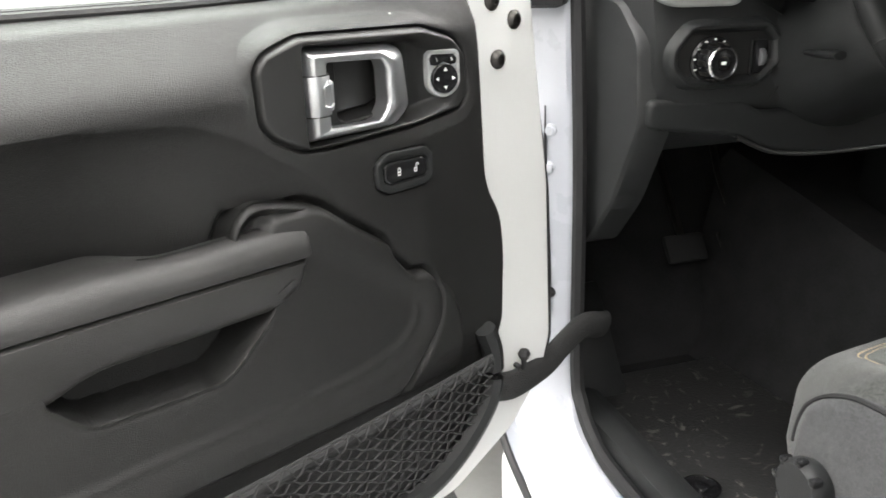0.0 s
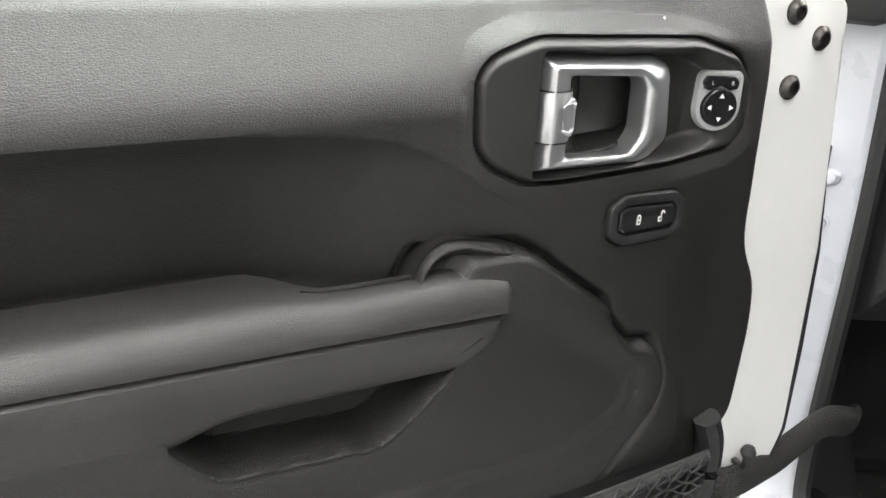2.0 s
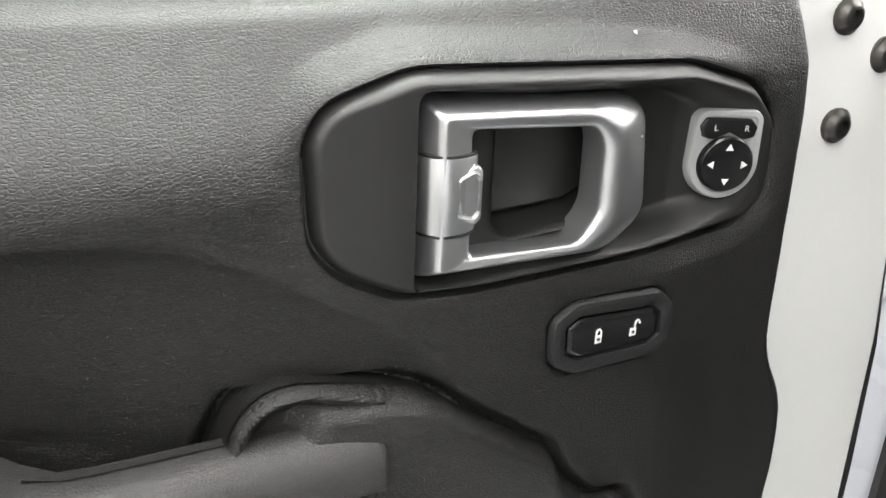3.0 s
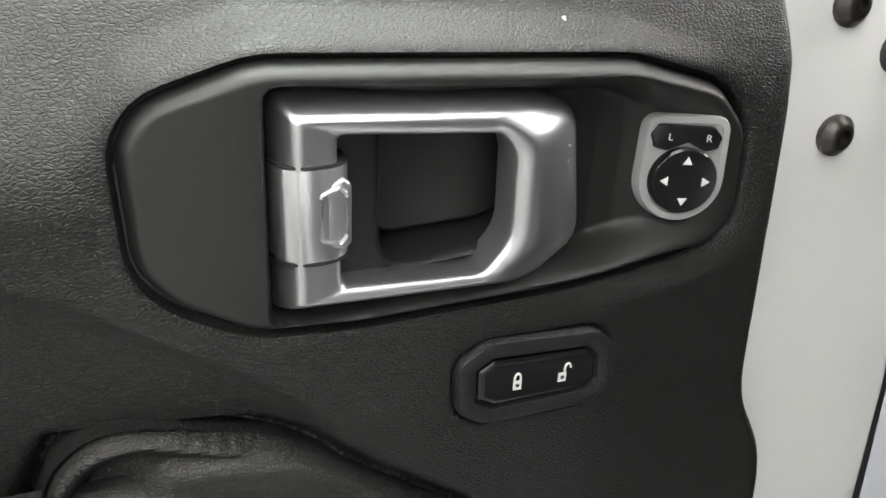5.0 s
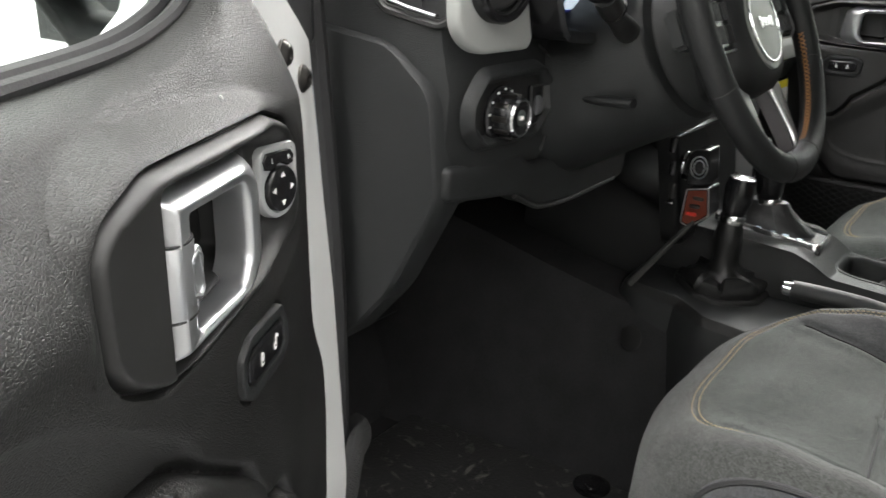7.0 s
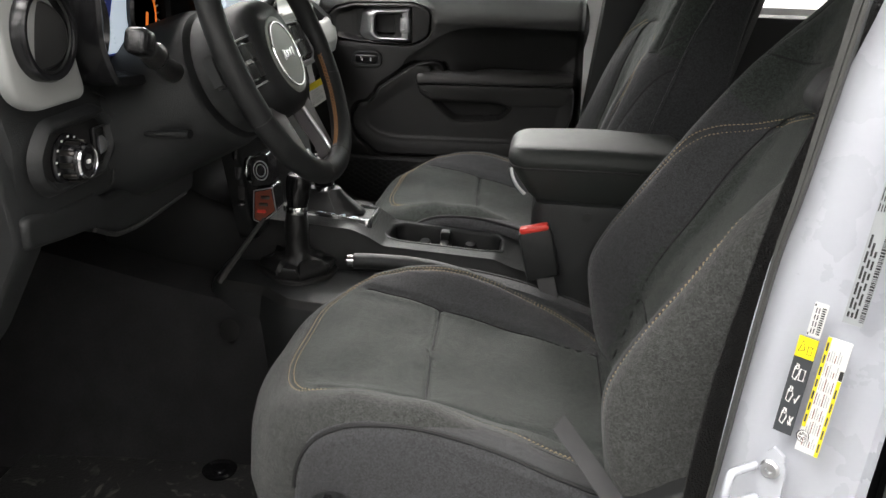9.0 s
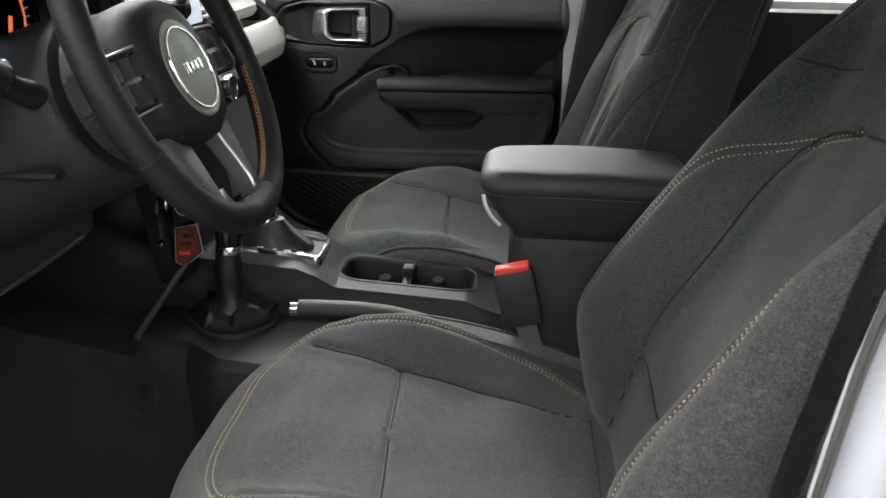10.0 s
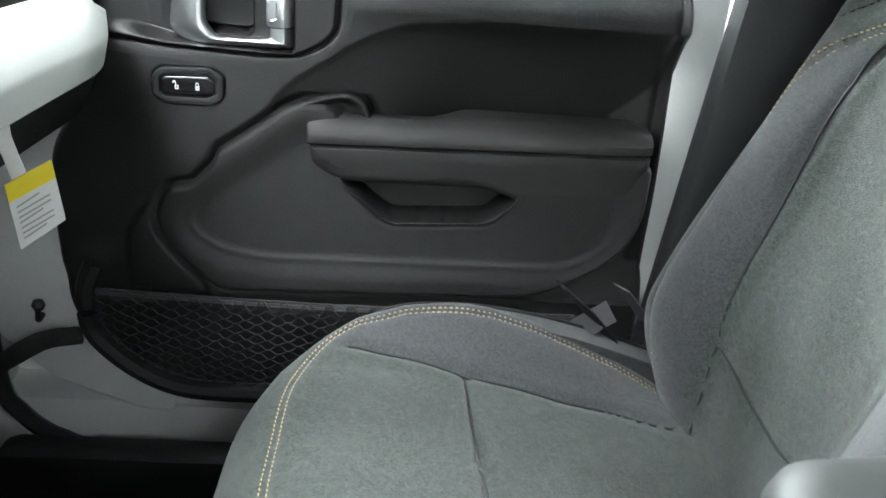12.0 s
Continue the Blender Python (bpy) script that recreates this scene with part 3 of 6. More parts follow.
    if tick == 0:
        outline_print(st, [(0.405, z - 0.006), (0.438, z - 0.006), (0.438, z + 0.005), (0.405, z + 0.005)], "picture")
    else:
        part("mark", tube([pillar(f, z2, 0.0011) for f, z2 in ((0.418, z - 0.002), (0.426, z - 0.006), (0.444, z + 0.003))], 0.0007, 4), SYMBOL, st, "", False)
        if tick == 2:
            part("mark", tube([pillar(f, z2, 0.0011) for f, z2 in ((0.421, z + 0.003), (0.442, z - 0.006))], 0.0007, 4), SYMBOL, st, "", False)
st = sticker("bar_code_label", "small white printed bar code label", 1.204, 0.372, 0.462, 1.236, PAPER)
for k in range(12):
    bar(st, 0.428, 1.207 + 0.0022 * k, 0.452, 1.2081 + 0.0022 * k, INK, "code_bar")
for k in range(2):
    for j in range(4):
        bar(st, 0.390 + 0.018 * k, 1.207 + 0.0065 * j, 0.397 + 0.018 * k, 1.2118 + 0.0065 * j, DARK_STICKER)
for z in (1.2058, 1.2335):
    bar(st, 0.375, z - 0.001, 0.383, z + 0.001, INK, "corner_mark")
st = thing("round_label", pillar(0.540, 1.109), "small round dark sticker with a white wheel sign", "sticker", "door pillar stickers")
part("disc", loft([[pillar(0.540 + 0.045 * math.cos(q), 1.109 + 0.0065 * math.sin(q), d) for q in (2 * math.pi * k / 20 for k in range(20))] for d in (0, 0.0008)]), INK, st, "", False)
part("ring_print", tube([pillar(0.540 + 0.034 * math.cos(q), 1.109 + 0.0048 * math.sin(q), 0.0010) for q in (2 * math.pi * k / 20 for k in range(20))], 0.0005, 4, None, True), SYMBOL, st, "", False)
for k in range(3):
    q = math.pi * k / 3
    part("spoke_print", tube([pillar(0.540 + e * 0.034 * math.cos(q), 1.109 + e * 0.0048 * math.sin(q), 0.0010) for e in (-1, 1)], 0.0004, 4), SYMBOL, st, "", False)
striker = thing("door_striker", pillar(0.3, 1.05), "white painted door striker loop on the pillar", "striker")
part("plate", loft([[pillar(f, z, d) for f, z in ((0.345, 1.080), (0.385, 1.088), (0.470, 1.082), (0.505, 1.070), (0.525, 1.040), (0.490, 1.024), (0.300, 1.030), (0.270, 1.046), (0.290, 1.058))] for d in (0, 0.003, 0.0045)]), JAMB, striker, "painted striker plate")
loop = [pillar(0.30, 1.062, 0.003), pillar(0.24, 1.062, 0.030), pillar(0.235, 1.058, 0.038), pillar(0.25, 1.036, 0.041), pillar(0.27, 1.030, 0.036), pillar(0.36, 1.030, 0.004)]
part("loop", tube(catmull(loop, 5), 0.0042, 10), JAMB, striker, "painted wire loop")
part("screw", lathe([(0.0, 0.0), (0.0095, 0.0), (0.0095, 0.003), (0.0075, 0.005), (0.004, 0.005), (0.003, 0.002), (0.0, 0.002)], pillar(0.405, 1.066, 0.004), JN, 18), SILVER, striker)

# ---- doors, in the closed door's own measures: a out from the car's middle, y ahead, z up ----
HINGE, SWING = Vector((-0.92, 0.718)), radians(62)


def shut_door(a, y, z):
    return Vector((a, y, z))


def open_door(a, y, z):
    x, v = -a - HINGE.x, y - HINGE.y
    c, s = math.cos(SWING), math.sin(SWING)
    return Vector((HINGE.x + c * x + s * v, HINGE.y - s * x + c * v, z))


BEZEL = rpoly([(0.290, 1.320), (0.300, 1.334), (0.338, 1.3465), (0.493, 1.3425), (0.546, 1.328), (0.565, 1.308), (0.568, 1.263), (0.553, 1.248), (0.482, 1.2435), (0.372, 1.2395), (0.335, 1.2415), (0.305, 1.2565), (0.2925, 1.272)], 0.008, 3)
LOCK = rpoly([(0.419, 1.213), (0.434, 1.2225), (0.489, 1.2205), (0.499, 1.211), (0.501, 1.188), (0.488, 1.1795), (0.435, 1.1785), (0.420, 1.187)], 0.005, 3)
PANEL = rpoly([(-0.112, 1.3755), (0.25, 1.3755), (0.36, 1.378), (0.43, 1.382), (0.48, 1.3895), (0.520, 1.4035), (0.545, 1.432), (0.553, 1.50), (0.572, 1.50), (0.586, 1.40), (0.597, 1.32), (0.606, 1.155), (0.632, 1.112), (0.638, 1.06), (0.632, 0.90), (0.585, 0.812), (0.515, 0.780), (0.42, 0.772), (-0.04, 0.775), (-0.115, 0.82), (-0.118, 1.1)], 0.02, 4)
RECESS = rpoly([(-0.15, 1.292), (0.13, 1.293), (0.222, 1.284), (0.262, 1.266), (0.30, 1.242), (0.352, 1.205), (0.37, 1.18), (0.33, 0.95), (-0.15, 0.95)], 0.02, 4)
LOWER = rpoly([(0.247, 1.170), (0.254, 1.191), (0.268, 1.203), (0.283, 1.205), (0.310, 1.199), (0.348, 1.187), (0.374, 1.167), (0.410, 1.141), (0.429, 1.129), (0.434, 1.112), (0.460, 1.0845), (0.484, 1.082), (0.504, 1.053), (0.502, 1.020), (0.486, 0.998), (0.432, 0.945), (0.04, 0.956), (-0.028, 0.988), (-0.074, 1.028), (-0.090, 1.075), (-0.09, 1.14), (0.235, 1.14)], [0.012, 0.012, 0.012, 0.012, 0.02, 0.02, 0.02, 0.012, 0.008, 0.012, 0.006, 0.008, 0.02, 0.02, 0.02, 0.02, 0.03, 0.03, 0.03, 0.02, 0.01, 0.004], 4)
FIELD = rpoly([(0.315, 1.155), (0.383, 1.110), (0.456, 1.057), (0.461, 1.036), (0.449, 1.020), (0.423, 1.005), (0.371, 0.997), (0.0, 1.003), (-0.05, 1.035), (-0.06, 1.12), (0.27, 1.13)], 0.02, 4)
POCKET = rpoly([(0.052, 1.165), (0.062, 1.083), (0.092, 1.054), (0.106, 1.048), (0.222, 1.041), (0.240, 1.050), (0.292, 1.094), (0.296, 1.165)], 0.010, 4)
SCOOP = rpoly([(0.250, 1.150), (0.2545, 1.176), (0.262, 1.1895), (0.272, 1.1960), (0.286, 1.1980), (0.312, 1.1922), (0.345, 1.187), (0.320, 1.1860), (0.296, 1.1845), (0.286, 1.172), (0.284, 1.15)], 0.006, 3)
FLANK = rpoly([(0.486, 1.082), (0.497, 1.077), (0.530, 1.041), (0.545, 1.012), (0.547, 0.971), (0.543, 0.935), (0.44, 0.935), (0.47, 1.0)], 0.008, 4)


def panel_depth(y, z):
    """How far out the trim panel's face lies."""
    a = np.full(y.shape, 0.712)
    a += 0.054 * np.clip((z - 1.297) / 0.09, 0, 1.4) ** 1.5 * step(y, 0.62, 0.40)
    a += 0.010 * step(y, 0.48, 0.58)
    a += 0.020 * np.clip((z - 1.335) / 0.06, 0, 1.6) ** 1.3 * step(y, 0.40, 0.60)
    a -= 0.009 * np.exp(-(((z - 1.312) / 0.03) ** 2)) * step(y, 0.36, 0.20)
    a += 0.062 * np.clip((0.002 - distance(y, z, RECESS)) / 0.115, 0, 1) ** 0.72 * (1 - 0.55 * step(y, 0.10, 0.25))
    dl = distance(y, z, LOWER)
    a += 0.0085 * np.exp(-(((dl - 0.001) / 0.0045) ** 2)) * (z < 1.2)
    a += 0.008 * step(0.965 - z, -0.01, 0.03)
    a -= (0.002 + 0.009 * np.clip((1.082 - z) / 0.14, 0, 1)) * step(-distance(y, z, FLANK), 0.0, 0.009)
    a = np.where(dl < -0.006, np.maximum(a, 0.756), a)
    bz = distance(y, z, BEZEL)
    rim = 0.7125 + 0.012 * step(y, 0.45, 0.56)
    a = np.where(bz < 0.016, a * step(bz, 0.0, 0.016) + rim * (1 - step(bz, 0.0, 0.016)), a)
    a += 0.007 * step(-bz, -0.0030, -0.0002)
    lk = distance(y, z, LOCK)
    a += 0.006 * step(-lk, -0.001, 0.001)
    edge = np.clip(1 + distance(y, z, PANEL) / 0.014, 0, 1)
    a += 0.030 * edge**2.2
    a += 0.006 * np.exp(-(((y + 0.094) / 0.006) ** 2)) * (z > 1.0)
    return a


def lower_depth(y, z):
    """How far out the lower shell's face lies."""
    d = -distance(y, z, LOWER)
    a = 0.700 + 0.017 * (1 - np.sqrt(1 - (1 - np.clip(d / 0.008, 0, 1)) ** 2))
    pk = distance(y, z, POCKET)
    a += 0.007 * step(-distance(y, z, FIELD), -0.030, 0.010)
    a -= 0.0013 * np.exp(-(((distance(y, z, FIELD) - 0.002) / 0.0045) ** 2)) * step(z, 1.06, 1.03)
    a += 0.045 * step(-pk, 0.0085, 0.0135) - 0.0026 * np.exp(-(((pk + 0.0070) / 0.0024) ** 2)) * step(z, 1.10, 1.08) + 0.0016 * step(-pk, -0.002, 0.006) * step(z, 1.10, 1.08)
    a += 0.010 * step(y, 0.35, 0.28) * step(z, 1.15, 1.18)
    a += 0.014 * step(-distance(y, z, SCOOP), -0.003, 0.011)
    return a


GRIP_OUT = [(0.3425, 1.3355), (0.451, 1.3315), (0.474, 1.3205), (0.4815, 1.262), (0.458, 1.2440), (0.3425, 1.2465)]
GRIP_MID = [(0.3510, 1.3260), (0.430, 1.3232), (0.4455, 1.313), (0.4465, 1.268), (0.4315, 1.2553), (0.3510, 1.2548)]
GRIP_IN = [(0.3665, 1.3200), (0.4325, 1.3165), (0.4385, 1.308), (0.4393, 1.2715), (0.4275, 1.2575), (0.3680, 1.2592)]
CUP = rpoly([(0.387, 1.326), (0.452, 1.326), (0.457, 1.270), (0.446, 1.2615), (0.395, 1.2570), (0.387, 1.264)], 0.006, 3)
DISH = rpoly([(0.3385, 1.3395), (0.490, 1.337), (0.543, 1.3245), (0.5585, 1.308), (0.5610, 1.267), (0.549, 1.253), (0.476, 1.2450), (0.3385, 1.2425)], 0.008, 3)


def bezel_depth(y, z):
    a = 0.7075 + 0.012 * step(y, 0.45, 0.56)
    floor_ = np.interp(y, [0.33, 0.37, 0.455, 0.492, 0.505, 0.565], [0.7245, 0.7245, 0.7300, 0.7375, 0.7362, 0.7175])
    a += (floor_ - a) * step(-distance(y, z, DISH), 0.0, 0.005 + 0.006 * step(y, 0.350, 0.41) + 0.0055 * step(y, 0.480, 0.525))
    a += 0.003 * step(y, 0.335, 0.29)
    edge = np.clip(1 + distance(y, z, BEZEL) / 0.006, 0, 1)
    return a + 0.010 * edge**2


def flat_words(text, size, place, deep, mat, name, parent, u0, v0, mirror=1):
    """Printed characters laid on a surface."""
    curve = bpy.data.curves.new(name, "FONT")
    curve.body, curve.size, curve.align_x, curve.align_y = text, size, "CENTER", "CENTER"
    tmp = bpy.data.objects.new(name, curve)
    me = bpy.data.meshes.new_from_object(tmp)
    bm = bmesh.new()
    bm.from_mesh(me)
    for v in bm.verts:
        v.co = place(u0 + v.co.x * mirror, v0 + v.co.y, deep)
    bpy.data.objects.remove(tmp)
    bpy.data.curves.remove(curve)
    bpy.data.meshes.remove(me)
    return part(name, bm, mat, parent, "", False)


def plate(poly, place, deep, mat, name, parent, label=""):
    """A thin printed shape, 0.3 mm proud."""
    return part(name, slab([Vector(p) for p in poly], place, [(0, deep), (0, deep - 0.0003)]), mat, parent, label, False)


def padlock(place, deep, y, z, is_open, parent):
    """A small white padlock print."""
    spot = place

    def place(u, v, d):
        return spot(y + (u - y) * 0.8, z + (v - z) * 0.8, d)

    part("lock_print", slab([Vector(p) for p in ((y - 0.0026, z - 0.0055), (y + 0.0026, z - 0.0055), (y + 0.0026, z + 0.0005), (y - 0.0026, z + 0.0005))], place, [(0, deep), (0, deep - 0.0003)]), SYMBOL, parent, "", False)
    lift = 0.0022 if is_open else 0
    arc = [place(y + (0.0032 if is_open else 0) + 0.0019 * math.cos(q), z + 0.002 + lift * 0.5 + 0.0030 * math.sin(q), deep - 0.0002) for q in (math.pi * k / 8 for k in range(9))]
    if not is_open:
        arc = [place(y + 0.0019, z, deep - 0.0002), *arc, place(y - 0.0019, z, deep - 0.0002)]
    else:
        arc = [*arc, place(y + 0.0013, z, deep - 0.0002)]
    part("shackle_print", tube(arc, 0.00055, 5), SYMBOL, parent)
    k = 0.0012
    part("keyhole_print", slab([Vector((y + k * math.cos(q), z - 0.0025 + k * math.sin(q))) for q in (math.pi * j / 4 for j in range(8))], place, [(0, deep - 0.0003), (0, deep - 0.0006)]), INK, parent, "", False)


def door(name, at, label, driver):
    on3 = open_door if driver else shut_door
    side = -1 if driver else 1

    def on(y, z, a):
        return on3(a, y, z)

    ob = thing(name, at, label, "door", "front doors")
    # painted shell with its window opening
    skin = rpoly([(0.43, 1.370), (0.485, 1.378), (0.53, 1.40), (0.55, 1.55), (0.62, 1.55), (0.64, 1.44), (0.728, 1.360), (0.740, 1.245), (0.748, 1.12), (0.742, 0.90), (0.722, 0.842), (0.66, 0.782), (0.54, 0.735), (0.2, 0.728), (-0.12, 0.732), (-0.160, 0.77), (-0.162, 1.362), (0.30, 1.364)], 0.012, 3)
    part("outer_skin", slab(skin, on, [(0.012, 0.828), (0.0, 0.820), (0.0, 0.803), (0.004, 0.800)]), WHITE, ob, "white painted outer door skin")

    def edge_place(y, z, a):
        lift = 0.024 * max(0.0, min(1.0, (z - 0.92) / 0.40))
        dimple = 0.006 * math.exp(-(((y - 0.675) / 0.035) ** 2) - (((z - 1.31) / 0.06) ** 2))
        return on3(a + (lift - dimple if a < 0.77 else 0), y, z)

    strip = rpoly([(0.560, 1.50), (0.610, 1.50), (0.635, 1.42), (0.722, 1.362), (0.734, 1.245), (0.744, 1.12), (0.738, 0.90), (0.720, 0.848), (0.658, 0.790), (0.548, 0.745), (0.50, 0.742), (0.50, 0.79), (0.578, 0.83), (0.600, 0.92), (0.606, 1.06), (0.600, 1.11), (0.574, 1.15)], 0.010, 3)
    part("hinge_edge", slab(strip, edge_place, [(0.0, 0.805), (0.0, 0.741), (0.0015, 0.7365), (0.005, 0.7345)], None, (True, False)), WHITE, ob, "white painted door edge")
    part("edge_face", sheet(inset(strip, 0.005), lambda u, v: 0.7345 + 0 * u, edge_place, 0.006), WHITE, ob)
    part("edge_seal", tube([on(p[0], p[1], 0.808) for p in ((0.746, 1.34), (0.750, 1.245), (0.758, 1.12), (0.752, 0.90), (0.735, 0.842), (0.672, 0.778))], 0.0075, 8), RUBBER, ob, "black rubber edge seal")
    # Tapered black strip in place of the darkness between door edge and jamb.
    part("edge_gap_shade", tube([edge_place(*p) for p in ((0.7370, 1.23, 0.741), (0.7425, 1.17, 0.741), (0.7470, 1.11, 0.741), (0.7455, 1.0, 0.741), (0.7420, 0.90, 0.741), (0.7300, 0.862, 0.741))], [0.0008, 0.0026, 0.0040, 0.0044, 0.0042, 0.0034], 8), RUBBER, ob, "black strip in place of the shaded gap along the door edge")
    low = rpoly([(0.52, 0.742), (-0.12, 0.735), (-0.160, 0.77), (-0.160, 1.378), (-0.100, 1.378), (-0.100, 0.79), (0.52, 0.79)], 0.01, 3)
    part("rear_edge", slab(low, on, [(0.0, 0.805), (0.0, 0.752), (0.003, 0.748), (0.008, 0.746)]), WHITE, ob, "white painted door edge")
    # upper window frame, glass and belt seal
    top = [on3(0.775, 0.55, 1.50), on3(0.765, 0.53, 1.60), on3(0.725, 0.33, 1.775), on3(0.72, 0.1, 1.79), on3(0.72, -0.10, 1.785), on3(0.75, -0.13, 1.6), on3(0.775, -0.135, 1.38)]
    part("window_frame", tube(catmull(top, 6), 0.022, 8), PLASTIC, ob, "black window frame")
    g = [(-0.13, 1.365), (0.44, 1.374), (0.54, 1.40), (0.52, 1.60), (0.33, 1.77), (-0.11, 1.775)]
    pane = part("window_glass", slab([Vector(p) for p in g], lambda y, z, d: on3(0.792 - 0.12 * (z - 1.38) + d, y, z), [(0, 0), (0, 0.004)]), GLASS, ob, "clear side window glass", False)
    pane.visible_shadow = False
    belt = [(-0.125, 1.3765), (0.05, 1.3765), (0.25, 1.3765), (0.35, 1.379), (0.43, 1.383), (0.48, 1.3905), (0.52, 1.4045), (0.545, 1.432), (0.555, 1.52)]
    part("belt_seal", tube(catmull([on3(0.789, p[0] - 0.001, p[1] + 0.0005) for p in belt], 6), 0.0055, 8), RUBBER, ob, "black rubber window seal")
    part("belt_lip", tube(catmull([on3(0.777, p[0], p[1] - 0.001) for p in belt], 6), 0.0048, 8), RUBBER, ob)
    # moulded trim panel
    part("trim_panel", sheet(PANEL, panel_depth, on, 0.0027, (inset(BEZEL, -0.009), inset(LOCK, 0.003))), PAD, ob, "moulded black grained door trim panel")
    part("lower_panel", sheet(LOWER, lower_depth, on, 0.0019), PAD, ob, "moulded lower door panel with a small pocket")
    part("panel_skirt", loft([[on(p.x, p.y, a) for p in LOWER] for a in (0.7172, 0.745)], None, (False, False)), PAD, ob)
    # armrest: a soft top and a padded side
    rings = []
    for k in range(34):
        y = -0.083 + 0.408 * (k / 29 * 0.985 if k < 30 else 0.985 + 0.015 * (k - 29) / 4)
        back = 0.760 - 0.036 * float(step(y, 0.135, 0.185))
        seam = 1.1535 - 0.0095 * (y + 0.083) / 0.408
        crown = 1.1835 - 0.0045 * float(step(y, 0.12, 0.2))
        end = min(1.0, (0.325 - y) / 0.006, (y + 0.083) / 0.012)
        pull = 0.0045 * (1 - math.sqrt(max(0, 1 - (1 - max(end, 0.0)) ** 2)))
        ring = [(back, seam), (back, crown - pull), ((back + 0.712) / 2, crown - pull), (0.722, crown - 0.0006 - pull), (0.7135, crown - 0.0026 - pull), (0.7065, crown - 0.0062 - pull), (0.7012, crown - 0.0112 - pull), (0.6980 + pull, crown - 0.0175), (0.6964 + pull, seam + 0.0120), (0.6960 + pull, seam + 0.0060), (0.6968 + pull, seam + 0.0022), (0.6995 + pull, seam + 0.0006)]
        rings.append([on3(a, y, z) for a, z in ring])
    arm = part("armrest_pad", loft(rings), VINYL, ob, "soft black vinyl armrest top with wrinkled grain")
    side_pad = rpoly([(-0.083, 1.1530), (0.322, 1.1435), (0.319, 1.118), (0.290, 1.0975), (0.108, 1.1005), (0.070, 1.0830), (-0.083, 1.0905)], [0.003, 0.003, 0.010, 0.014, 0.02, 0.02, 0.01], 4)
    part("armrest_side", slab(side_pad, lambda y, z, a: on3(a + 0.012 * max(0, (1.15 - z)) / 0.06, y, z), [(0, 0.762), (0, 0.706), (0.001, 0.7015), (0.004, 0.698), (0.010, 0.6965), (0.018, 0.696)]), VINYL, ob)
    # handle plate, grip and thumb latch
    plate_ob = part("handle_bezel", sheet(BEZEL, bezel_depth, on, 0.0010, (CUP,)), SATIN, ob, "dark grey satin plastic handle surround")
    collar = []
    for d in (-0.0002, -0.0015, -0.0026, -0.0036, -0.0055, -0.008, -0.011, -0.0145):
        line = inset(BEZEL, d)
        deep = panel_depth(np.array([q.x for q in line]), np.array([q.y for q in line]))
        collar.append([on(q.x, q.y, float(a) - 0.0004 * (d < -0.005)) for q, a in zip(line, deep)])
    part("pad_lip", loft(collar, None, (False, False)), PAD, ob)
    part("bezel_gap", tube([on(p.x, p.y, 0.7195 + 0.012 * float(step(p.x, 0.45, 0.56))) for p in inset(BEZEL, -0.0004)], 0.0012, 5, None, True), INK, ob)
    part("finger_cup", slab(CUP, on, [(-0.0012, 0.7242), (0.0, 0.7252), (0.0015, 0.729), (0.004, 0.747), (0.006, 0.750), (0.010, 0.751)], None, (False, True)), SATIN, plate_ob)
    well = rpoly([(0.389, 1.322), (0.449, 1.322), (0.452, 1.2745), (0.440, 1.2685), (0.396, 1.2660), (0.389, 1.271)], 0.004, 3)
    part("cup_floor", slab(well, lambda y, z, a: on(y, z, a - 0.05 * max(0.0, 0.415 - y)), [(-0.003, 0.7505), (-0.001, 0.7445), (0.0005, 0.7435), (0.002, 0.7437)]), SATIN, plate_ob, "dark panel in the handle recess")
    o, c_, i = rpoly(GRIP_OUT, [0.003, 0.010, 0.009, 0.009, 0.009, 0.003], 6), rpoly(GRIP_MID, [0.003, 0.006, 0.006, 0.007, 0.006, 0.003], 6), rpoly(GRIP_IN, [0.004, 0.004, 0.004, 0.006, 0.006, 0.004], 6)
    rings = [[on(p.x, p.y, 0.7350) for p in o]]
    for f, a in ((0.0, 0.7265), (0.06, 0.7232), (0.16, 0.7198), (0.40, 0.7140), (0.70, 0.7085), (0.85, 0.7064), (0.95, 0.7056)):
        rings.append([on(p.x, p.y, a) for p in (u.lerp(v, f) for u, v in zip(o, c_))])
    for f, a in ((0.0, 0.7054), (0.15, 0.7056), (0.55, 0.7064), (0.80, 0.7074), (0.93, 0.7088), (1.0, 0.7120)):
        rings.append([on(p.x, p.y, a) for p in (u.lerp(v, f) for u, v in zip(c_, i))])
    rings.append([on(p.x, p.y, 0.7300) for p in inset(i, -0.002)])
    grip = part("grip", loft(rings, None, (False, False)), SILVER, ob, "satin silver door pull handle")
    barrel = rpoly([(0.3420, 0.738), (0.3420, 0.7170), (0.3455, 0.7080), (0.3530, 0.7044), (0.3640, 0.7052), (0.3712, 0.7110), (0.3712, 0.738)], 0.005, 5)
    part("hinge_middle", slab(barrel, lambda u, v, d: on(u, d, v), [(0.0012, 1.2722), (0.0003, 1.2726), (0, 1.2734), (0, 1.3079), (0.0003, 1.3087), (0.0012, 1.3091)]), SILVER, grip)
    for z0 in (1.3091, 1.2712):
        part("hinge_gap", slab(inset(barrel, 0.0002), lambda u, v, d: on(u, d, v), [(0, z0), (0, z0 + 0.0010)]), INK, grip)
    lt = rpoly([(0.3575, 1.3005), (0.3680, 1.3050), (0.3708, 1.3020), (0.3708, 1.2790), (0.3680, 1.2760), (0.3575, 1.2795)], 0.0015, 3)
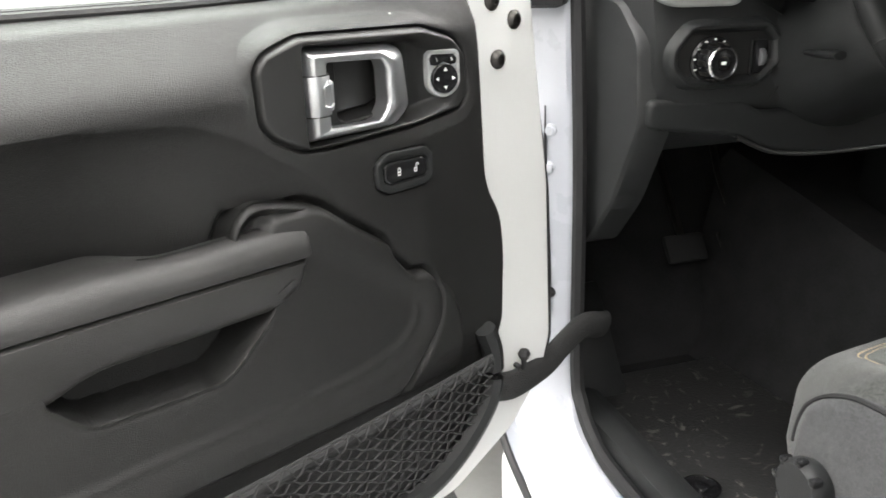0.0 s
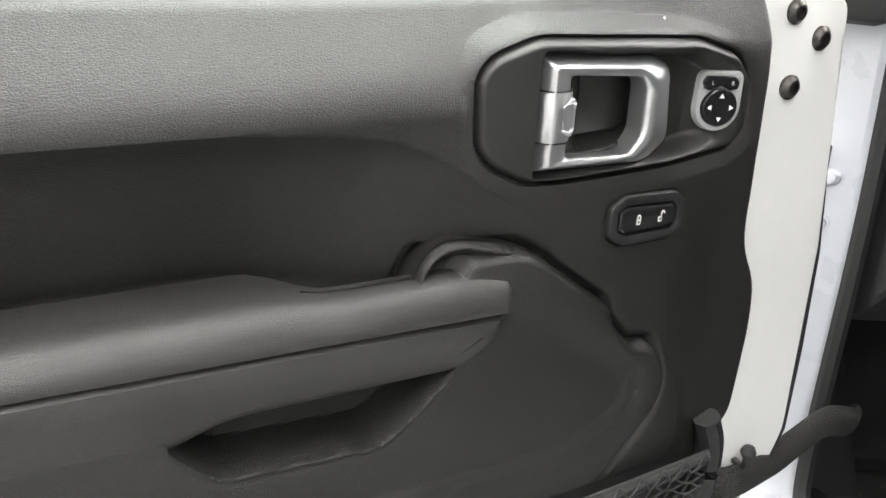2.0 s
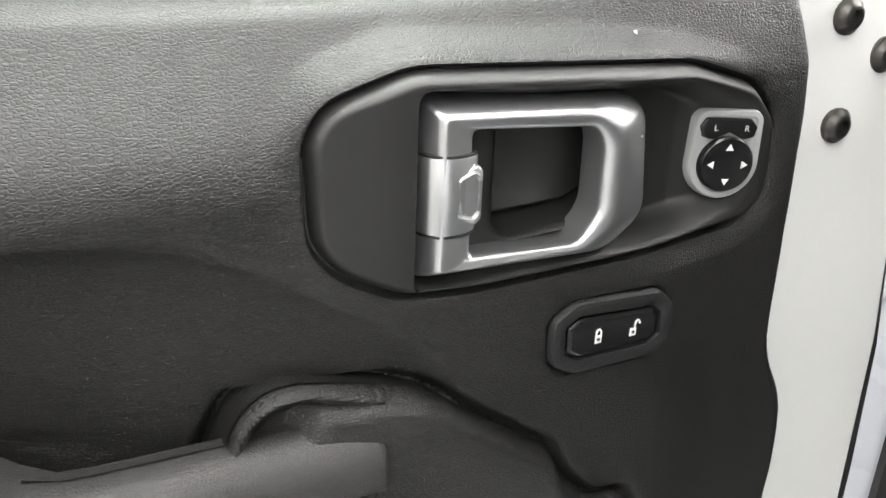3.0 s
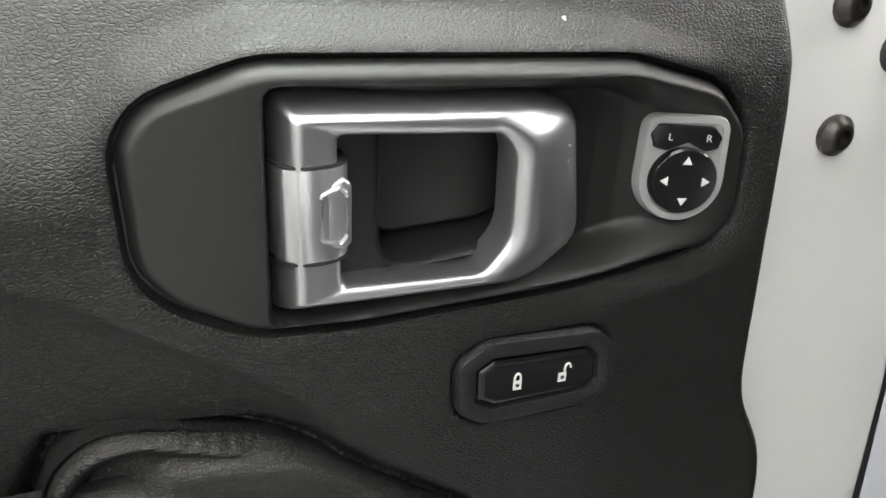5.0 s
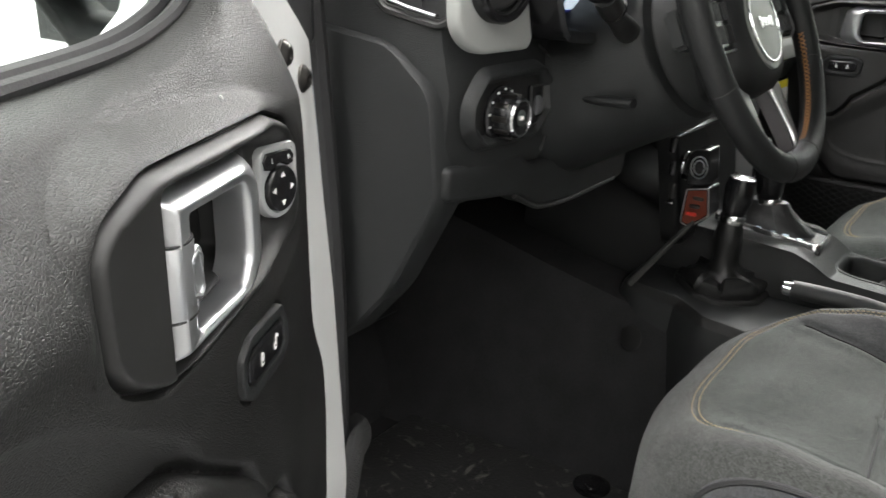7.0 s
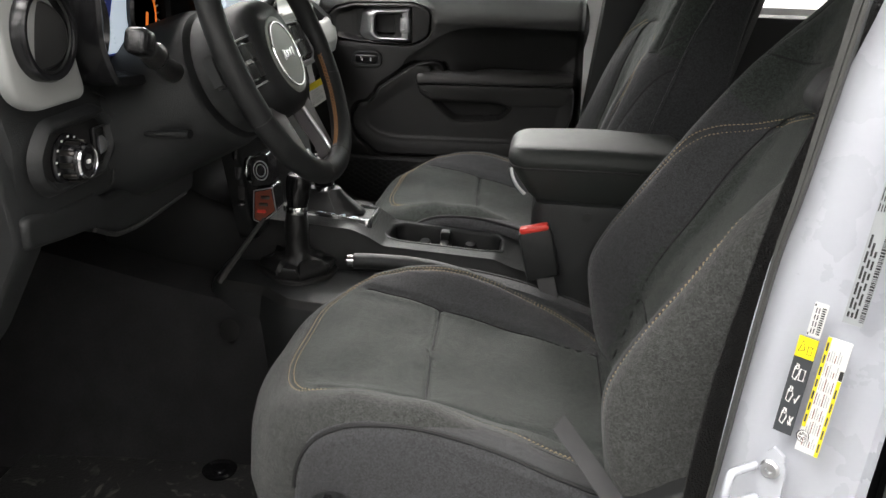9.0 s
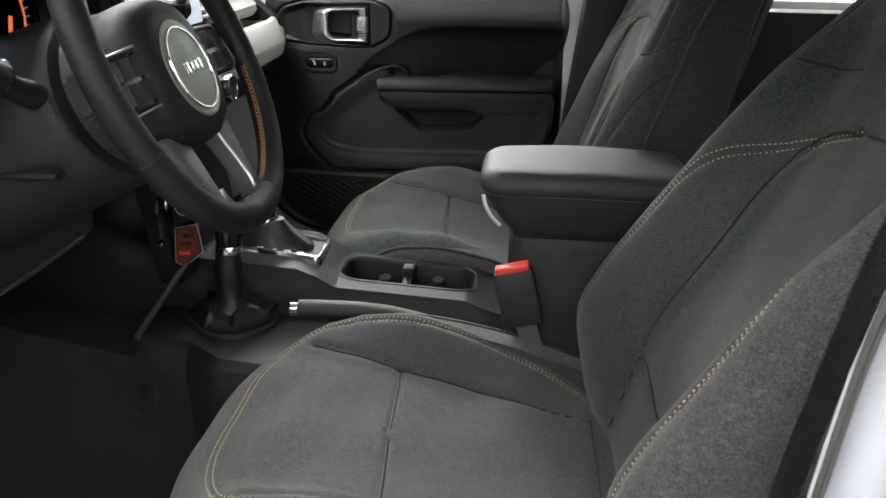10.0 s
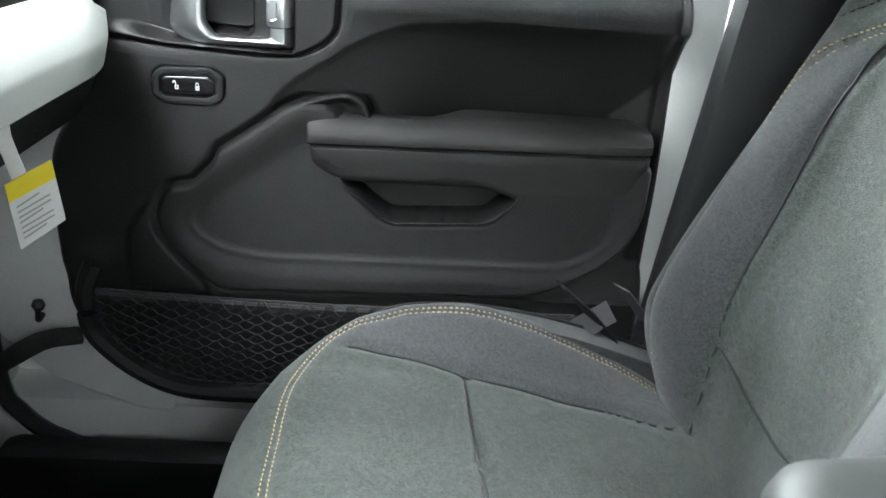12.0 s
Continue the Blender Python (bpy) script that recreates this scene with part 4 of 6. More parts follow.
    latch = part("thumb_latch", slab(lt, on, rounded(0.72, 0.7052, 0.0016)), SILVER, grip, "satin silver thumb latch")
    part("latch_rim", tube([on(p.x, p.y, 0.7050) for p in rpoly([(0.3590, 1.2990), (0.3662, 1.3018), (0.3688, 1.2990), (0.3688, 1.2820), (0.3662, 1.2790), (0.3590, 1.2812)], 0.0012, 3)], 0.0010, 6, None, True), SILVER, grip)
    for k in range(4):
        part("grip_print", lathe([(0.0, 0.0), (0.0008, 0.0), (0.0006, 0.0006), (0.0, 0.0007)], on(0.467, 1.307 - 0.0065 * k, 0.7166), on(0.46, 1.3, 0.70) - on(0.455, 1.3, 0.71), 8), GREY_STICKER, grip)
    # lock switch
    sw = part("lock_switch", slab(LOCK, on, [(0, 0.722), (0, 0.7105), (0.0012, 0.7088), (0.0045, 0.7080), (0.0085, 0.7095), (0.0095, 0.7125)]), PLASTIC, ob, "black door lock switch")
    rk = inset(LOCK, 0.0105)
    part("rocker", slab(rk, on, [(0, 0.7135), (0, 0.7100), (0.001, 0.7090), (0.003, 0.7086)]), GLOSSY, sw)
    padlock(on, 0.7083, 0.4485, 1.2005, False, sw)
    padlock(on, 0.7083, 0.4715, 1.2005, True, sw)
    # mirror switch on the driver's side
    if driver:
        def mon(y, z, a):
            y1 = 0.5315 + (y - 0.5155) * 0.87
            return on(y1, 1.2845 + (z - 1.2890) * 0.92, 0.7262 - 0.32 * (y1 - 0.53) + a - 0.7200)

        ring = [(0.5155 + e * 0.0138 + 0.0062 * math.cos(q), 1.3142 + 0.0062 * math.sin(q)) for e, start in ((-1, 180), (1, 90)) for q in (math.radians(start - 15 * k) for k in range(7))]
        ring += [(0.5155 + 0.0208 * math.cos(q), 1.2890 + 0.0208 * math.sin(q)) for q in (math.radians(2 - 11.5 * k) for k in range(17))]
        ring = [Vector(p) for p in ring]
        sw = part("mirror_switch", slab(inset(ring, -0.0014), mon, [(0, 0.728), (0, 0.7180), (0.0008, 0.7168), (0.0040, 0.7168), (0.0044, 0.7180), (0.0046, 0.7200)]), RING_SILVER, ob, "silver-rimmed mirror adjuster")
        part("face", slab(inset(ring, 0.0030), mon, [(0, 0.7200), (0, 0.7178)]), RING_SILVER, sw)
        hexa = rpoly([(0.4960, 1.3120), (0.4995, 1.3172), (0.5280, 1.3165), (0.5325, 1.3115), (0.5310, 1.3055), (0.5250, 1.3040), (0.5155, 1.3085), (0.5050, 1.3040), (0.4990, 1.3055)], 0.0012, 2)
        part("selector", slab(hexa, mon, rounded(0.7190, 0.7155, 0.0012)), GLOSSY, sw)
        c = Vector((0.5155, 1.2890))
        disc = [c + Vector((0.0170 * math.cos(q), 0.0170 * math.sin(q))) for q in (2 * math.pi * k / 28 for k in range(28))]
        part("disc", slab(disc, mon, [(0, 0.7190), (0, 0.7150), (0.0010, 0.7140), (0.004, 0.7145), (0.010, 0.7152)]), GLOSSY, sw)
        flat_words("L", 0.0052, mon, 0.7152, SYMBOL, "letter", sw, 0.5055, 1.3112)
        flat_words("R", 0.0052, mon, 0.7152, SYMBOL, "letter", sw, 0.5250, 1.3108)
        for k in range(4):
            q = math.pi / 2 * k
            dirv, sidev = Vector((math.cos(q), math.sin(q))), Vector((-math.sin(q), math.cos(q)))
            plate([c + dirv * 0.0128, c + dirv * 0.0088 + sidev * 0.0024, c + dirv * 0.0088 - sidev * 0.0024], mon, 0.7143, SYMBOL, "arrow", sw)
    # lower net pocket with its frame
    rim = [(0.20, 0.800), (0.42, 0.792), (0.515, 0.808), (0.588, 0.868), (0.597, 0.93), (0.583, 0.972)]
    part("pocket_frame", tube(catmull([on(p[0], p[1], 0.716) for p in rim], 6), 0.014, 8, None, False, 1.0), PLASTIC, ob, "black plastic pocket frame")
    net = bmesh.new()
    for k in range(18):
        f = k / 17
        z0 = 0.803 + 0.124 * f
        y1 = 0.50 + 0.085 * min(1, f * 1.6)
        n = int((y1 + 0.02) / 0.0066)
        path = []
        for t in range(n + 1):
            wave = 0.0034 * (1 if (t // 2 + k) % 2 else -1) * (1 if t % 2 else 0.55)
            path.append(on(-0.02 + (y1 + 0.02) * t / n, z0 + wave, 0.706 + 0.012 * (1 - f) - 0.010 * math.sin(math.pi * t / n) + 0.0012 * (-1) ** (t // 2)))
        tube(path, 0.0014, 5, net)
    tagged(part("net", net, NET, ob, "dark elastic map net"), kind="stuff")
    edge = [on(-0.02 + 0.60 * t / 40, 0.932 + 0.004 * t / 40, 0.702 - 0.008 * math.sin(math.pi * t / 40)) for t in range(41)]
    part("net_edge", tube(edge, 0.0050, 8), NET, ob)
    for off in (-0.0052, 0.0052):
        part("net_cord", tube([p + Vector((0, 0, off)) for p in edge], 0.0022, 6), NET, ob)
    inner = (on(0.3, 0.9, 0.69) - on(0.3, 0.9, 0.70)) * 0.55
    lace = [edge[t // 4].lerp(edge[min(40, t // 4 + 1)], t % 4 / 4) + Vector((0, 0, 0.0085 * math.sin(0.85 * t))) + inner * (1 + 0.2 * math.cos(1.7 * t)) for t in range(161)]
    part("net_lace", tube(lace, 0.0012, 5), NET, ob, "dark lacing cord round the net's edge")
    # hinge bolts on the painted edge
    for y, z in ((0.6465, 1.3570), (0.6820, 1.3330), (0.6525, 1.2893)):
        c = edge_place(y, z, 0.7345)
        axis = on(y, z, 0.6) - c
        bolt = part("bolt", lathe([(0.0, -0.004), (0.0115, -0.004), (0.0115, 0.002), (0.0095, 0.0035), (0.0080, 0.0055), (0.0062, 0.0068), (0.0045, 0.0068), (0.0040, 0.0030), (0.0, 0.0030)], c, axis, 18), STEEL, ob)
        part("socket", lathe([(0.0, 0.0032), (0.0032, 0.0032), (0.0, 0.0034)], c, axis, 6), INK, bolt)
    if driver:
        part("lint_speck", tube([on(0.4665, 1.350, 0.7305), on(0.4675, 1.353, 0.7310), on(0.4668, 1.357, 0.7325)], 0.0009, 5), PAPER, ob)
    # check strap hook
    c = on(0.662, 0.885, 0.734)
    hook = [c, c + (on(0.66, 0.9, 0.722) - on(0.66, 0.9, 0.736)), c + (on(0.655, 0.912, 0.716) - on(0.66, 0.888, 0.736))]
    part("strap_hook", tube(catmull(hook, 5), 0.0038, 8), RUBBER, ob)
    part("hook_ball", lathe([(0.0, -0.008), (0.006, -0.006), (0.0085, 0.0), (0.006, 0.006), (0.0, 0.008)], hook[2], (0, 0, 1), 12), RUBBER, ob)
    return ob


driver_door = door("front_door", (-0.92, 0.718, 0.76), "open white front car door with black grained trim and silver handle", True)
passenger_door = door("front_door", (0.75, 0.70, 0.76), "closed white front car door with black trim on the passenger side", False)

# ---- seats ----


def star(outline, top, place, edge, skirt, rings=56, hold=0.0):
    """A stuffed form over a star-shaped outline (s, v): top(s, v) over its face, rolled over its rim by edge, with a skirt behind."""
    c = Vector((sum(p.x for p in outline) / len(outline), sum(p.y for p in outline) / len(outline)))
    pts = np.array([[p.x, p.y] for p in outline])
    cc = np.array([c.x, c.y])
    rad = np.hypot(*(pts - cc).T)
    rows = []
    for k in range(rings + 1):
        f = 1 - (k / rings) ** 1.25 if k < rings else 0.0
        q = cc + (pts - cc) * f
        d = np.minimum((1 - f) * rad, edge)
        drop = edge - np.sqrt(np.maximum(edge**2 - (edge - d) ** 2, 0))
        h = top(q[:, 0], q[:, 1]) - drop
        rows.append([place(float(a), float(b), float(z)) for (a, b), z in zip(q, h)])
    back = []
    for deep, ins in ((skirt, -0.004), (skirt * 0.55, 0.004)):
        q = cc + (pts - cc) * (1 + ins / rad)[:, None]
        h = top(pts[:, 0], pts[:, 1]) - edge - deep
        back.append([place(float(a), float(b), float(z)) for (a, b), z in zip(q, h)])
    return loft(back + rows, None, (True, False))


def on_star(outline, top, edge):
    """The height of such a form at (s, v)."""
    c = Vector((sum(p.x for p in outline) / len(outline), sum(p.y for p in outline) / len(outline)))

    def height(s, v):
        d = -float(distance(np.array([s]), np.array([v]), outline)[0])
        d = max(0.0, min(edge, d))
        return float(top(np.array([s]), np.array([v]))[0]) - (edge - math.sqrt(max(edge**2 - (edge - d) ** 2, 0)))

    return height


CUSHION = catmull([(-0.258, -0.17), (-0.266, 0.0), (-0.264, 0.14), (-0.252, 0.24), (-0.213, 0.328), (-0.108, 0.366), (0.0, 0.372), (0.105, 0.364), (0.205, 0.318), (0.248, 0.225), (0.264, 0.12), (0.266, 0.0), (0.258, -0.17), (0.0, -0.20)], 16, True)
CUSHION = [Vector((p[0], p[1])) for p in CUSHION]
INSERT = [(-0.140, -0.16), (-0.140, 0.0), (-0.142, 0.13), (-0.165, 0.26)]
STITCH = catmull([(0.205, -0.165), (0.212, -0.08), (0.215, 0.03), (0.213, 0.14), (0.205, 0.22), (0.180, 0.282), (0.10, 0.312), (0.0, 0.316), (-0.10, 0.312), (-0.165, 0.285), (-0.183, 0.24), (-0.182, 0.15), (-0.181, 0.03), (-0.180, -0.08), (-0.178, -0.165)], 10)


MID = ((-0.20, -0.15, 0.0, 0.13, 0.25, 0.33, 0.40), (0.868, 0.880, 0.912, 0.941, 0.955, 0.948, 0.925))
RISE = ((-0.20, -0.16, -0.10, 0.0, 0.10, 0.20, 0.26, 0.32), (-0.028, -0.022, 0.002, 0.028, 0.042, 0.034, 0.018, 0.0))


def cushion_top(s, y):
    side = step(np.abs(s), 0.125, 0.235) * 1.25
    z = np.interp(y, *MID) + side * np.interp(y, *RISE)
    z = z - 0.006 * (1 - (np.minimum(np.abs(s), 0.14) / 0.14) ** 2) * step(y, 0.30, 0.10)
    z = z + 0.001 * np.sin(s * 41 + y * 13) + 0.0012 * np.sin(y * 60 + s * 23)
    for line in (INSERT, [(-p[0], p[1]) for p in INSERT]):
        z = z - 0.0050 * np.exp(-((distance(s, y, line, False) / 0.0055) ** 2))
    z = z - 0.0060 * np.exp(-((distance(s, y, [(-0.140, 0.118), (0.0, 0.128), (0.140, 0.134)], False) / 0.0045) ** 2))
    z = z - 0.0050 * np.exp(-((distance(s, y, [(-0.15, -0.135), (0.15, -0.128)], False) / 0.0045) ** 2))
    z = z - 0.0045 * np.exp(-((distance(s, y, [(p[0], p[1]) for p in STITCH], False) / 0.004) ** 2))
    return z


BACKREST = [Vector((p[0], p[1])) for p in catmull([(-0.245, 0.0), (-0.258, 0.15), (-0.258, 0.35), (-0.255, 0.55), (-0.235, 0.70), (-0.14, 0.775), (0.0, 0.785), (0.14, 0.775), (0.235, 0.70), (0.255, 0.55), (0.258, 0.35), (0.258, 0.15), (0.245, 0.0), (0.0, -0.03)], 16, True)]
BACK_SEAM = [(-0.118, -0.02), (-0.122, 0.12), (-0.130, 0.30), (-0.135, 0.43), (-0.115, 0.480), (-0.06, 0.50), (0.0, 0.505), (0.06, 0.50), (0.115, 0.480), (0.135, 0.43), (0.130, 0.30), (0.122, 0.12), (0.118, -0.02)]
BACK_STITCH = [(0.06, 0.500), (0.11, 0.475), (0.150, 0.445), (0.184, 0.40), (0.202, 0.34), (0.210, 0.25), (0.212, 0.15), (0.205, 0.02)]
WING = [(0.196, 0.69), (0.216, 0.535), (0.128, 0.560)]
# seams of each backrest: its stitched line, then the seams beside it
DRIVER_BACK = (BACK_STITCH, (WING, [(-p[0], p[1]) for p in WING]))
PASSENGER_BACK = (
    [(0.118, 0.490), (0.140, 0.481), (0.180, 0.452), (0.203, 0.40), (0.208, 0.33), (0.209, 0.25), (0.209, 0.15), (0.200, 0.02)],
    ([(0.222, 0.64), (0.240, 0.450), (0.135, 0.535)], [(-0.150, 0.452), (-0.205, 0.456), (-0.226, 0.463)], [(-0.205, 0.66), (-0.226, 0.463), (-0.250, 0.508)], [(-0.230, 0.24), (-0.233, 0.33), (-0.240, 0.38), (-0.250, 0.425), (-0.256, 0.445)]),
)


def back_top(s, h, bolster=0.072, belly=0.0, seams=DRIVER_BACK):
    side = step(np.abs(s), 0.10, 0.205)
    z = 0.050 + 0.030 * np.exp(-(((h - 0.17) / 0.17) ** 2)) + bolster * side * (step(h, 0.56, 0.30) * (1 - step(np.abs(s), 0.15, 0.215)) + step(h, 0.72, 0.38) * step(np.abs(s), 0.15, 0.215)) * step(h, -0.06, 0.14) + 0.010 * side
    z = z - 0.008 * (1 - (np.minimum(np.abs(s), 0.12) / 0.12) ** 2)
    z = z + 0.0015 * np.sin(h * 31 + s * 17) + 0.001 * np.sin(s * 55 - h * 20)
    z = z + belly * (0.35 + 0.65 * step(h, 0.05, 0.50)) * (1 - step(np.abs(s), 0.14, 0.22))
    z = z - 0.0045 * np.exp(-((distance(s, h, BACK_SEAM, False) / 0.0050) ** 2))
    z = z - 0.0040 * np.exp(-((distance(s, h, [(-0.12, 0.135), (0.0, 0.115), (0.12, 0.135)], False) / 0.0055) ** 2))
    for m in (1, -1):
        z = z - 0.0045 * np.exp(-((distance(s, h, [(m * p[0], p[1]) for p in seams[0]], False) / 0.0045) ** 2))
    for line in seams[1]:
        z = z - 0.0040 * np.exp(-((distance(s, h, line, False) / 0.0045) ** 2))
    return z


def recover(ob, loop, flat, dusk, light=lambda s, v: s < 9):
    """Covers the faces outside a seam loop with lighter heather cloth where light holds, and those where dusk holds with darker cloth."""
    me = ob.data
    me.materials.append(HEATHER)
    me.materials.append(FABRIC_DARK)
    spots = np.array([flat(face.center) for face in me.polygons])
    outside = distance(spots[:, 0], spots[:, 1], loop) > 0
    dark = dusk(spots[:, 0], spots[:, 1])
    outside &= light(spots[:, 0], spots[:, 1])
    for face, out, dim in zip(me.polygons, outside, dark):
        face.material_index = 1 if out else 2 if dim else 0


def seat(cx, label, recline, back_y, lift, m, bolster, belly, shift, roll, depth, seams, flank):
    """A front seat; m: the way to its outer side; shift: the backrest's own way to it; roll, depth: its rim and its shell; flank: its side panel."""
    back_up = Vector((0, -math.sin(radians(recline)), math.cos(radians(recline))))
    back_fwd = Vector((0, math.cos(radians(recline)), math.sin(radians(recline))))
    out = m

    def form(s, h):
        return back_top(s, h, bolster, belly, seams)

    ob = thing("bucket_seat", (cx, 0.1, 0.625), label, "seat", "front seats")

    def lay(s, y, z):
        return Vector((cx + s, y, z + lift))

    base = Vector((cx + shift, back_y, 0.84 + lift))

    def stand(s, h, d):
        return base + Vector((s, 0, 0)) + back_up * h + back_fwd * d

    cushion = part("cushion", star(CUSHION, cushion_top, lay, 0.060, 0.10), FABRIC, ob, "charcoal woven fabric seat cushion with tan double stitching")
    hc = on_star(CUSHION, cushion_top, 0.060)
    recover(cushion, [(p[0], p[1]) for p in STITCH], lambda p: (p.x, p.y + ob.location.y), lambda s, v: s > np.interp(v, [-0.16, 0.13, 0.26], [0.140, 0.142, 0.165]), lambda s, v: (s < 9) & (out < 0))
    for line in ([(-p[0], p[1]) for p in INSERT], [(-0.165, 0.116), (0.0, 0.128), (0.140, 0.134)], [(-0.15, -0.135), (0.15, -0.128)]):
        fine = catmull([Vector((p[0], p[1], 0)) for p in line], 14)
        part("seam", tube([lay(p.x, p.y, hc(p.x, p.y) + 0.0010) for p in fine], 0.0017, 5), RUBBER, cushion)
    thread = bmesh.new()
    for off in (-0.0035, 0.0035):
        line = [Vector((p[0] * (1 + off / 0.2), p[1] * (1 + off / 0.34))) for p in STITCH]
        dashes([lay(p.x, p.y, hc(p.x, p.y)) for p in line], 0.0012, 0.0042, 0.0022, lambda p: (0, 0, 1), thread)
    tagged(part("stitching", thread, THREAD, cushion, "tan twin stitching", False), kind="stuff")
    # dark bolster panel along each flank
    for m in (-1, 1):
        fl = rpoly([(-0.20, 0.76), (-0.19, 0.885), (-0.10, 0.916), (0.02, 0.956), (0.12, 0.973), (0.20, 0.967), (0.245, 0.944), (0.262, 0.90), (0.265, 0.76)], [0.01, 0.02, 0.05, 0.05, 0.05, 0.04, 0.03, 0.03, 0.01], 5)
        part("side_panel", slab(fl, lambda y, z, d, m=m: lay(m * (0.258 + d - 0.35 * max(0, z - 0.93)), y, z), rounded(-0.03, 0.016, 0.014)), FABRIC_DARK, ob, "dark grey side panel")
        part("piping", tube([lay(m * (0.268 - 0.35 * max(0, p.y - 0.93)), p.x, p.y) for p in inset(fl, 0.001)[6:-6]], 0.0028, 6), RUBBER, ob)
    rest = part("backrest", star(BACKREST, form, stand, roll, depth - 0.03), FABRIC, ob, "charcoal fabric backrest with stitched bolsters")
    hb = on_star(BACKREST, form, roll)
    line = seams[0]
    recover(rest, line + [(-p[0], p[1]) for p in reversed(line)], lambda p: (p.x - shift, (p + ob.location - base).dot(back_up)), lambda s, h: (np.abs(s) > 0.131) & (h < 0.46), lambda s, h: (out * s > 0.12) & (h < 0.47))
    for line in (BACK_SEAM, [(-0.12, 0.135), (0.0, 0.115), (0.12, 0.135)], *seams[1]):
        fine = catmull([Vector((p[0], p[1], 0)) for p in line], 10) if len(line) != 3 or line[0][1] < 0.2 else [Vector((*a, 0)).lerp(Vector((*b, 0)), k / 12) for a, b in zip(line, line[1:]) for k in range(13)]
        part("seam", tube([stand(p.x, p.y, hb(p.x, p.y) + 0.0010) for p in fine], 0.0017, 5), RUBBER, rest)
    thread = bmesh.new()
    for m in (-1, 1):
        for off in (-0.0035, 0.0035):
            line = catmull([Vector((m * (p[0] + off), p[1] + off * 0.8)) for p in seams[0]], 10)
            dashes([stand(p.x, p.y, hb(p.x, p.y)) for p in line], 0.0012, 0.0042, 0.0022, lambda p: back_fwd, thread)
    tagged(part("stitching", thread, THREAD, rest, "tan twin stitching", False), kind="stuff")
    for k in (-1, 1):
        wing = rpoly(flank, 0.03, 5)
        part("back_side", slab(wing, lambda h, d, o, k=k: stand(k * (0.246 + o), h, d), rounded(-0.03, 0.016, 0.012)), FABRIC_DARK, ob, "black backrest side panel")
        part("back_piping", tube([stand(k * 0.2605, p.x, p.y) for p in inset(wing, 0.003)[24:]], 0.0028, 6), FABRIC_DARK, ob)
    part("back_shell", slab(inset(BACKREST, 0.012), stand, [(0.02, -depth), (0.0, 0.015 - depth), (0, -0.02)]), PLASTIC, ob)
    # plastic side shield, rails and recliner
    for m in (-1, 1):
        sh = rpoly([(-0.25, 0.72), (-0.26, 0.95), (-0.20, 0.945), (-0.12, 0.895), (-0.02, 0.872), (0.12, 0.860), (0.14, 0.72)], 0.015, 4)
        part("side_shield", slab(sh, lambda y, z, d, m=m: lay(m * (0.272 + d), y, z), rounded(-0.02, 0.026, 0.010)), PLASTIC, ob, "black plastic seat side shield")
        part("rail", box(lay(m * 0.19, 0.08, 0.655), (0.035, 0.56, 0.05), 0.006), STEEL, ob)
    part("pan", box(lay(0, 0.05, 0.75), (0.44, 0.46, 0.09), 0.03), PLASTIC, ob)
    m = out
    c = lay(m * 0.285, 0.212, 0.852)
    knob = part("adjuster_knob", lathe([(0.0, -0.01), (0.030, -0.01), (0.034, 0.0), (0.034, 0.012), (0.030, 0.018), (0.0, 0.019)], c, (m, 0, 0), 28), PLASTIC, ob)
    for k in range(8):
        q = math.pi / 4 * k
        part("notch", box(c + Vector((m * 0.012, 0.033 * math.cos(q), 0.033 * math.sin(q))), (0.014, 0.010, 0.010), 0.003), GLOSSY, knob)
    return ob


def belt_set(m, lift):
    """The outer seat belt: upright webbing at the pillar, a tongue and the lap end."""
    b = thing("seat_belt", (m * 0.67, -0.24, 0.93), "grey seat belt webbing beside the seat", "seat belt", "seat belts")
    run = [(m * 0.700, -0.290, 1.52), (m * 0.704, -0.268, 1.388), (m * 0.703, -0.249, 1.315), (m * 0.700, -0.231, 1.205), (m * 0.700, -0.219, 1.128), (m * 0.698, -0.212, 1.053), (m * 0.696, -0.207, 0.966), (m * 0.694, -0.205, 0.86)]
    part("upright_webbing", ribbon(catmull([Vector(p) for p in run], 5), 0.034, 0.0016, (0.55 * m, 1, 0)), STRAP, b, "black ribbed belt webbing")
    part("lap_webbing", ribbon([(m * 0.640, -0.055, 1.000 + lift), (m * 0.650, -0.085, 0.965 + lift), (m * 0.662, -0.118, 0.925 + lift), (m * 0.668, -0.145, 0.885 + lift)], 0.032, 0.0016, (0.3 * m, 0.75, 0.6)), WEB, b)
    if m > 0:
        part("lap_end", ribbon([(0.640, 0.018, 1.010), (0.642, -0.018, 0.978), (0.645, -0.050, 0.938), (0.650, -0.078, 0.900)], 0.034, 0.0016, (0.3, 0.75, 0.6)), RUBBER, b)
        part("tongue_strap", ribbon([(0.646, 0.004, 0.935), (0.643, -0.020, 0.955), (0.640, -0.048, 0.978)], 0.030, 0.0018, (0.3, -0.5, 0.8)), RUBBER, b)
    gd = rpoly([(-0.250, 1.384), (-0.247, 1.398), (-0.258, 1.418), (-0.270, 1.424), (-0.280, 1.415), (-0.278, 1.395), (-0.266, 1.382)], 0.007, 4)
    part("guide", slab(gd, lambda y, z, d: Vector((m * (0.690 + d), y, z)), rounded(-0.012, 0.022, 0.009)), RUBBER, b, "black plastic belt guide")
    part("guide_button", lathe([(0.0, 0.0), (0.0038, 0.0), (0.0038, 0.0010), (0.0, 0.0012)], (m * 0.7118, -0.260, 1.403), (m, 0, 0), 14), INK, b)


belt_set(-1, 0.0)
belt_set(1, 0.01)
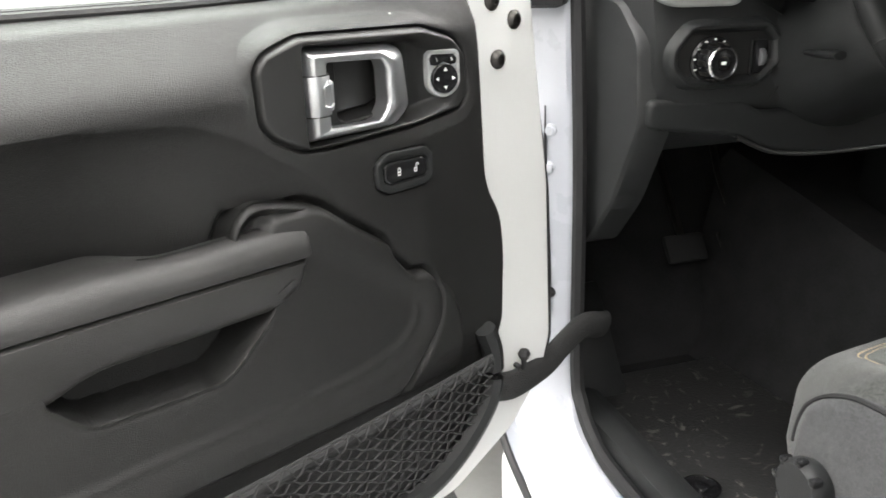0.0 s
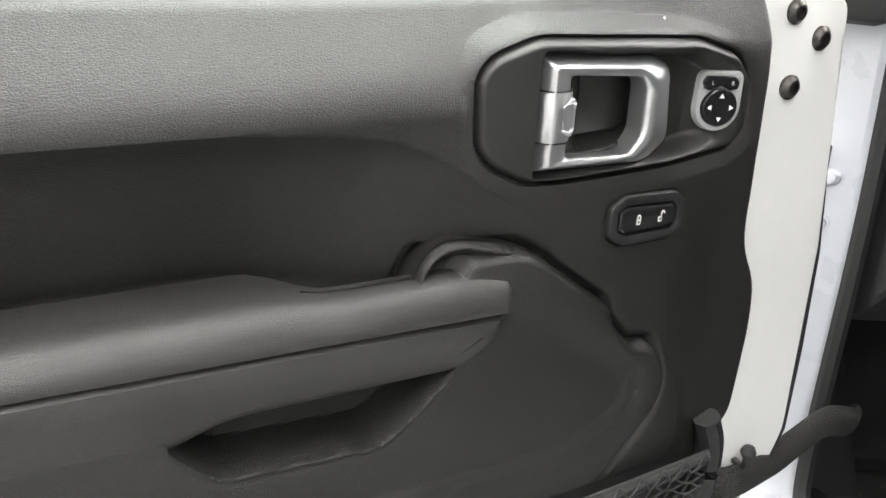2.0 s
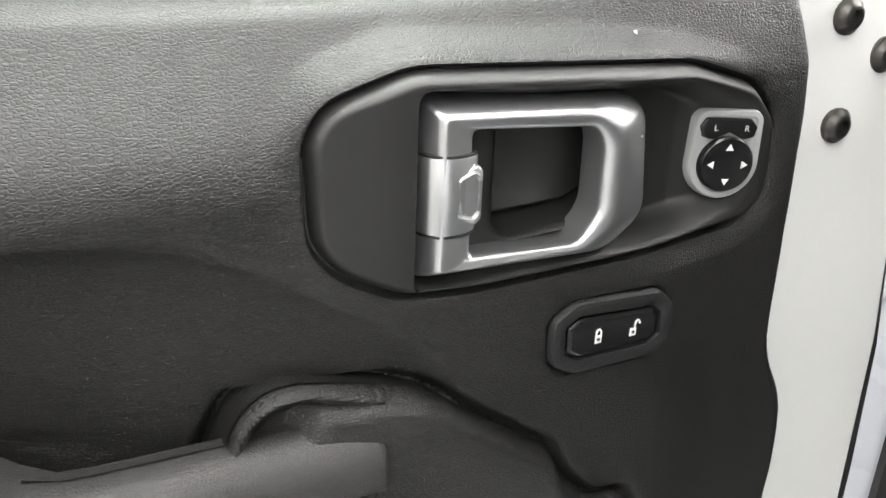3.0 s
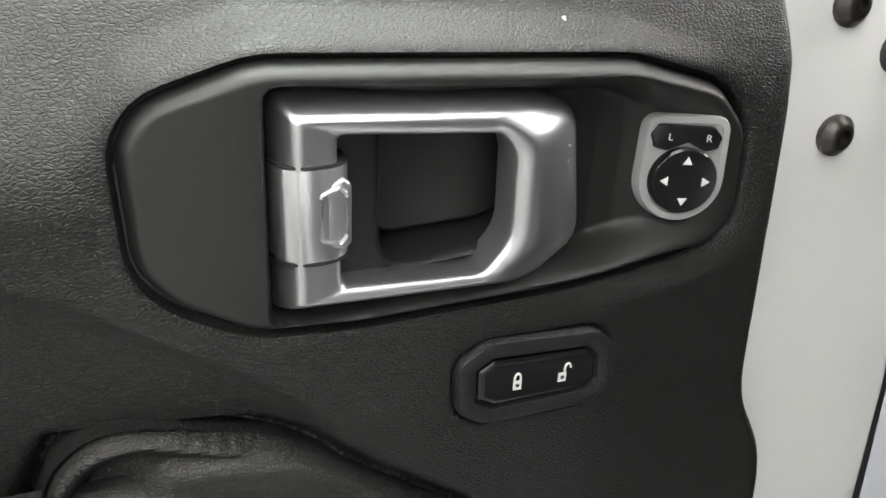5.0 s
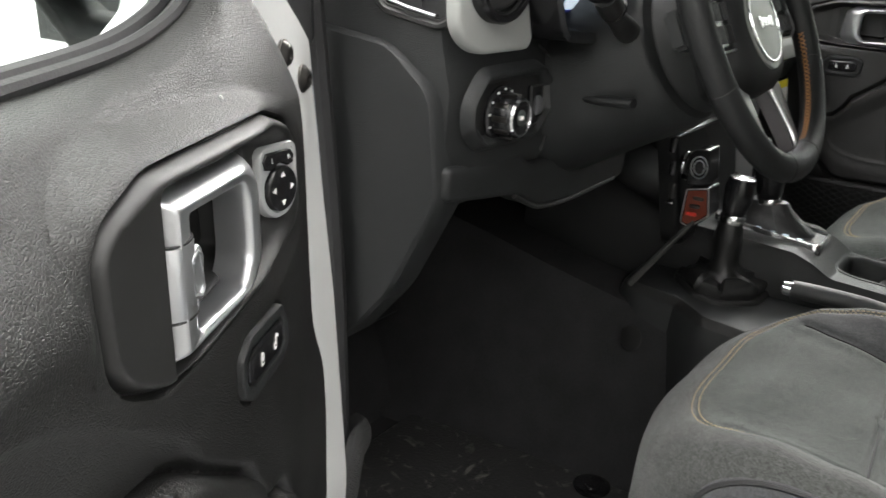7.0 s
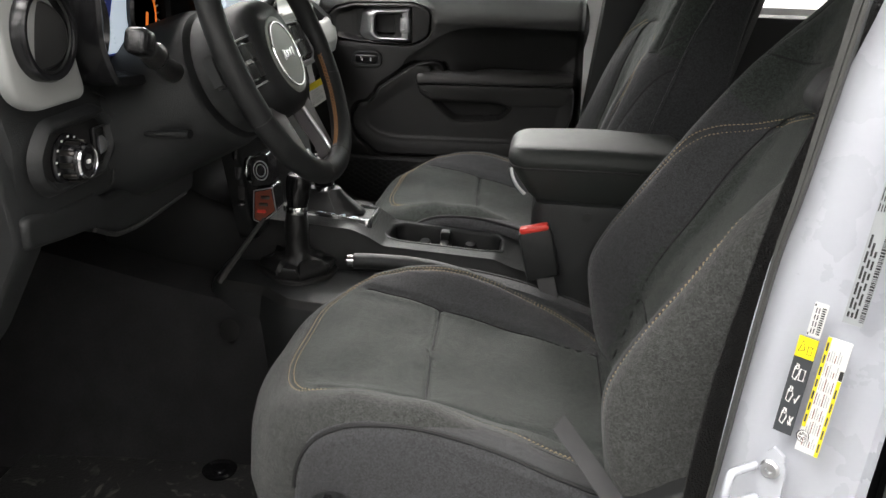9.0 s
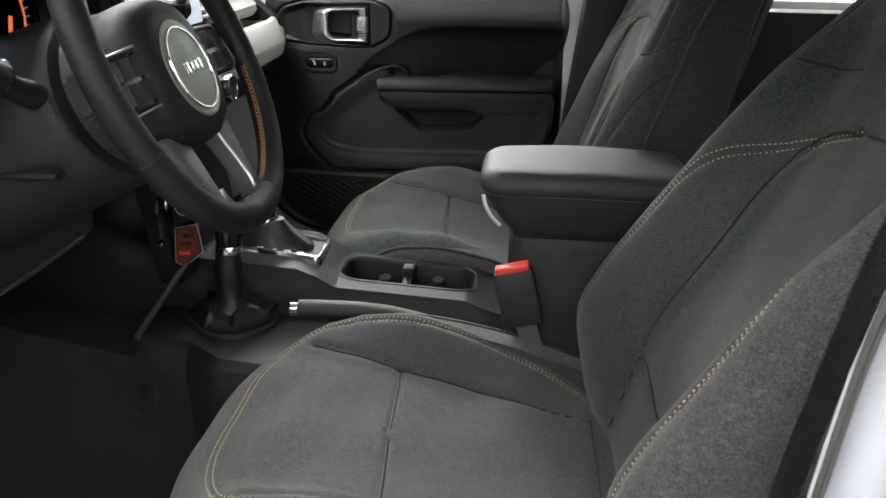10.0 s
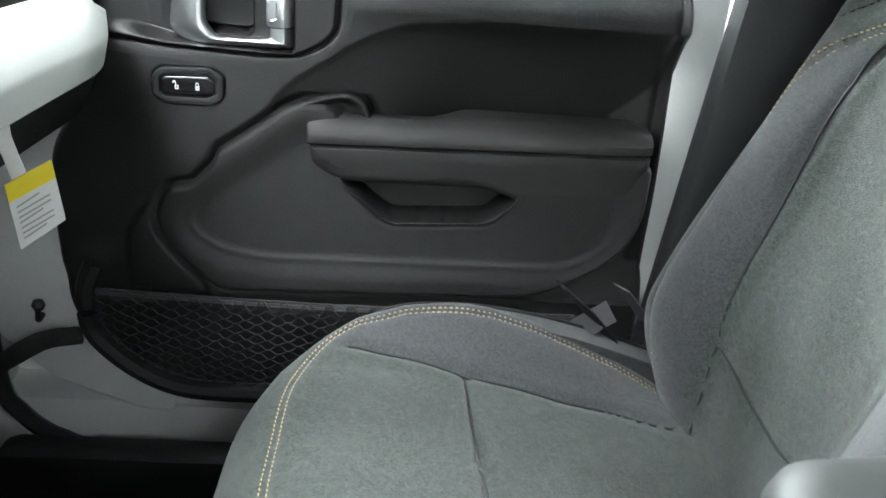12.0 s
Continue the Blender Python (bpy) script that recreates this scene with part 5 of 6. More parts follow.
seat(-0.38, "charcoal fabric driver's seat with tan stitching", 25, -0.200, 0.0, -1, 0.072, 0.0, 0.0, 0.055, 0.115, DRIVER_BACK, [(0.02, -0.09), (0.30, -0.09), (0.52, -0.09), (0.56, -0.05), (0.50, 0.012), (0.36, 0.052), (0.20, 0.062), (0.06, 0.022)])
seat(0.38, "charcoal fabric passenger seat beside the centre console", 15, -0.185, 0.010, 1, 0.052, 0.034, 0.015, 0.072, 0.062, PASSENGER_BACK, [(0.0, -0.075), (0.30, -0.068), (0.56, -0.040), (0.74, -0.036), (0.745, 0.0), (0.58, 0.032), (0.51, 0.046), (0.31, 0.057), (0.06, 0.03)])

# ---- centre console ----
console = thing("centre_console", (0.03, 0.1, 0.625), "black plastic centre console with cup holders and shifter", "console")
rings = []
for y, top, wide in ((-0.40, 0.80, 0.15), (0.0, 0.82, 0.16), (0.26, 0.875, 0.185), (0.50, 0.895, 0.205), (0.66, 0.93, 0.215), (0.80, 0.97, 0.23), (1.00, 1.02, 0.25)):
    rings.append([Vector((x * k, y, z)) for k, line in ((-1, ((wide + 0.12, 0.622), (wide + 0.085, 0.645), (wide + 0.055, 0.70), (wide + 0.03, (top + 0.70) / 2), (wide, top - 0.02), (wide - 0.02, top))), (1, ((wide - 0.02, top), (wide, top - 0.02), (wide + 0.03, (top + 0.70) / 2), (wide + 0.055, 0.70), (wide + 0.085, 0.645), (wide + 0.12, 0.622)))) for x, z in line])
part("tunnel", loft(rings, None, (False, False), False), CARPET, console, "black carpet over the tunnel")
rings, DECK = [], []
for y, z, x0, x1 in ((-0.02, 0.930, -0.045, 0.135), (0.03, 0.944, -0.045, 0.130), (0.06, 0.955, -0.042, 0.128), (0.27, 0.966, -0.042, 0.128), (0.30, 0.985, -0.046, 0.130), (0.33, 0.998, -0.050, 0.134), (0.50, 1.010, -0.055, 0.14), (0.60, 1.05, -0.07, 0.15), (0.78, 1.15, -0.09, 0.17)):
    DECK.append((y, z, x0, x1))
    rings.append([Vector(q) for q in ((x1 - 0.008, y, z), (x1, y, z - 0.008), (x1 + 0.012, y, z - 0.05), (x1 + 0.03, y, 0.80), (x0 - 0.03, y, 0.80), (x0 - 0.012, y, z - 0.05), (x0, y, z - 0.008), (x0 + 0.008, y, z))])
part("deck_sides", loft(rings, None, (False, False), False), DECK_BLACK, console)
dy, dz = [q[0] for q in DECK], [q[1] for q in DECK]
deck_line = [Vector((x0 + 0.008, y)) for y, z, x0, x1 in DECK] + [Vector((x1 - 0.008, y)) for y, z, x0, x1 in reversed(DECK)]
CUPS = rpoly([(0.020, 0.052), (0.086, 0.052), (0.098, 0.072), (0.098, 0.245), (0.086, 0.268), (0.020, 0.268), (0.008, 0.245), (0.008, 0.072)], 0.010, 4)
part("deck", sheet(deck_line, lambda u, v: np.interp(v, dy, dz), lambda u, v, d: Vector((u, v, d)), 0.006, (inset(CUPS, -0.002),)), DECK_BLACK, console, "black satin console deck")


def level(z0):
    return lambda u, v, d: Vector((u, v, z0 + d))


def cup_place(u, v, d):
    return Vector((u, v, float(np.interp(v, dy, dz)) + d))


part("cup_holder", slab(CUPS, cup_place, [(-0.010, -0.002), (-0.009, 0.0012), (-0.006, 0.0022), (-0.002, 0.0008), (0.002, -0.005), (0.006, -0.085)], None, (False, True)), DECK_BLACK, console, "deep black double cup holder")
for y0 in (0.114, 0.206):
    part("cup_bumper", lathe([(0.0, 0.004), (0.010, 0.002), (0.012, -0.004), (0.012, -0.03)], (0.086, y0, 0.936), (-0.2, 0, 1), 16), RUBBER, console)
part("bridge", box((0.053, 0.161, 0.936), (0.10, 0.016, 0.046), 0.004), DECK_BLACK, console)
part("cup_divider", box((0.052, 0.161, 0.962), (0.024, 0.020, 0.026), 0.005), DECK_BLACK, console)
fr = rpoly([(0.0, 0.300), (0.084, 0.300), (0.084, 0.475), (0.0, 0.475)], 0.012, 5)
sl = lambda u, v, d: Vector((u, v, 0.997 + 0.10 * (v - 0.315) + d))
part("shifter_frame", slab(fr, sl, [(0, -0.01), (0, 0.006), (0.001, 0.0075), (0.0035, 0.0075), (0.0045, 0.0)], None, (False, False)), CHROME, console, "silver shifter surround")
part("shifter_plate", slab(inset(fr, 0.006), sl, [(0, 0.001), (0, 0.003)]), PLASTIC, console)
for k in range(4):
    part("gear_mark", box((0.008, 0.335 + 0.022 * k, 1.005 + 0.0022 * k), (0.006, 0.010, 0.001), 0), SCREEN_WHITE, console)
boot = [[Vector((0.044 + sx * w * 0.036, 0.392 + sy * w * 0.066 + t * 0.01, 1.004 + t * 0.046)) for sx, sy in [(math.cos(q), math.sin(q)) for q in (2 * math.pi * j / 20 for j in range(20))]] for t, w in ((0, 1.10), (0.10, 1.08), (0.22, 0.98), (0.34, 0.90), (0.45, 0.80), (0.6, 0.70), (0.8, 0.58), (1.0, 0.50))]
lever = part("gear_lever", loft(boot), BOOT_LEATHER, console, "black leather gear lever boot")
seam = bmesh.new()
for j in (8, 11, 14, 17):
    dashes([ring[j] + (ring[j] - Vector((0.044, 0.40, ring[j].z))).normalized() * 0.0006 for ring in boot], 0.0009, 0.0030, 0.0022, lambda p: (0, 0, 1), seam)
tagged(part("boot_stitching", seam, WEB, lever, "grey stitched seams", False), kind="stuff")
part("lever_collar", lathe([(0.0, 0.0), (0.021, 0.0), (0.022, 0.004), (0.020, 0.010), (0.0, 0.010)], (0.044, 0.400, 1.044), (0, 0.10, 1), 20), CHROME, lever)
part("lever_knob", lathe([(0.0, 0.008), (0.018, 0.008), (0.021, 0.02), (0.0245, 0.042), (0.025, 0.058), (0.0225, 0.068), (0.016, 0.072), (0.0, 0.073)], (0.044, 0.400, 1.044), (0, 0.10, 1), 24), GLOSSY, lever)
part("knob_badge", lathe([(0.0, 0.0725), (0.010, 0.0725), (0.0105, 0.0736), (0.0, 0.0739)], (0.044, 0.400, 1.044), (0, 0.10, 1), 20), SILVER, lever)
# second lever on the driver's side
random.seed(11)
BOOT = rpoly([(-0.050, 0.488), (-0.104, 0.484), (-0.152, 0.436), (-0.154, 0.398), (-0.112, 0.360), (-0.042, 0.358), (-0.026, 0.40), (-0.028, 0.46)], 0.006, 4)
MIDDLE = Vector((-0.106, 0.414))
bt = []
for t, w in ((0.0, 1.0), (0.05, 1.05), (0.12, 1.04), (0.17, 0.96), (0.205, 0.84), (0.225, 0.72), (0.235, 0.62), (0.25, 0.54), (0.29, 0.46), (0.34, 0.40), (0.42, 0.35), (0.52, 0.345), (0.62, 0.36), (0.75, 0.37), (0.88, 0.34), (1.0, 0.30)):
    fold, ring = max(0.0, 1 - abs(t - 0.20) / 0.14), []
    for j, p in enumerate(BOOT):
        q = 2 * math.pi * j / len(BOOT)
        crease = fold * (0.09 * math.sin(5 * q + 11 * t) + 0.07 * math.sin(11 * q - 20 * t) + random.uniform(-0.03, 0.03))
        flat_ = MIDDLE + (p - MIDDLE) * w * (1 + crease)
        stem = MIDDLE + Vector((math.cos(q + 0.9), math.sin(q + 0.9))) * 0.058 * w * (1 + 0.05 * math.sin(3 * q + 17 * t))
        spot = flat_.lerp(stem, max(0.0, min(1.0, (t - 0.22) / 0.10)))
        ring.append(Vector((spot.x, spot.y, 0.930 + t * 0.122 + fold * (0.0065 * math.sin(4 * q + 1) + 0.004 * math.sin(9 * q + 30 * t)))))
    bt.append(ring)
lever = part("transfer_lever", loft(bt), BOOT_LEATHER, console, "creased black leather lever boot")
seam = bmesh.new()
dashes([MIDDLE.lerp(Vector((-0.036, 0.372)), f).to_3d() + Vector((0, 0, 0.972 - 0.030 * f)) for f in (0.45, 0.6, 0.75, 0.9, 1.0)], 0.0012, 0.003, 0.002, lambda p: (0, 0, 1), seam)
part("boot_stitching", seam, WEB, lever, "grey stitched seam", False)
part("lever_ring", lathe([(0.0, 0.0), (0.0185, 0.0), (0.0195, 0.003), (0.0195, 0.011), (0.0180, 0.014), (0.0, 0.014)], (-0.108, 0.412, 1.046), (0.05, -0.08, 1), 20), CHROME, lever)
part("lever_top", lathe([(0.0, 0.012), (0.0175, 0.012), (0.021, 0.03), (0.023, 0.055), (0.020, 0.072), (0.0, 0.076)], (-0.108, 0.412, 1.046), (0.05, -0.08, 1), 20), GLOSSY, lever)
HOUSE = rpoly([(-0.030, 0.560), (-0.160, 0.552), (-0.180, 0.525), (-0.184, 0.454), (-0.222, 0.402), (-0.226, 0.270), (-0.030, 0.270)], [0.003, 0.008, 0.008, 0.008, 0.008, 0.006, 0.003], 3)


def house(u, v, d):
    return Vector((u, v, 0.930 + 0.06 * (v - 0.42) + d))


part("side_housing", slab(HOUSE, house, [(-0.030, -0.16), (-0.018, -0.075), (-0.008, -0.018), (-0.005, -0.012)], None, (False, False)), PLASTIC, console, "black side of the lever housing")
part("housing_edge", slab(HOUSE, house, [(-0.0055, -0.0125), (0.0035, -0.002), (0.0060, -0.0010)], None, (False, False)), SATIN, console, "satin chamfer of the lever housing")
part("housing_top", slab(HOUSE, house, [(0.0055, -0.0012), (0.010, -0.0010)], None, (False, True)), PLASTIC, console)
part("boot_ring", slab(BOOT, house, [(-0.010, -0.004), (-0.009, 0.004), (-0.006, 0.0065), (-0.001, 0.0065), (0.0015, 0.002)], None, (False, False)), SATIN, console, "black eight-sided boot surround")
part("round_plug", lathe([(0.018, 0.0), (0.020, 0.001), (0.019, 0.0015), (0.0, 0.0012)], (-0.236, 0.50, 0.868), (-1, 0.3, 0.35), 24), SATIN, console)
part("stack_strut", tube([(-0.164, 0.452, 1.052), (-0.168, 0.463, 1.038), (-0.170, 0.497, 0.990), (-0.170, 0.530, 0.943), (-0.172, 0.538, 0.930)], [0.004, 0.006, 0.007, 0.008, 0.009], 10, None, False, 0.7), PILLAR_GREY, console, "satin side strut of the centre stack")
hb_ = [(-0.132, 0.303, 0.972), (-0.128, 0.26, 0.972), (-0.118, 0.19, 0.966), (-0.112, 0.10, 0.945), (-0.108, 0.03, 0.905)]
brake = part("parking_brake", tube(catmull([Vector(p) for p in hb_], 6), [0.016] * 13 + [0.017] * 6 + [0.013] * 6, 12, None, False, 0.85), PLASTIC, console, "black parking brake lever")
part("release_button", lathe([(0.0, -0.002), (0.0105, -0.002), (0.0105, 0.012), (0.006, 0.0155), (0.0, 0.016)], (-0.1325, 0.302, 0.972), (-0.05, 1, 0), 16), CHROME, brake)
# armrest box with padded lid
part("storage_box", slab(rpoly([(-0.098, -0.30), (0.105, -0.30), (0.105, -0.02), (0.090, -0.004), (-0.083, -0.004), (-0.098, -0.02)], 0.01, 4), lambda u, v, d: Vector((u * (0.92 + 0.08 * min(1, max(0, (d - 0.75) / 0.3))), v, d)), [(0.0, 0.70), (0.0, 1.07), (0.006, 1.088)]), PLASTIC, console, "black console storage box")
lid_poly = rpoly([(-0.086, -0.27), (0.100, -0.27), (0.108, -0.10), (0.098, 0.020), (0.07, 0.041), (-0.055, 0.041), (-0.083, 0.022), (-0.092, -0.10)], [0.03, 0.03, 0.05, 0.04, 0.03, 0.03, 0.04, 0.05], 6)


def lid_place(u, v, d):
    front = float(step(v, -0.16, 0.02)) * ((0.18 if d > 1.137 else 0.45) * (d - 1.137) - 0.0018)
    return Vector((u, v + front, d + 0.012 * math.cos(min(1.5, abs((v + 0.12) / 0.17)))))


lid = part("lid_cushion", slab(lid_poly, lid_place, [(0.001, 1.1385), (-0.002, 1.146), (-0.001, 1.153), (0.004, 1.163), (0.012, 1.169), (0.020, 1.1718), (0.030, 1.1730)]), LID, console, "padded black vinyl armrest lid")
part("lid_base", slab(lid_poly, lid_place, [(0.030, 1.068), (0.020, 1.071), (0.011, 1.090), (0.004, 1.118), (0.001, 1.132), (0.0005, 1.1370)]), LID, console)
part("lid_seam", tube([lid_place(p.x, p.y, 1.1378) for p in inset(lid_poly, -0.0006)], 0.0019, 6, None, True), RUBBER, console)
part("lid_pull", tube(catmull([Vector(p) for p in ((-0.044, 0.0375, 1.136), (-0.047, 0.034, 1.122), (-0.051, 0.025, 1.106), (-0.056, 0.010, 1.092))], 5), 0.0032, 8, None, False, 0.5, (1, 0, 0)), SILVER, console, "silver lid release")
part("side_hole", lathe([(0.0, 0.0), (0.0085, 0.0), (0.0085, 0.0012), (0.0, 0.0014)], (-0.0985, -0.10, 1.070), (-1, 0, 0), 16), INK, console)
part("box_joint", box((-0.0978, -0.037, 0.99), (0.0012, 0.0016, 0.19), 0), INK, console)

# ---- seat belt parts ----
belt = thing("belt_buckle", (-0.125, -0.03, 0.93), "black seat belt buckle with a red button", "seat belt", "belt buckles")
T = Euler((radians(-14), radians(4), 0)).to_matrix()
part("case", box((-0.124, -0.022, 1.008), (0.026, 0.058, 0.088), 0.007, T), PLASTIC, belt)
part("button", box((-0.122, -0.011, 1.0525), (0.022, 0.050, 0.012), 0.004, T), RED, belt, "red release button")
part("stalk", ribbon([(-0.126, -0.034, 0.97), (-0.126, -0.055, 0.90), (-0.124, -0.07, 0.84)], 0.03, 0.006, (0, 1, 0)), WEB, belt)

# ---- steering wheel ----
WC, WN = Vector((-0.393, 0.339, 1.374)), Vector((0, -math.cos(radians(24)), math.sin(radians(24))))
WU = Vector((0, math.sin(radians(24)), math.cos(radians(24))))
WR = Vector((1, 0, 0))


def wheel_at(r, q, d=0.0):
    """A place on the wheel: radius, degrees clockwise from the top, height over the rim's plane."""
    return WC + WR * (r * math.sin(radians(q))) + WU * (r * math.cos(radians(q))) + WN * d


wheel = thing("steering_wheel", WC, "black leather steering wheel with orange stitching", "steering wheel")
part("rim", tube([wheel_at(0.171, 360 * k / 90, 0.0) for k in range(90)], 0.0162, 18, None, True, 0.9, WN), LEATHER, wheel, "black leather wheel rim")
hub = [[WC + WR * (x * f) + WU * (y * f) + WN * d for x, y in [(0.082 * math.copysign(abs(math.cos(q)) ** 0.8, math.cos(q)), 0.074 * math.copysign(abs(math.sin(q)) ** 0.8, math.sin(q)) - (0.012 if math.sin(q) < 0 else 0)) for q in (2 * math.pi * j / 32 for j in range(32))]] for f, d in ((0.9, -0.072), (1.0, -0.052), (1.0, -0.022), (0.96, -0.009), (0.86, 0.0), (0.66, 0.005), (0.3, 0.0065))]
part("hub", loft(hub), LEATHER, wheel, "black hub cushion")
BC = WC - WU * 0.009 - WN * 0.012
badge = part("badge", lathe([(0.0, 0.004), (0.050, 0.004), (0.0525, 0.014), (0.0515, 0.0185), (0.0475, 0.0192), (0.0440, 0.0180), (0.0425, 0.0195), (0.0, 0.0210)], BC, WN, 44), BADGE, wheel, "grey round badge with a silver ring")
part("badge_ring", tube([BC + WN * 0.0192 + (WR * math.cos(q) + WU * math.sin(q)) * 0.0432 for q in (2 * math.pi * j / 44 for j in range(44))], 0.0016, 6, None, True, 1.0, WN), CHROME, wheel)
for k, (w, h) in enumerate(((0.009, 0.014), (0.009, 0.010), (0.009, 0.010), (0.009, 0.013))):
    part("badge_mark", box(BC + WR * (-0.0165 + 0.011 * k) + WN * 0.0213, (w, h, 0.002), 0.0025, Matrix((WR, WU, WN)).transposed()), CHROME, badge, "", True)
for q0, r1 in ((90, 0.163), (270, 0.163)):
    pts = [(0.060, 0.014), (r1, 0.024), (r1, -0.016), (0.060, -0.026)]
    sp = [wheel_at(math.hypot(a, b), q0 + math.degrees(math.atan2(-b if q0 == 90 else b, a)), 0) for a, b in pts]
    bm = loft([[p + WN * d for p in sp] for d in (-0.036, -0.018)])
    bmesh.ops.bevel(bm, geom=bm.edges[:], offset=0.004, segments=2, affect="EDGES")
    arm_ = part("spoke", bm, PLASTIC, wheel)
    c = wheel_at(0.104, q0, -0.012)
    rot = Matrix((WR, WU, WN)).transposed()
    pad = part("switch_pad", box(c, (0.098, 0.058, 0.012), 0.012, rot, None, 3), GLOSSY, wheel, "glossy black thumb switches with a silver frame")
    fr2 = rpoly([(-0.047, -0.029), (0.030, -0.030), (0.050, -0.020), (0.030, 0.027), (-0.047, 0.030)] if q0 == 90 else [(-0.050, -0.020), (-0.030, -0.030), (0.047, -0.029), (0.047, 0.030), (-0.030, 0.027)], 0.008, 4)
    part("switch_frame", tube([c + WR * p.x + WU * p.y + WN * 0.006 for p in fr2], 0.0013, 5, None, True, 1.0, WN), SILVER, wheel)
    for ix in (-1, 0, 1):
        for iy in (-1, 1):
            part("switch_button", box(c + WR * (0.025 * ix) + WU * (0.012 * iy) + WN * 0.0065, (0.021, 0.019, 0.003), 0.002, rot), PLASTIC, pad)


def wheel_face(u, v, d):
    return WC + WR * u + WU * v + WN * (d - 0.012 - 0.15 * (v + 0.155))


HOLE = rpoly([(-0.033, -0.070), (0.033, -0.070), (0.041, -0.140), (0.032, -0.158), (-0.032, -0.158), (-0.041, -0.140)], [0.004, 0.004, 0.010, 0.008, 0.008, 0.010], 5)
for m in (-1, 1):
    arm_poly = rpoly([(m * 0.034, -0.060), (m * 0.080, -0.060), (m * 0.076, -0.090), (m * 0.058, -0.156), (m * 0.040, -0.166), (m * 0.033, -0.158), (m * 0.0415, -0.140)], [0.004, 0.01, 0.01, 0.01, 0.006, 0.004, 0.008], 4)
    part("lower_spoke", slab(arm_poly, wheel_face, [(0.001, -0.014), (0, -0.012), (0, 0.0045), (0.002, 0.0065), (0.006, 0.0072)]), ARM_SATIN, wheel, "satin grey lower spoke arm")
part("spoke_bridge", slab(rpoly([(-0.040, -0.159), (0.040, -0.159), (0.036, -0.171), (-0.036, -0.171)], 0.004, 3), wheel_face, [(0, -0.014), (0, 0.005), (0.002, 0.006)]), LEATHER, wheel)
part("spoke_trim", tube([wheel_face(p.x, p.y, 0.0066) for p in HOLE[4:]], 0.0030, 8, None, False, 1.0, WN), SILVER, wheel, "satin silver U-shaped spoke trim")
for q in (112, 195, 248, 165):
    c = wheel_at(0.171, q, 0.0)
    away = (c - WC).normalized()
    part("rim_seam", tube([c + (away * math.cos(k) + WN * 0.9 * math.sin(k)) * 0.0161 for k in (2 * math.pi * n / 24 for n in range(24))], 0.0006, 5, None, True, 1.0, away.cross(WN)), INK, wheel)
for sgn in (-1, 1):
    # crossed stitching round the rim's inside
    for q0, q1 in ((18, 62), (100, 160)):
        bm = bmesh.new()
        n = int((q1 - q0) / 1.9)
        for k in range(n):
            q = sgn * (q0 + (q1 - q0) * k / (n - 1))
            for w in (-1, 1):
                a = wheel_at(0.1574, q, 0.0060 * w)
                b = wheel_at(0.1550, q + sgn * 2.6, -0.0026 * w)
                tube([a, (a + b) / 2 - (a - WC).normalized() * 0.0011, b], 0.00078, 4, bm)
        tagged(part("stitching", bm, ORANGE_THREAD, wheel, "orange cross stitching", False), kind="stuff")
part("column_shroud", loft([[WC - WN * d + WR * (w * math.cos(q)) + WU * (h * math.sin(q) - 0.004) for q in (2 * math.pi * j / 36 for j in range(36))] for d, w, h in ((0.035, 0.060, 0.060), (0.052, 0.088, 0.078), (0.076, 0.098, 0.083), (0.078, 0.092, 0.078), (0.081, 0.092, 0.078), (0.083, 0.108, 0.088), (0.088, 0.113, 0.092), (0.10, 0.117, 0.095), (0.14, 0.124, 0.098), (0.30, 0.145, 0.110))]), PLASTIC, wheel, "black steering column cowl")
for side in (-1, 1):
    root, tip = Vector((-0.405 + 0.085 * side, 0.440, 1.352)), Vector((-0.405 + 0.192 * side, 0.424, 1.398))
    stalk = part("stalk", tube(catmull([root, root.lerp(tip, 0.5) - Vector((0, 0, 0.004)), tip], 5), [0.013] * 4 + [0.011] * 3 + [0.013] * 4, 12), SATIN, wheel, "black column stalk")
    end = Vector((-0.405 + 0.212 * side, 0.420, 1.407))
    part("stalk_end", box(end, (0.030, 0.026, 0.028), 0.007, Euler((0, -0.35 * side, 0)).to_matrix(), None, 3), GLOSSY, stalk, "squared stalk end")
    part("stalk_ring", lathe([(0.0145, -0.002), (0.0155, 0.0), (0.0145, 0.002)], root.lerp(tip, 0.72), tip - root, 18), GLOSSY, stalk)
p0 = Vector((-0.50, 0.44, 1.282))
part("tilt_lever", tube(catmull([p0 + Vector((0.03, 0.12, 0.02)), p0 + Vector((-0.005, 0.05, 0.0)), p0 + Vector((-0.01, -0.02, 0.0))], 5), [0.006] * 6 + [0.009] * 5, 10, None, False, 0.6), PLASTIC, wheel)

# ---- dashboard ----
dash = thing("dashboard", (0, 0.62, 1.0), "black dashboard with matt silver trim and round vents", "dashboard")
prof = [(0.62, 1.135), (0.565, 1.172), (0.530, 1.215), (0.525, 1.30), (0.535, 1.345), (0.545, 1.44), (0.60, 1.475), (0.85, 1.49), (1.10, 1.46), (1.10, 1.135)]
deep = [(0.62, 1.135), (0.565, 1.172), (0.545, 1.215), (0.560, 1.250), (0.640, 1.285), (0.645, 1.42), (0.655, 1.465), (0.85, 1.49), (1.10, 1.46), (1.10, 1.135)]
bm = loft([[Vector((x, y + back, z)) for y, z in line] for x, back, line in ((-0.700, 0.045, prof), (-0.690, 0.012, prof), (-0.66, 0.0, prof), (0.142, 0.0, prof), (0.150, 0.0, deep), (0.66, 0.0, deep), (0.690, 0.006, deep), (0.697, 0.03, deep))])
part("dash_body", bm, PLASTIC, dash, "grained black dashboard body")


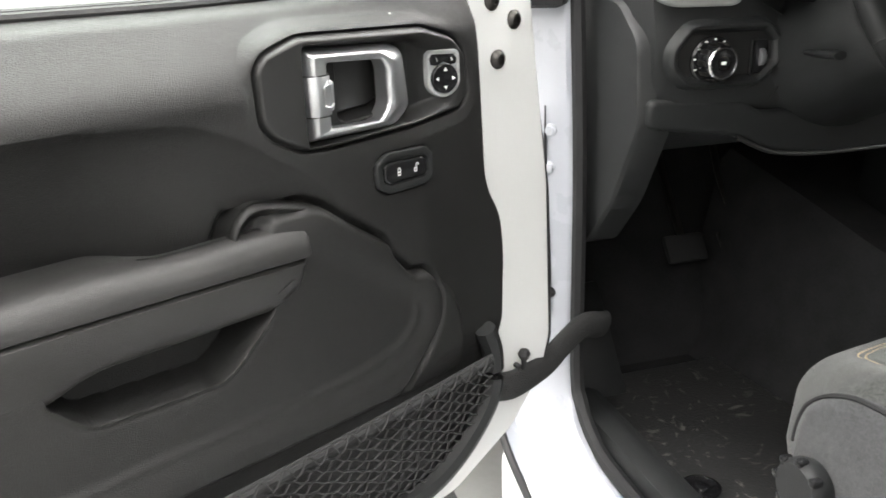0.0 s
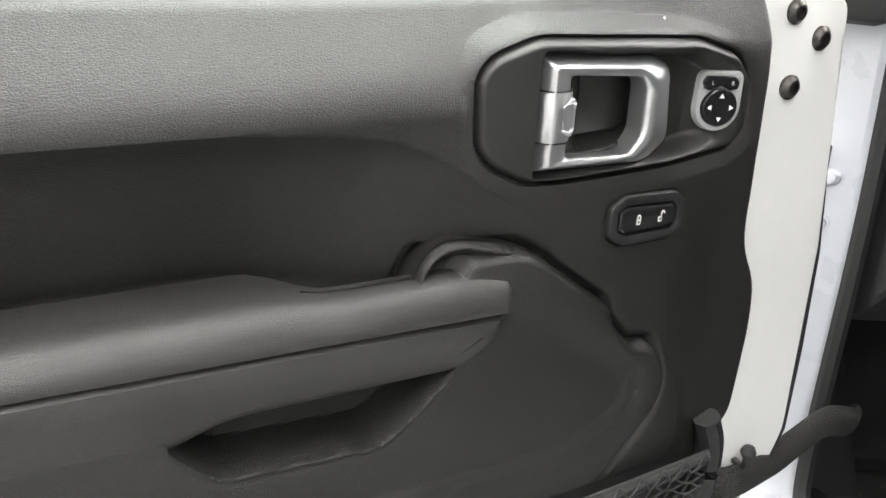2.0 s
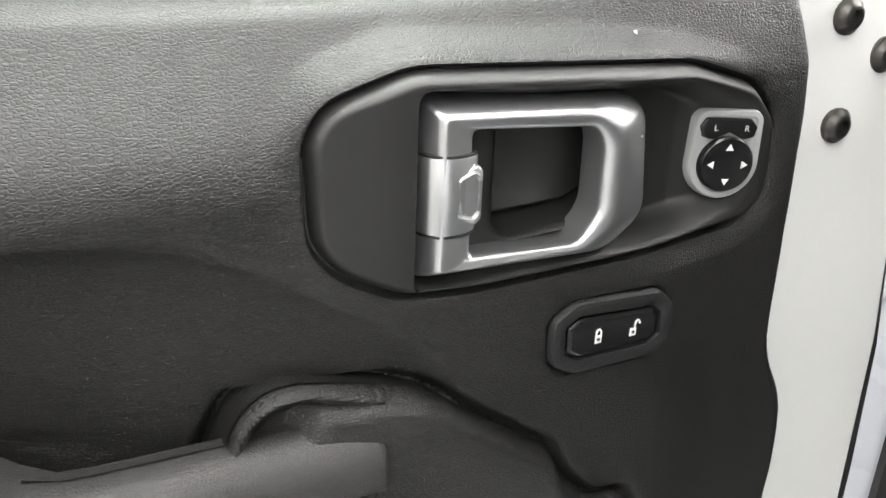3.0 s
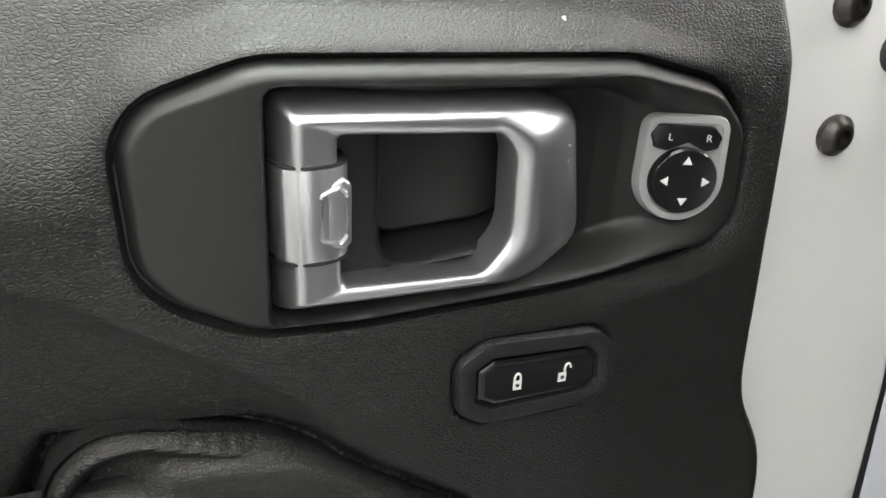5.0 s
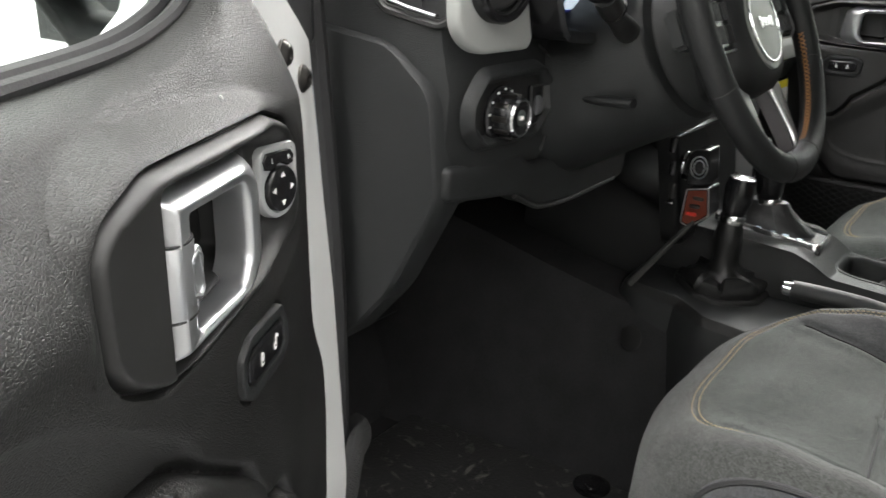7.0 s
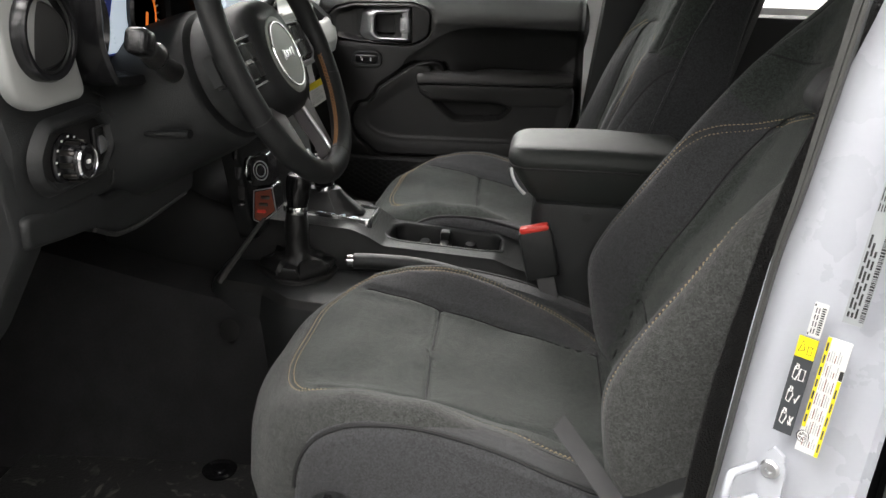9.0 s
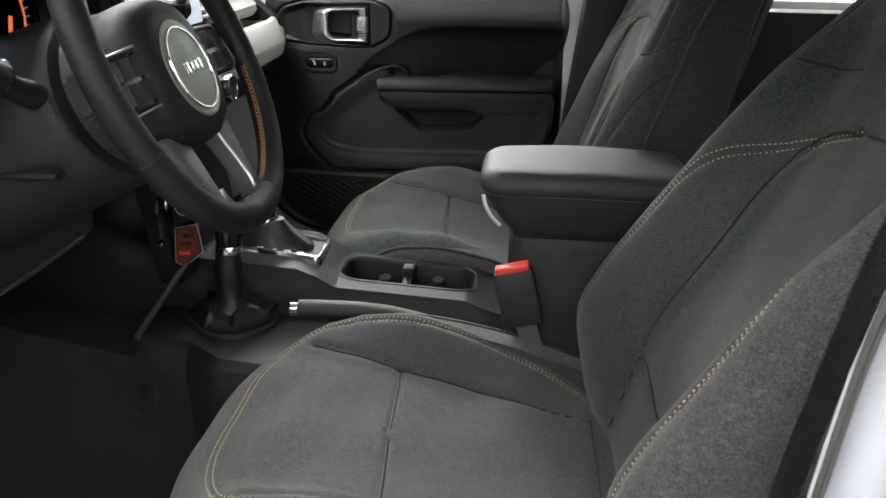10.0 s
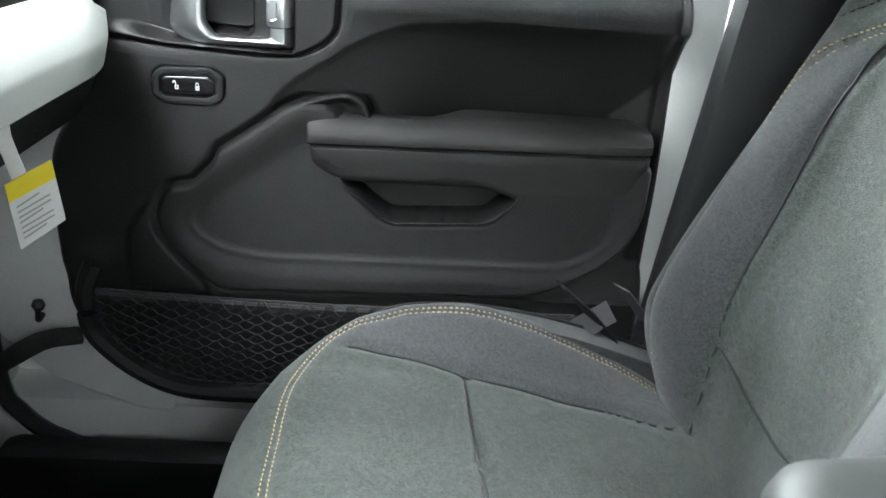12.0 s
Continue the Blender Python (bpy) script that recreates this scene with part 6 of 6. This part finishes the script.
def face_y(y0, tilt=0.0):
    return lambda u, v, d: Vector((u, y0 + tilt * (v - 1.27) - d, v))


kp = rpoly([(-0.678, 1.288), (-0.652, 1.317), (-0.540, 1.317), (-0.516, 1.296), (-0.519, 1.262), (-0.548, 1.238), (-0.655, 1.241), (-0.677, 1.262)], 0.010, 4)
fp = face_y(0.524)
lamp_panel = part("lamp_switch_panel", slab(kp, fp, [(-0.006, -0.004), (-0.003, 0.003), (0, 0.0075), (0.002, 0.0095), (0.005, 0.0095), (0.008, 0.007), (0.011, 0.003), (0.0125, -0.003)], None, (False, False)), PLASTIC, dash, "black light switch surround")
part("panel_face", slab(inset(kp, 0.0115), fp, [(0, -0.006), (0, -0.001)]), SATIN, dash)
KC = Vector((-0.617, 0.523, 1.271))
part("knob_dial", lathe([(0.0, 0.0), (0.0310, 0.0), (0.0310, 0.003), (0.0285, 0.005), (0.0, 0.005)], KC, (0, -1, 0), 36), GLOSSY, lamp_panel)
for k in range(6):
    q = radians(200 - 28 * k)
    part("dial_mark", box(KC + Vector((0.0275 * math.cos(q), -0.0052, 0.0275 * math.sin(q))), (0.0035, 0.0006, 0.0022), 0), SYMBOL, lamp_panel)
knob = part("lamp_knob", lathe([(0.0, 0.0), (0.0235, 0.004), (0.0225, 0.020), (0.0200, 0.026), (0.0175, 0.0275), (0.0, 0.0265)], KC, (0, -1, 0), 36), GLOSSY, dash, "round light switch knob")
for k in range(10):
    q = 2 * math.pi * k / 10
    part("knob_rib", box(KC + Vector((0.0228 * math.cos(q), -0.014, 0.0228 * math.sin(q))), (0.0030, 0.017, 0.0062), 0.0012, Euler((0, -q, 0)).to_matrix()), STEEL, knob)
part("knob_rim", lathe([(0.0205, 0.0250), (0.0212, 0.0262), (0.0195, 0.0283), (0.0178, 0.0283), (0.0172, 0.0270)], KC, (0, -1, 0), 36), CHROME, knob, "bright knob rim")
part("knob_sign", box(KC + Vector((0, -0.0278, 0)), (0.006, 0.0006, 0.004), 0), SYMBOL, knob)
part("dimmer_slot", box((-0.548, 0.522, 1.272), (0.026, 0.006, 0.046), 0.004), GLOSSY, lamp_panel)
part("dimmer", lathe([(0.0, -0.004), (0.012, -0.004), (0.0125, -0.003), (0.0125, 0.003), (0.012, 0.004), (0.0, 0.004)], (-0.545, 0.525, 1.272), (1, 0, 0), 24), SILVER, lamp_panel, "silver dimmer wheel")
part("dimmer_frame", tube([Vector((-0.548 + p.x, 0.5185, 1.272 + p.y)) for p in rpoly([(-0.013, -0.022), (0.013, -0.020), (0.013, 0.022), (-0.013, 0.023)], 0.004, 3)], 0.0012, 6, None, True, 1.0, (0, 1, 0)), SATIN, lamp_panel)
part("panel_joint", tube(catmull([Vector((-0.545, 0.5235, 1.338)), Vector((-0.512, 0.5235, 1.318)), Vector((-0.506, 0.5235, 1.29)), Vector((-0.508, 0.5245, 1.24)), Vector((-0.52, 0.526, 1.215))], 6), 0.0014, 5), INK, dash)
tr = rpoly([(-0.724, 1.362), (-0.69, 1.340), (-0.585, 1.338), (-0.60, 1.385), (-0.608, 1.47), (-0.728, 1.475)], 0.02, 5)
part("silver_trim", slab(tr, face_y(0.510), rounded(-0.008, 0.006, 0.006)), TRIM, dash, "matt silver dash trim")
vent = part("round_vent", lathe([(0.049, -0.02), (0.0495, 0.008), (0.047, 0.0125), (0.042, 0.012), (0.0385, 0.002), (0.0375, -0.018), (0.0, -0.020)], (-0.664, 0.502, 1.418), (0, -1, 0), 40), GLOSSY, dash, "round black air vent")
part("vent_disc", lathe([(0.0, -0.004), (0.034, -0.004), (0.0355, 0.0), (0.033, 0.003), (0.020, 0.0045), (0.0, 0.005)], (-0.666, 0.506, 1.416), (-0.45, -1, 0.12), 32), SATIN, vent, "closed tilted vent disc")
part("vent_ring", tube([Vector((-0.664 + 0.0395 * math.cos(q), 0.494, 1.418 + 0.0395 * math.sin(q))) for q in (2 * math.pi * k / 36 for k in range(36))], 0.0014, 6, None, True, 1.0, (0, 1, 0)), SATIN, vent)
bin_ = rpoly([(-0.598, 1.47), (-0.602, 1.395), (-0.575, 1.347), (-0.46, 1.335), (-0.30, 1.345), (-0.27, 1.39), (-0.27, 1.47)], 0.02, 5)
cluster = part("gauge_hood", slab(bin_, face_y(0.505), [(0, -0.03), (0, 0.03), (0.004, 0.034), (0.012, 0.030), (0.016, 0.0), (0.016, -0.022)]), GLOSSY, dash, "glossy black instrument cluster hood")
part("cluster_display", box((-0.467, 0.5265, 1.415), (0.066, 0.004, 0.092), 0.002), SCREEN_BLUE, cluster, "dark blue cluster display")


def dial_face(u, v, d):
    return Vector((u, 0.5242 - d, v))


part("cluster_screen", slab(rpoly([(-0.498, 1.373), (-0.441, 1.371), (-0.436, 1.455), (-0.462, 1.455), (-0.478, 1.420), (-0.488, 1.395)], 0.002, 2), dial_face, [(0, 0), (0, 0.0008)]), SCREEN_WHITE, cluster, "lit pale part of the cluster display", False)
for k in range(9):
    f = k / 8
    part("scale_mark", box((-0.493 + 0.019 * f, 0.523, 1.434 - 0.050 * f), (0.007 if k % 4 == 0 else 0.004, 0.001, 0.0016), 0), SYMBOL, cluster)
part("needle", box((-0.523, 0.523, 1.412), (0.0014, 0.001, 0.032), 0, Euler((0, 0.05, 0)).to_matrix()), SYMBOL, cluster)
part("dial_rim", lathe([(0.056, -0.003), (0.058, 0.006), (0.055, 0.010), (0.050, 0.004), (0.050, -0.003)], (-0.383, 0.524, 1.412), (0, -1, 0), 40), GLOSSY, cluster, "round rev counter rim")
part("dial_rim", lathe([(0.056, -0.003), (0.058, 0.006), (0.055, 0.010), (0.050, 0.004), (0.050, -0.003)], (-0.556, 0.524, 1.412), (0, -1, 0), 40), GLOSSY, cluster, "round speed dial rim")
for k in range(9):
    q = radians(52 - 13 * k)
    part("scale_mark", box((-0.388 + 0.034 * math.cos(q), 0.522, 1.410 + 0.040 * math.sin(q)), (0.008, 0.001, 0.0020), 0, Euler((0, -q, 0)).to_matrix()), SYMBOL, cluster)
part("red_arc", tube([(-0.388 + 0.029 * math.cos(q), 0.5225, 1.410 + 0.035 * math.sin(q)) for q in (radians(52 - 8 * k) for k in range(14))], 0.0011, 5), SCREEN_ORANGE, cluster)
part("pointer", box((-0.389, 0.521, 1.404), (0.006, 0.001, 0.020), 0.0004, Euler((0, 0.25, 0)).to_matrix()), SCREEN_ORANGE, cluster)
# knee panel and the trim at the dash's end
kn = rpoly([(-0.70, 1.226), (-0.555, 1.216), (-0.53, 1.198), (-0.40, 1.195), (-0.25, 1.20), (-0.25, 1.126), (-0.40, 1.126), (-0.500, 1.137), (-0.560, 1.166), (-0.62, 1.174), (-0.70, 1.188)], 0.014, 4)
part("knee_lip", tube(catmull([Vector(p) for p in ((-0.562, 0.532, 1.166), (-0.53, 0.532, 1.150), (-0.500, 0.534, 1.139), (-0.45, 0.535, 1.132), (-0.39, 0.537, 1.129), (-0.28, 0.539, 1.129))], 6), 0.0032, 8), SATIN, dash, "rolled lower lip of the knee panel")
part("knee_panel", slab(kn, face_y(0.533, -0.10), rounded(-0.03, 0.01, 0.008)), PLASTIC, dash)
for side in (-1, 1):
    en = rpoly([(0.545, 1.30), (0.60, 1.345), (0.72, 1.36), (0.72, 0.98), (0.675, 0.985), (0.60, 1.07), (0.535, 1.19)], 0.02, 5)
    if side > 0:
        en = rpoly([(0.545, 1.30), (0.60, 1.345), (0.72, 1.36), (0.80, 1.36), (0.80, 0.98), (0.745, 0.985), (0.705, 1.09), (0.655, 1.18), (0.58, 1.25)], 0.015, 5)
    part("end_cap", slab(en, lambda y, z, d, s=side: Vector((s * d, y, z)), [(0, 0.66), (0, 0.704), (0.004, 0.709), (0.012, 0.710)]), PLASTIC, dash)
# demister vent in the dash's end
dv = rpoly([(0.634, 1.398), (0.612, 1.374), (0.548, 1.360), (0.531, 1.370), (0.538, 1.400), (0.575, 1.437), (0.612, 1.437)], 0.010, 4)


def dash_end(y, z, d):
    return Vector((-0.700 + 0.30 * max(0, 0.582 - y) - d, y, z))


demister = part("demister_vent", slab(dv, dash_end, [(0, -0.006), (0, 0.005), (0.0015, 0.0065), (0.005, 0.0065), (0.007, 0.004), (0.0085, 0.004), (0.010, 0.0015)]), SATIN, dash, "black triangular side window demister vent")
part("vent_floor", slab(inset(dv, 0.0095), dash_end, [(0, -0.001), (0, 0.0022)]), GLOSSY, demister)
for k in range(3):
    y0, y1, z0 = 0.553 + 0.004 * k, 0.608 + 0.004 * k - 0.006 * (k == 2), 1.374 + 0.016 * k
    part("vent_slat", tube([dash_end(y0 + (y1 - y0) * f / 6, z0 + 0.014 * f / 6, 0.0045) for f in range(7)], 0.0016, 6), SILVER if k == 0 else SATIN, demister)
# centre stack
st = rpoly([(-0.122, 0.99), (0.155, 0.99), (0.165, 1.30), (-0.130, 1.30)], 0.02, 4)
stack = part("middle_console_panel", slab(st, face_y(0.545, 0.15), rounded(-0.012, 0.02, 0.010)), DECK_BLACK, dash, "black centre stack with switches")
part("touch_screen", box((0.01, 0.526, 1.418), (0.24, 0.012, 0.13), 0.004, Euler((radians(-8), 0, 0)).to_matrix()), SCREEN_WHITE, dash, "lit white touch screen")
part("screen_frame", box((0.01, 0.538, 1.418), (0.27, 0.016, 0.16), 0.008, Euler((radians(-8), 0, 0)).to_matrix()), GLOSSY, dash)
hz = rpoly([(0.440, 1.055), (0.446, 1.100), (0.482, 1.092), (0.486, 1.036), (0.470, 1.030)], 0.005, 3)


def stack_side(y, z, d):
    return Vector((-0.128 - d, y, z))


hazard = part("hazard_panel", slab(hz, stack_side, [(0, -0.04), (0, 0.003), (0.001, 0.004)]), GLOSSY, dash, "brown-red lit switch panel with a thin silver edge")
part("panel_face", slab(inset(hz, 0.004), stack_side, [(0, 0.003), (0, 0.0045)]), ORANGE, hazard)
part("panel_trim", tube([stack_side(p.x, p.y, 0.0042) for p in inset(hz, 0.0015)], 0.0011, 6, None, True, 1.0, (1, 0, 0)), SILVER, hazard)
for k in range(3):
    part("toggle", box((-0.1345, 0.468 - 0.004 * k, 1.054 + 0.013 * k), (0.006, 0.016, 0.006), 0.002), RED if k == 0 else STEEL, hazard)
up = rpoly([(0.448, 1.104), (0.454, 1.158), (0.480, 1.152), (0.484, 1.096)], 0.005, 3)
part("knob_panel", slab(up, stack_side, [(0, -0.04), (0, 0.003), (0.001, 0.004)]), GLOSSY, dash, "glossy black side of the switch panel")
for r in (0.017, 0.011):
    part("ring", tube([stack_side(0.466 + r * 0.75 * math.cos(q), 1.128 + r * math.sin(q), 0.0046) for q in (2 * math.pi * k / 24 for k in range(24))], 0.0010, 6, None, True, 1.0, (1, 0, 0)), SILVER, dash)
# passenger side shelf in matt silver: a rounded lip before a deep tray, a rolled panel above, and an air vent beside the screen
rings = []
for k in range(40):
    f = k / 39
    x = 0.10 + 0.570 * f
    e = 1 - 0.75 * max(0, (f - 0.93) / 0.07) ** 2
    back = 0.024 * max(0, (f - 0.8) / 0.2) ** 2
    tray = 1.304 - 0.042 * float(step(np.array(x), 0.325, 0.365)) * (1 - float(step(np.array(x), 0.635, 0.655)))
    rings.append([Vector((x, y + back, 1.290 + (z - 1.290) * e)) for y, z in ((0.60, 1.236), (0.560, 1.226), (0.524, 1.229), (0.513, 1.236), (0.507, 1.262), (0.508, 1.268), (0.526, 1.307), (0.530, 1.311), (0.536, 1.312), (0.541, 1.310), (0.545, min(1.304, tray + 0.010)), (0.60, tray), (0.638, tray))])
part("dash_shelf", loft(rings), TRIM, dash, "matt silver passenger grab shelf")
# Black sheet stands in for the shadow inside the silver tray.
part("tray_shade", box((0.495, 0.590, 1.2635), (0.27, 0.076, 0.004), 0.0015), PLASTIC, dash, "black sheet in place of the shadow in the shelf tray")
rings = []
for k in range(24):
    f = k / 23
    x = 0.308 + 0.347 * f
    back = 0.028 * max(0, (f - 0.75) / 0.25) ** 2
    rings.append([Vector((x, y + back, z)) for y, z in ((0.66, 1.318), (0.592, 1.314), (0.574, 1.318), (0.566, 1.328), (0.567, 1.340), (0.576, 1.348), (0.588, 1.351), (0.593, 1.357), (0.596, 1.405), (0.608, 1.436), (0.66, 1.452))])
part("upper_trim", loft(rings), TRIM, dash, "matt silver upper dash panel")
part("vent_hood", box((0.228, 0.622, 1.402), (0.16, 0.066, 0.100), 0.012), TRIM, dash, "matt silver panel above the air vent")
vent = part("air_vent", box((0.228, 0.600, 1.322), (0.150, 0.060, 0.062), 0.004), GLOSSY, dash, "dark air vent with silver louvres")
for z in (1.298, 1.319, 1.346):
    part("louvre", box((0.228, 0.566, z), (0.150, 0.026, 0.006), 0.0025, Euler((radians(-12), 0, 0)).to_matrix()), TRIM, vent)
for x in (0.152, 0.304):
    part("vent_cheek", box((x, 0.580, 1.322), (0.006, 0.036, 0.066), 0.002), TRIM, vent)
for sx in (-1, 1):
    part("stack_vent", lathe([(0.0, -0.012), (0.026, -0.012), (0.030, 0.0), (0.032, 0.010), (0.026, 0.013), (0.022, 0.004), (0.0, 0.002)], (0.125 + 0.06 * (sx + 1), 0.545, 1.235), (0, -1, 0.1), 24), GLOSSY if sx < 0 else CHROME, dash, "round vent")
for k in range(5):
    for r in range(3):
        part("stack_switch", box((-0.105 + 0.052 * k, 0.507 + 0.004 * r, 1.082 + 0.036 * r), (0.044, 0.012, 0.026), 0.004), GLOSSY if (k + r) % 3 else SATIN, stack)
for r in range(2):
    part("stack_trim", box((0.0, 0.506, 1.064 + 0.108 * r), (0.27, 0.012, 0.005), 0.002), CHROME, stack)
rotary = part("rotary_knob", lathe([(0.0, 0.0), (0.025, 0.0), (0.025, 0.010), (0.0225, 0.013), (0.0225, 0.034), (0.019, 0.037), (0.0, 0.0375)], (0.168, 0.520, 1.236), (0, -1, 0.1), 28), GLOSSY, stack, "black rotary knob with a chrome rim")
part("knob_rim", lathe([(0.0228, 0.028), (0.0240, 0.029), (0.0240, 0.036), (0.0215, 0.0385), (0.0180, 0.0385), (0.0180, 0.0376)], (0.168, 0.520, 1.236), (0, -1, 0.1), 28), CHROME, stack)
part("dial", lathe([(0.0, 0.0), (0.022, 0.0), (0.021, 0.018), (0.0, 0.019)], (-0.095, 0.510, 1.118), (0, -1, 0), 24), GLOSSY, stack)
part("dial_ring", tube([(-0.095 + 0.0225 * math.cos(q), 0.498, 1.118 + 0.0225 * math.sin(q)) for q in (2 * math.pi * k / 28 for k in range(28))], 0.0015, 6, None, True, 1.0, (0, 1, 0)), CHROME, stack)

# ---- floor mat, pedals, tag ----
mat_ob = thing("floor_mat", (-0.42, 0.55, 0.63), "black rubber floor mat with pale scuffs", "mat")
part("sheet", slab(rpoly([(-0.66, 0.36), (-0.275, 0.36), (-0.285, 0.86), (-0.66, 0.86)], 0.04, 5), level(0.626), rounded(0, 0.012, 0.005)), MAT, mat_ob)
rings = []
for x, z in ((-0.300, 0.636), (-0.272, 0.642), (-0.246, 0.672), (-0.222, 0.716), (-0.218, 0.716), (-0.240, 0.668), (-0.268, 0.634), (-0.300, 0.628)):
    rings.append([Vector((x - 0.02 * (y - 0.4), y, z)) for y in (0.37, 0.50, 0.65, 0.80, 0.88)])
part("raised_lip", loft(rings, None, (False, False), False), RUBBER, mat_ob, "smooth raised edge of the mat along the tunnel")
pedals = thing("pedals", (-0.35, 0.93, 0.75), "black brake and accelerator pedals", "pedal")
part("brake_pedal", box((-0.385, 0.90, 0.86), (0.085, 0.014, 0.055), 0.006, Euler((radians(-35), 0, 0)).to_matrix()), RUBBER, pedals)
part("accelerator", box((-0.255, 0.93, 0.82), (0.045, 0.012, 0.10), 0.006, Euler((radians(-35), 0, 0)).to_matrix()), RUBBER, pedals)
for x, z in ((-0.385, 0.87), (-0.255, 0.85)):
    part("pedal_arm", tube([(x, 0.91, z), (x, 1.0, z + 0.12), (x, 1.08, z + 0.28)], 0.008, 6), STEEL, pedals)
rest_ob = thing("footrest", (-0.59, 0.86, 0.68), "black ribbed plastic footrest beside the pedals", "footrest")
part("pad", box((-0.60, 0.86, 0.72), (0.085, 0.02, 0.22), 0.008, Euler((radians(-38), 0, 0)).to_matrix()), PLASTIC, rest_ob)
tag = thing("paper_tag", (0.425, 0.535, 1.10), "yellow and white hanging paper tag under the dash", "tag")
O = Vector((0.402, 0.531, 1.181))
ux, vx = Vector((0.012, -0.034, 0.014)), Vector((0.006, -0.004, -0.058))
nn = ux.cross(vx).normalized() * 0.0003
part("card", loft([[O + nn * k, O + ux + nn * k + Vector((0, 0, 0.006)), O + ux + vx + nn * k + Vector((0, 0, 0.010)), O + vx + nn * k] for k in (-1, 1)]), PAPER, tag, "", False)
part("yellow_band", loft([[O + nn * k, O + ux + nn * k + Vector((0, 0, 0.006)), O + ux + vx * 0.27 + nn * k + Vector((0, 0, 0.006)), O + vx * 0.27 + nn * k] for k in (-2.5, 2.5)]), YELLOW, tag, "", False)
for k in range(7):
    a = O + vx * (0.36 + 0.08 * k) + ux * 0.12
    b = a + ux * (0.7 if k % 3 else 0.5)
    part("print_line", loft([[a + nn * s, b + nn * s + Vector((0, 0, 0.005)), b + vx * 0.025 + nn * s + Vector((0, 0, 0.005)), a + vx * 0.025 + nn * s] for s in (-2.5, 2.5)]), GREY_STICKER, tag, "", False)
part("tag_strap", ribbon([(0.404, 0.530, 1.268), (0.404, 0.528, 1.22), (0.408, 0.520, 1.182)], 0.012, 0.0006, (0.3, -1, 0)), PAPER, tag)

# ---- check straps between door and body ----
strap = thing("check_strap", (-0.80, 0.60, 0.85), "black woven door check strap", "strap", "door straps")
pts = [open_door(0.735, 0.615, 0.868), open_door(0.722, 0.648, 0.866), Vector((-0.820, 0.570, 0.852)), Vector((-0.785, 0.590, 0.866)), Vector((-0.735, 0.625, 0.874)), Vector((-0.69, 0.655, 0.856)), Vector((-0.665, 0.69, 0.840))]
part("sleeve", tube(catmull(pts, 8), 0.021, 12, None, False, 0.55, (0.4, -0.8, 0)), STRAP, strap)
strap = thing("check_strap", (0.72, 0.66, 0.87), "black folded door check strap", "strap", "door straps")
part("sleeve", tube(catmull([Vector((0.715, 0.61, 0.868)), Vector((0.69, 0.645, 0.872)), Vector((0.66, 0.675, 0.862)), Vector((0.665, 0.70, 0.835))], 8), 0.017, 12, None, False, 0.6), STRAP, strap)

# ---- door mirror outside the driver's window ----
mirror = thing("door_mirror", open_door(0.84, 0.66, 1.33), "black door mirror outside the side window", "mirror")


def shell_ring(a, w, h, dz):
    return [open_door(a, 0.655 + w * math.copysign(abs(math.cos(q)) ** 0.6, math.cos(q)), 1.462 + dz + h * math.copysign(abs(math.sin(q)) ** 0.6, math.sin(q))) for q in (2 * math.pi * k / 28 for k in range(28))]


part("housing", loft([shell_ring(a, w, h, dz) for a, w, h, dz in ((0.87, 0.020, 0.05, 0.0), (0.88, 0.045, 0.075, 0.01), (0.93, 0.06, 0.085, 0.015), (1.03, 0.055, 0.080, 0.012), (1.07, 0.035, 0.060, 0.005), (1.08, 0.01, 0.02, 0.0))]), PLASTIC, mirror)
part("arm", tube([open_door(0.82, 0.68, 1.340), open_door(0.88, 0.69, 1.350), open_door(0.94, 0.69, 1.362), open_door(0.97, 0.685, 1.40)], [0.034, 0.036, 0.034, 0.028], 14, None, False, 0.6), PLASTIC, mirror)
part("mirror_glass", box(open_door(0.97, 0.592, 1.472), (0.15, 0.005, 0.125), 0.002, Euler((0, 0, -SWING)).to_matrix()), MIRROR, mirror)
for px, py in ((-0.325, 0.500), (-0.596, 0.494)):
    plug = thing("floor_plug", (px, py, 0.638), "black round mat fastener on the rubber mat", "plug", "mat fasteners")
    part("ring", lathe([(0.028, 0.0), (0.030, 0.004), (0.024, 0.006), (0.019, 0.003), (0.012, 0.003), (0.010, 0.006), (0.0, 0.0065)], (px, py, 0.640), (0, 0, 1), 24), GLOSSY, plug)
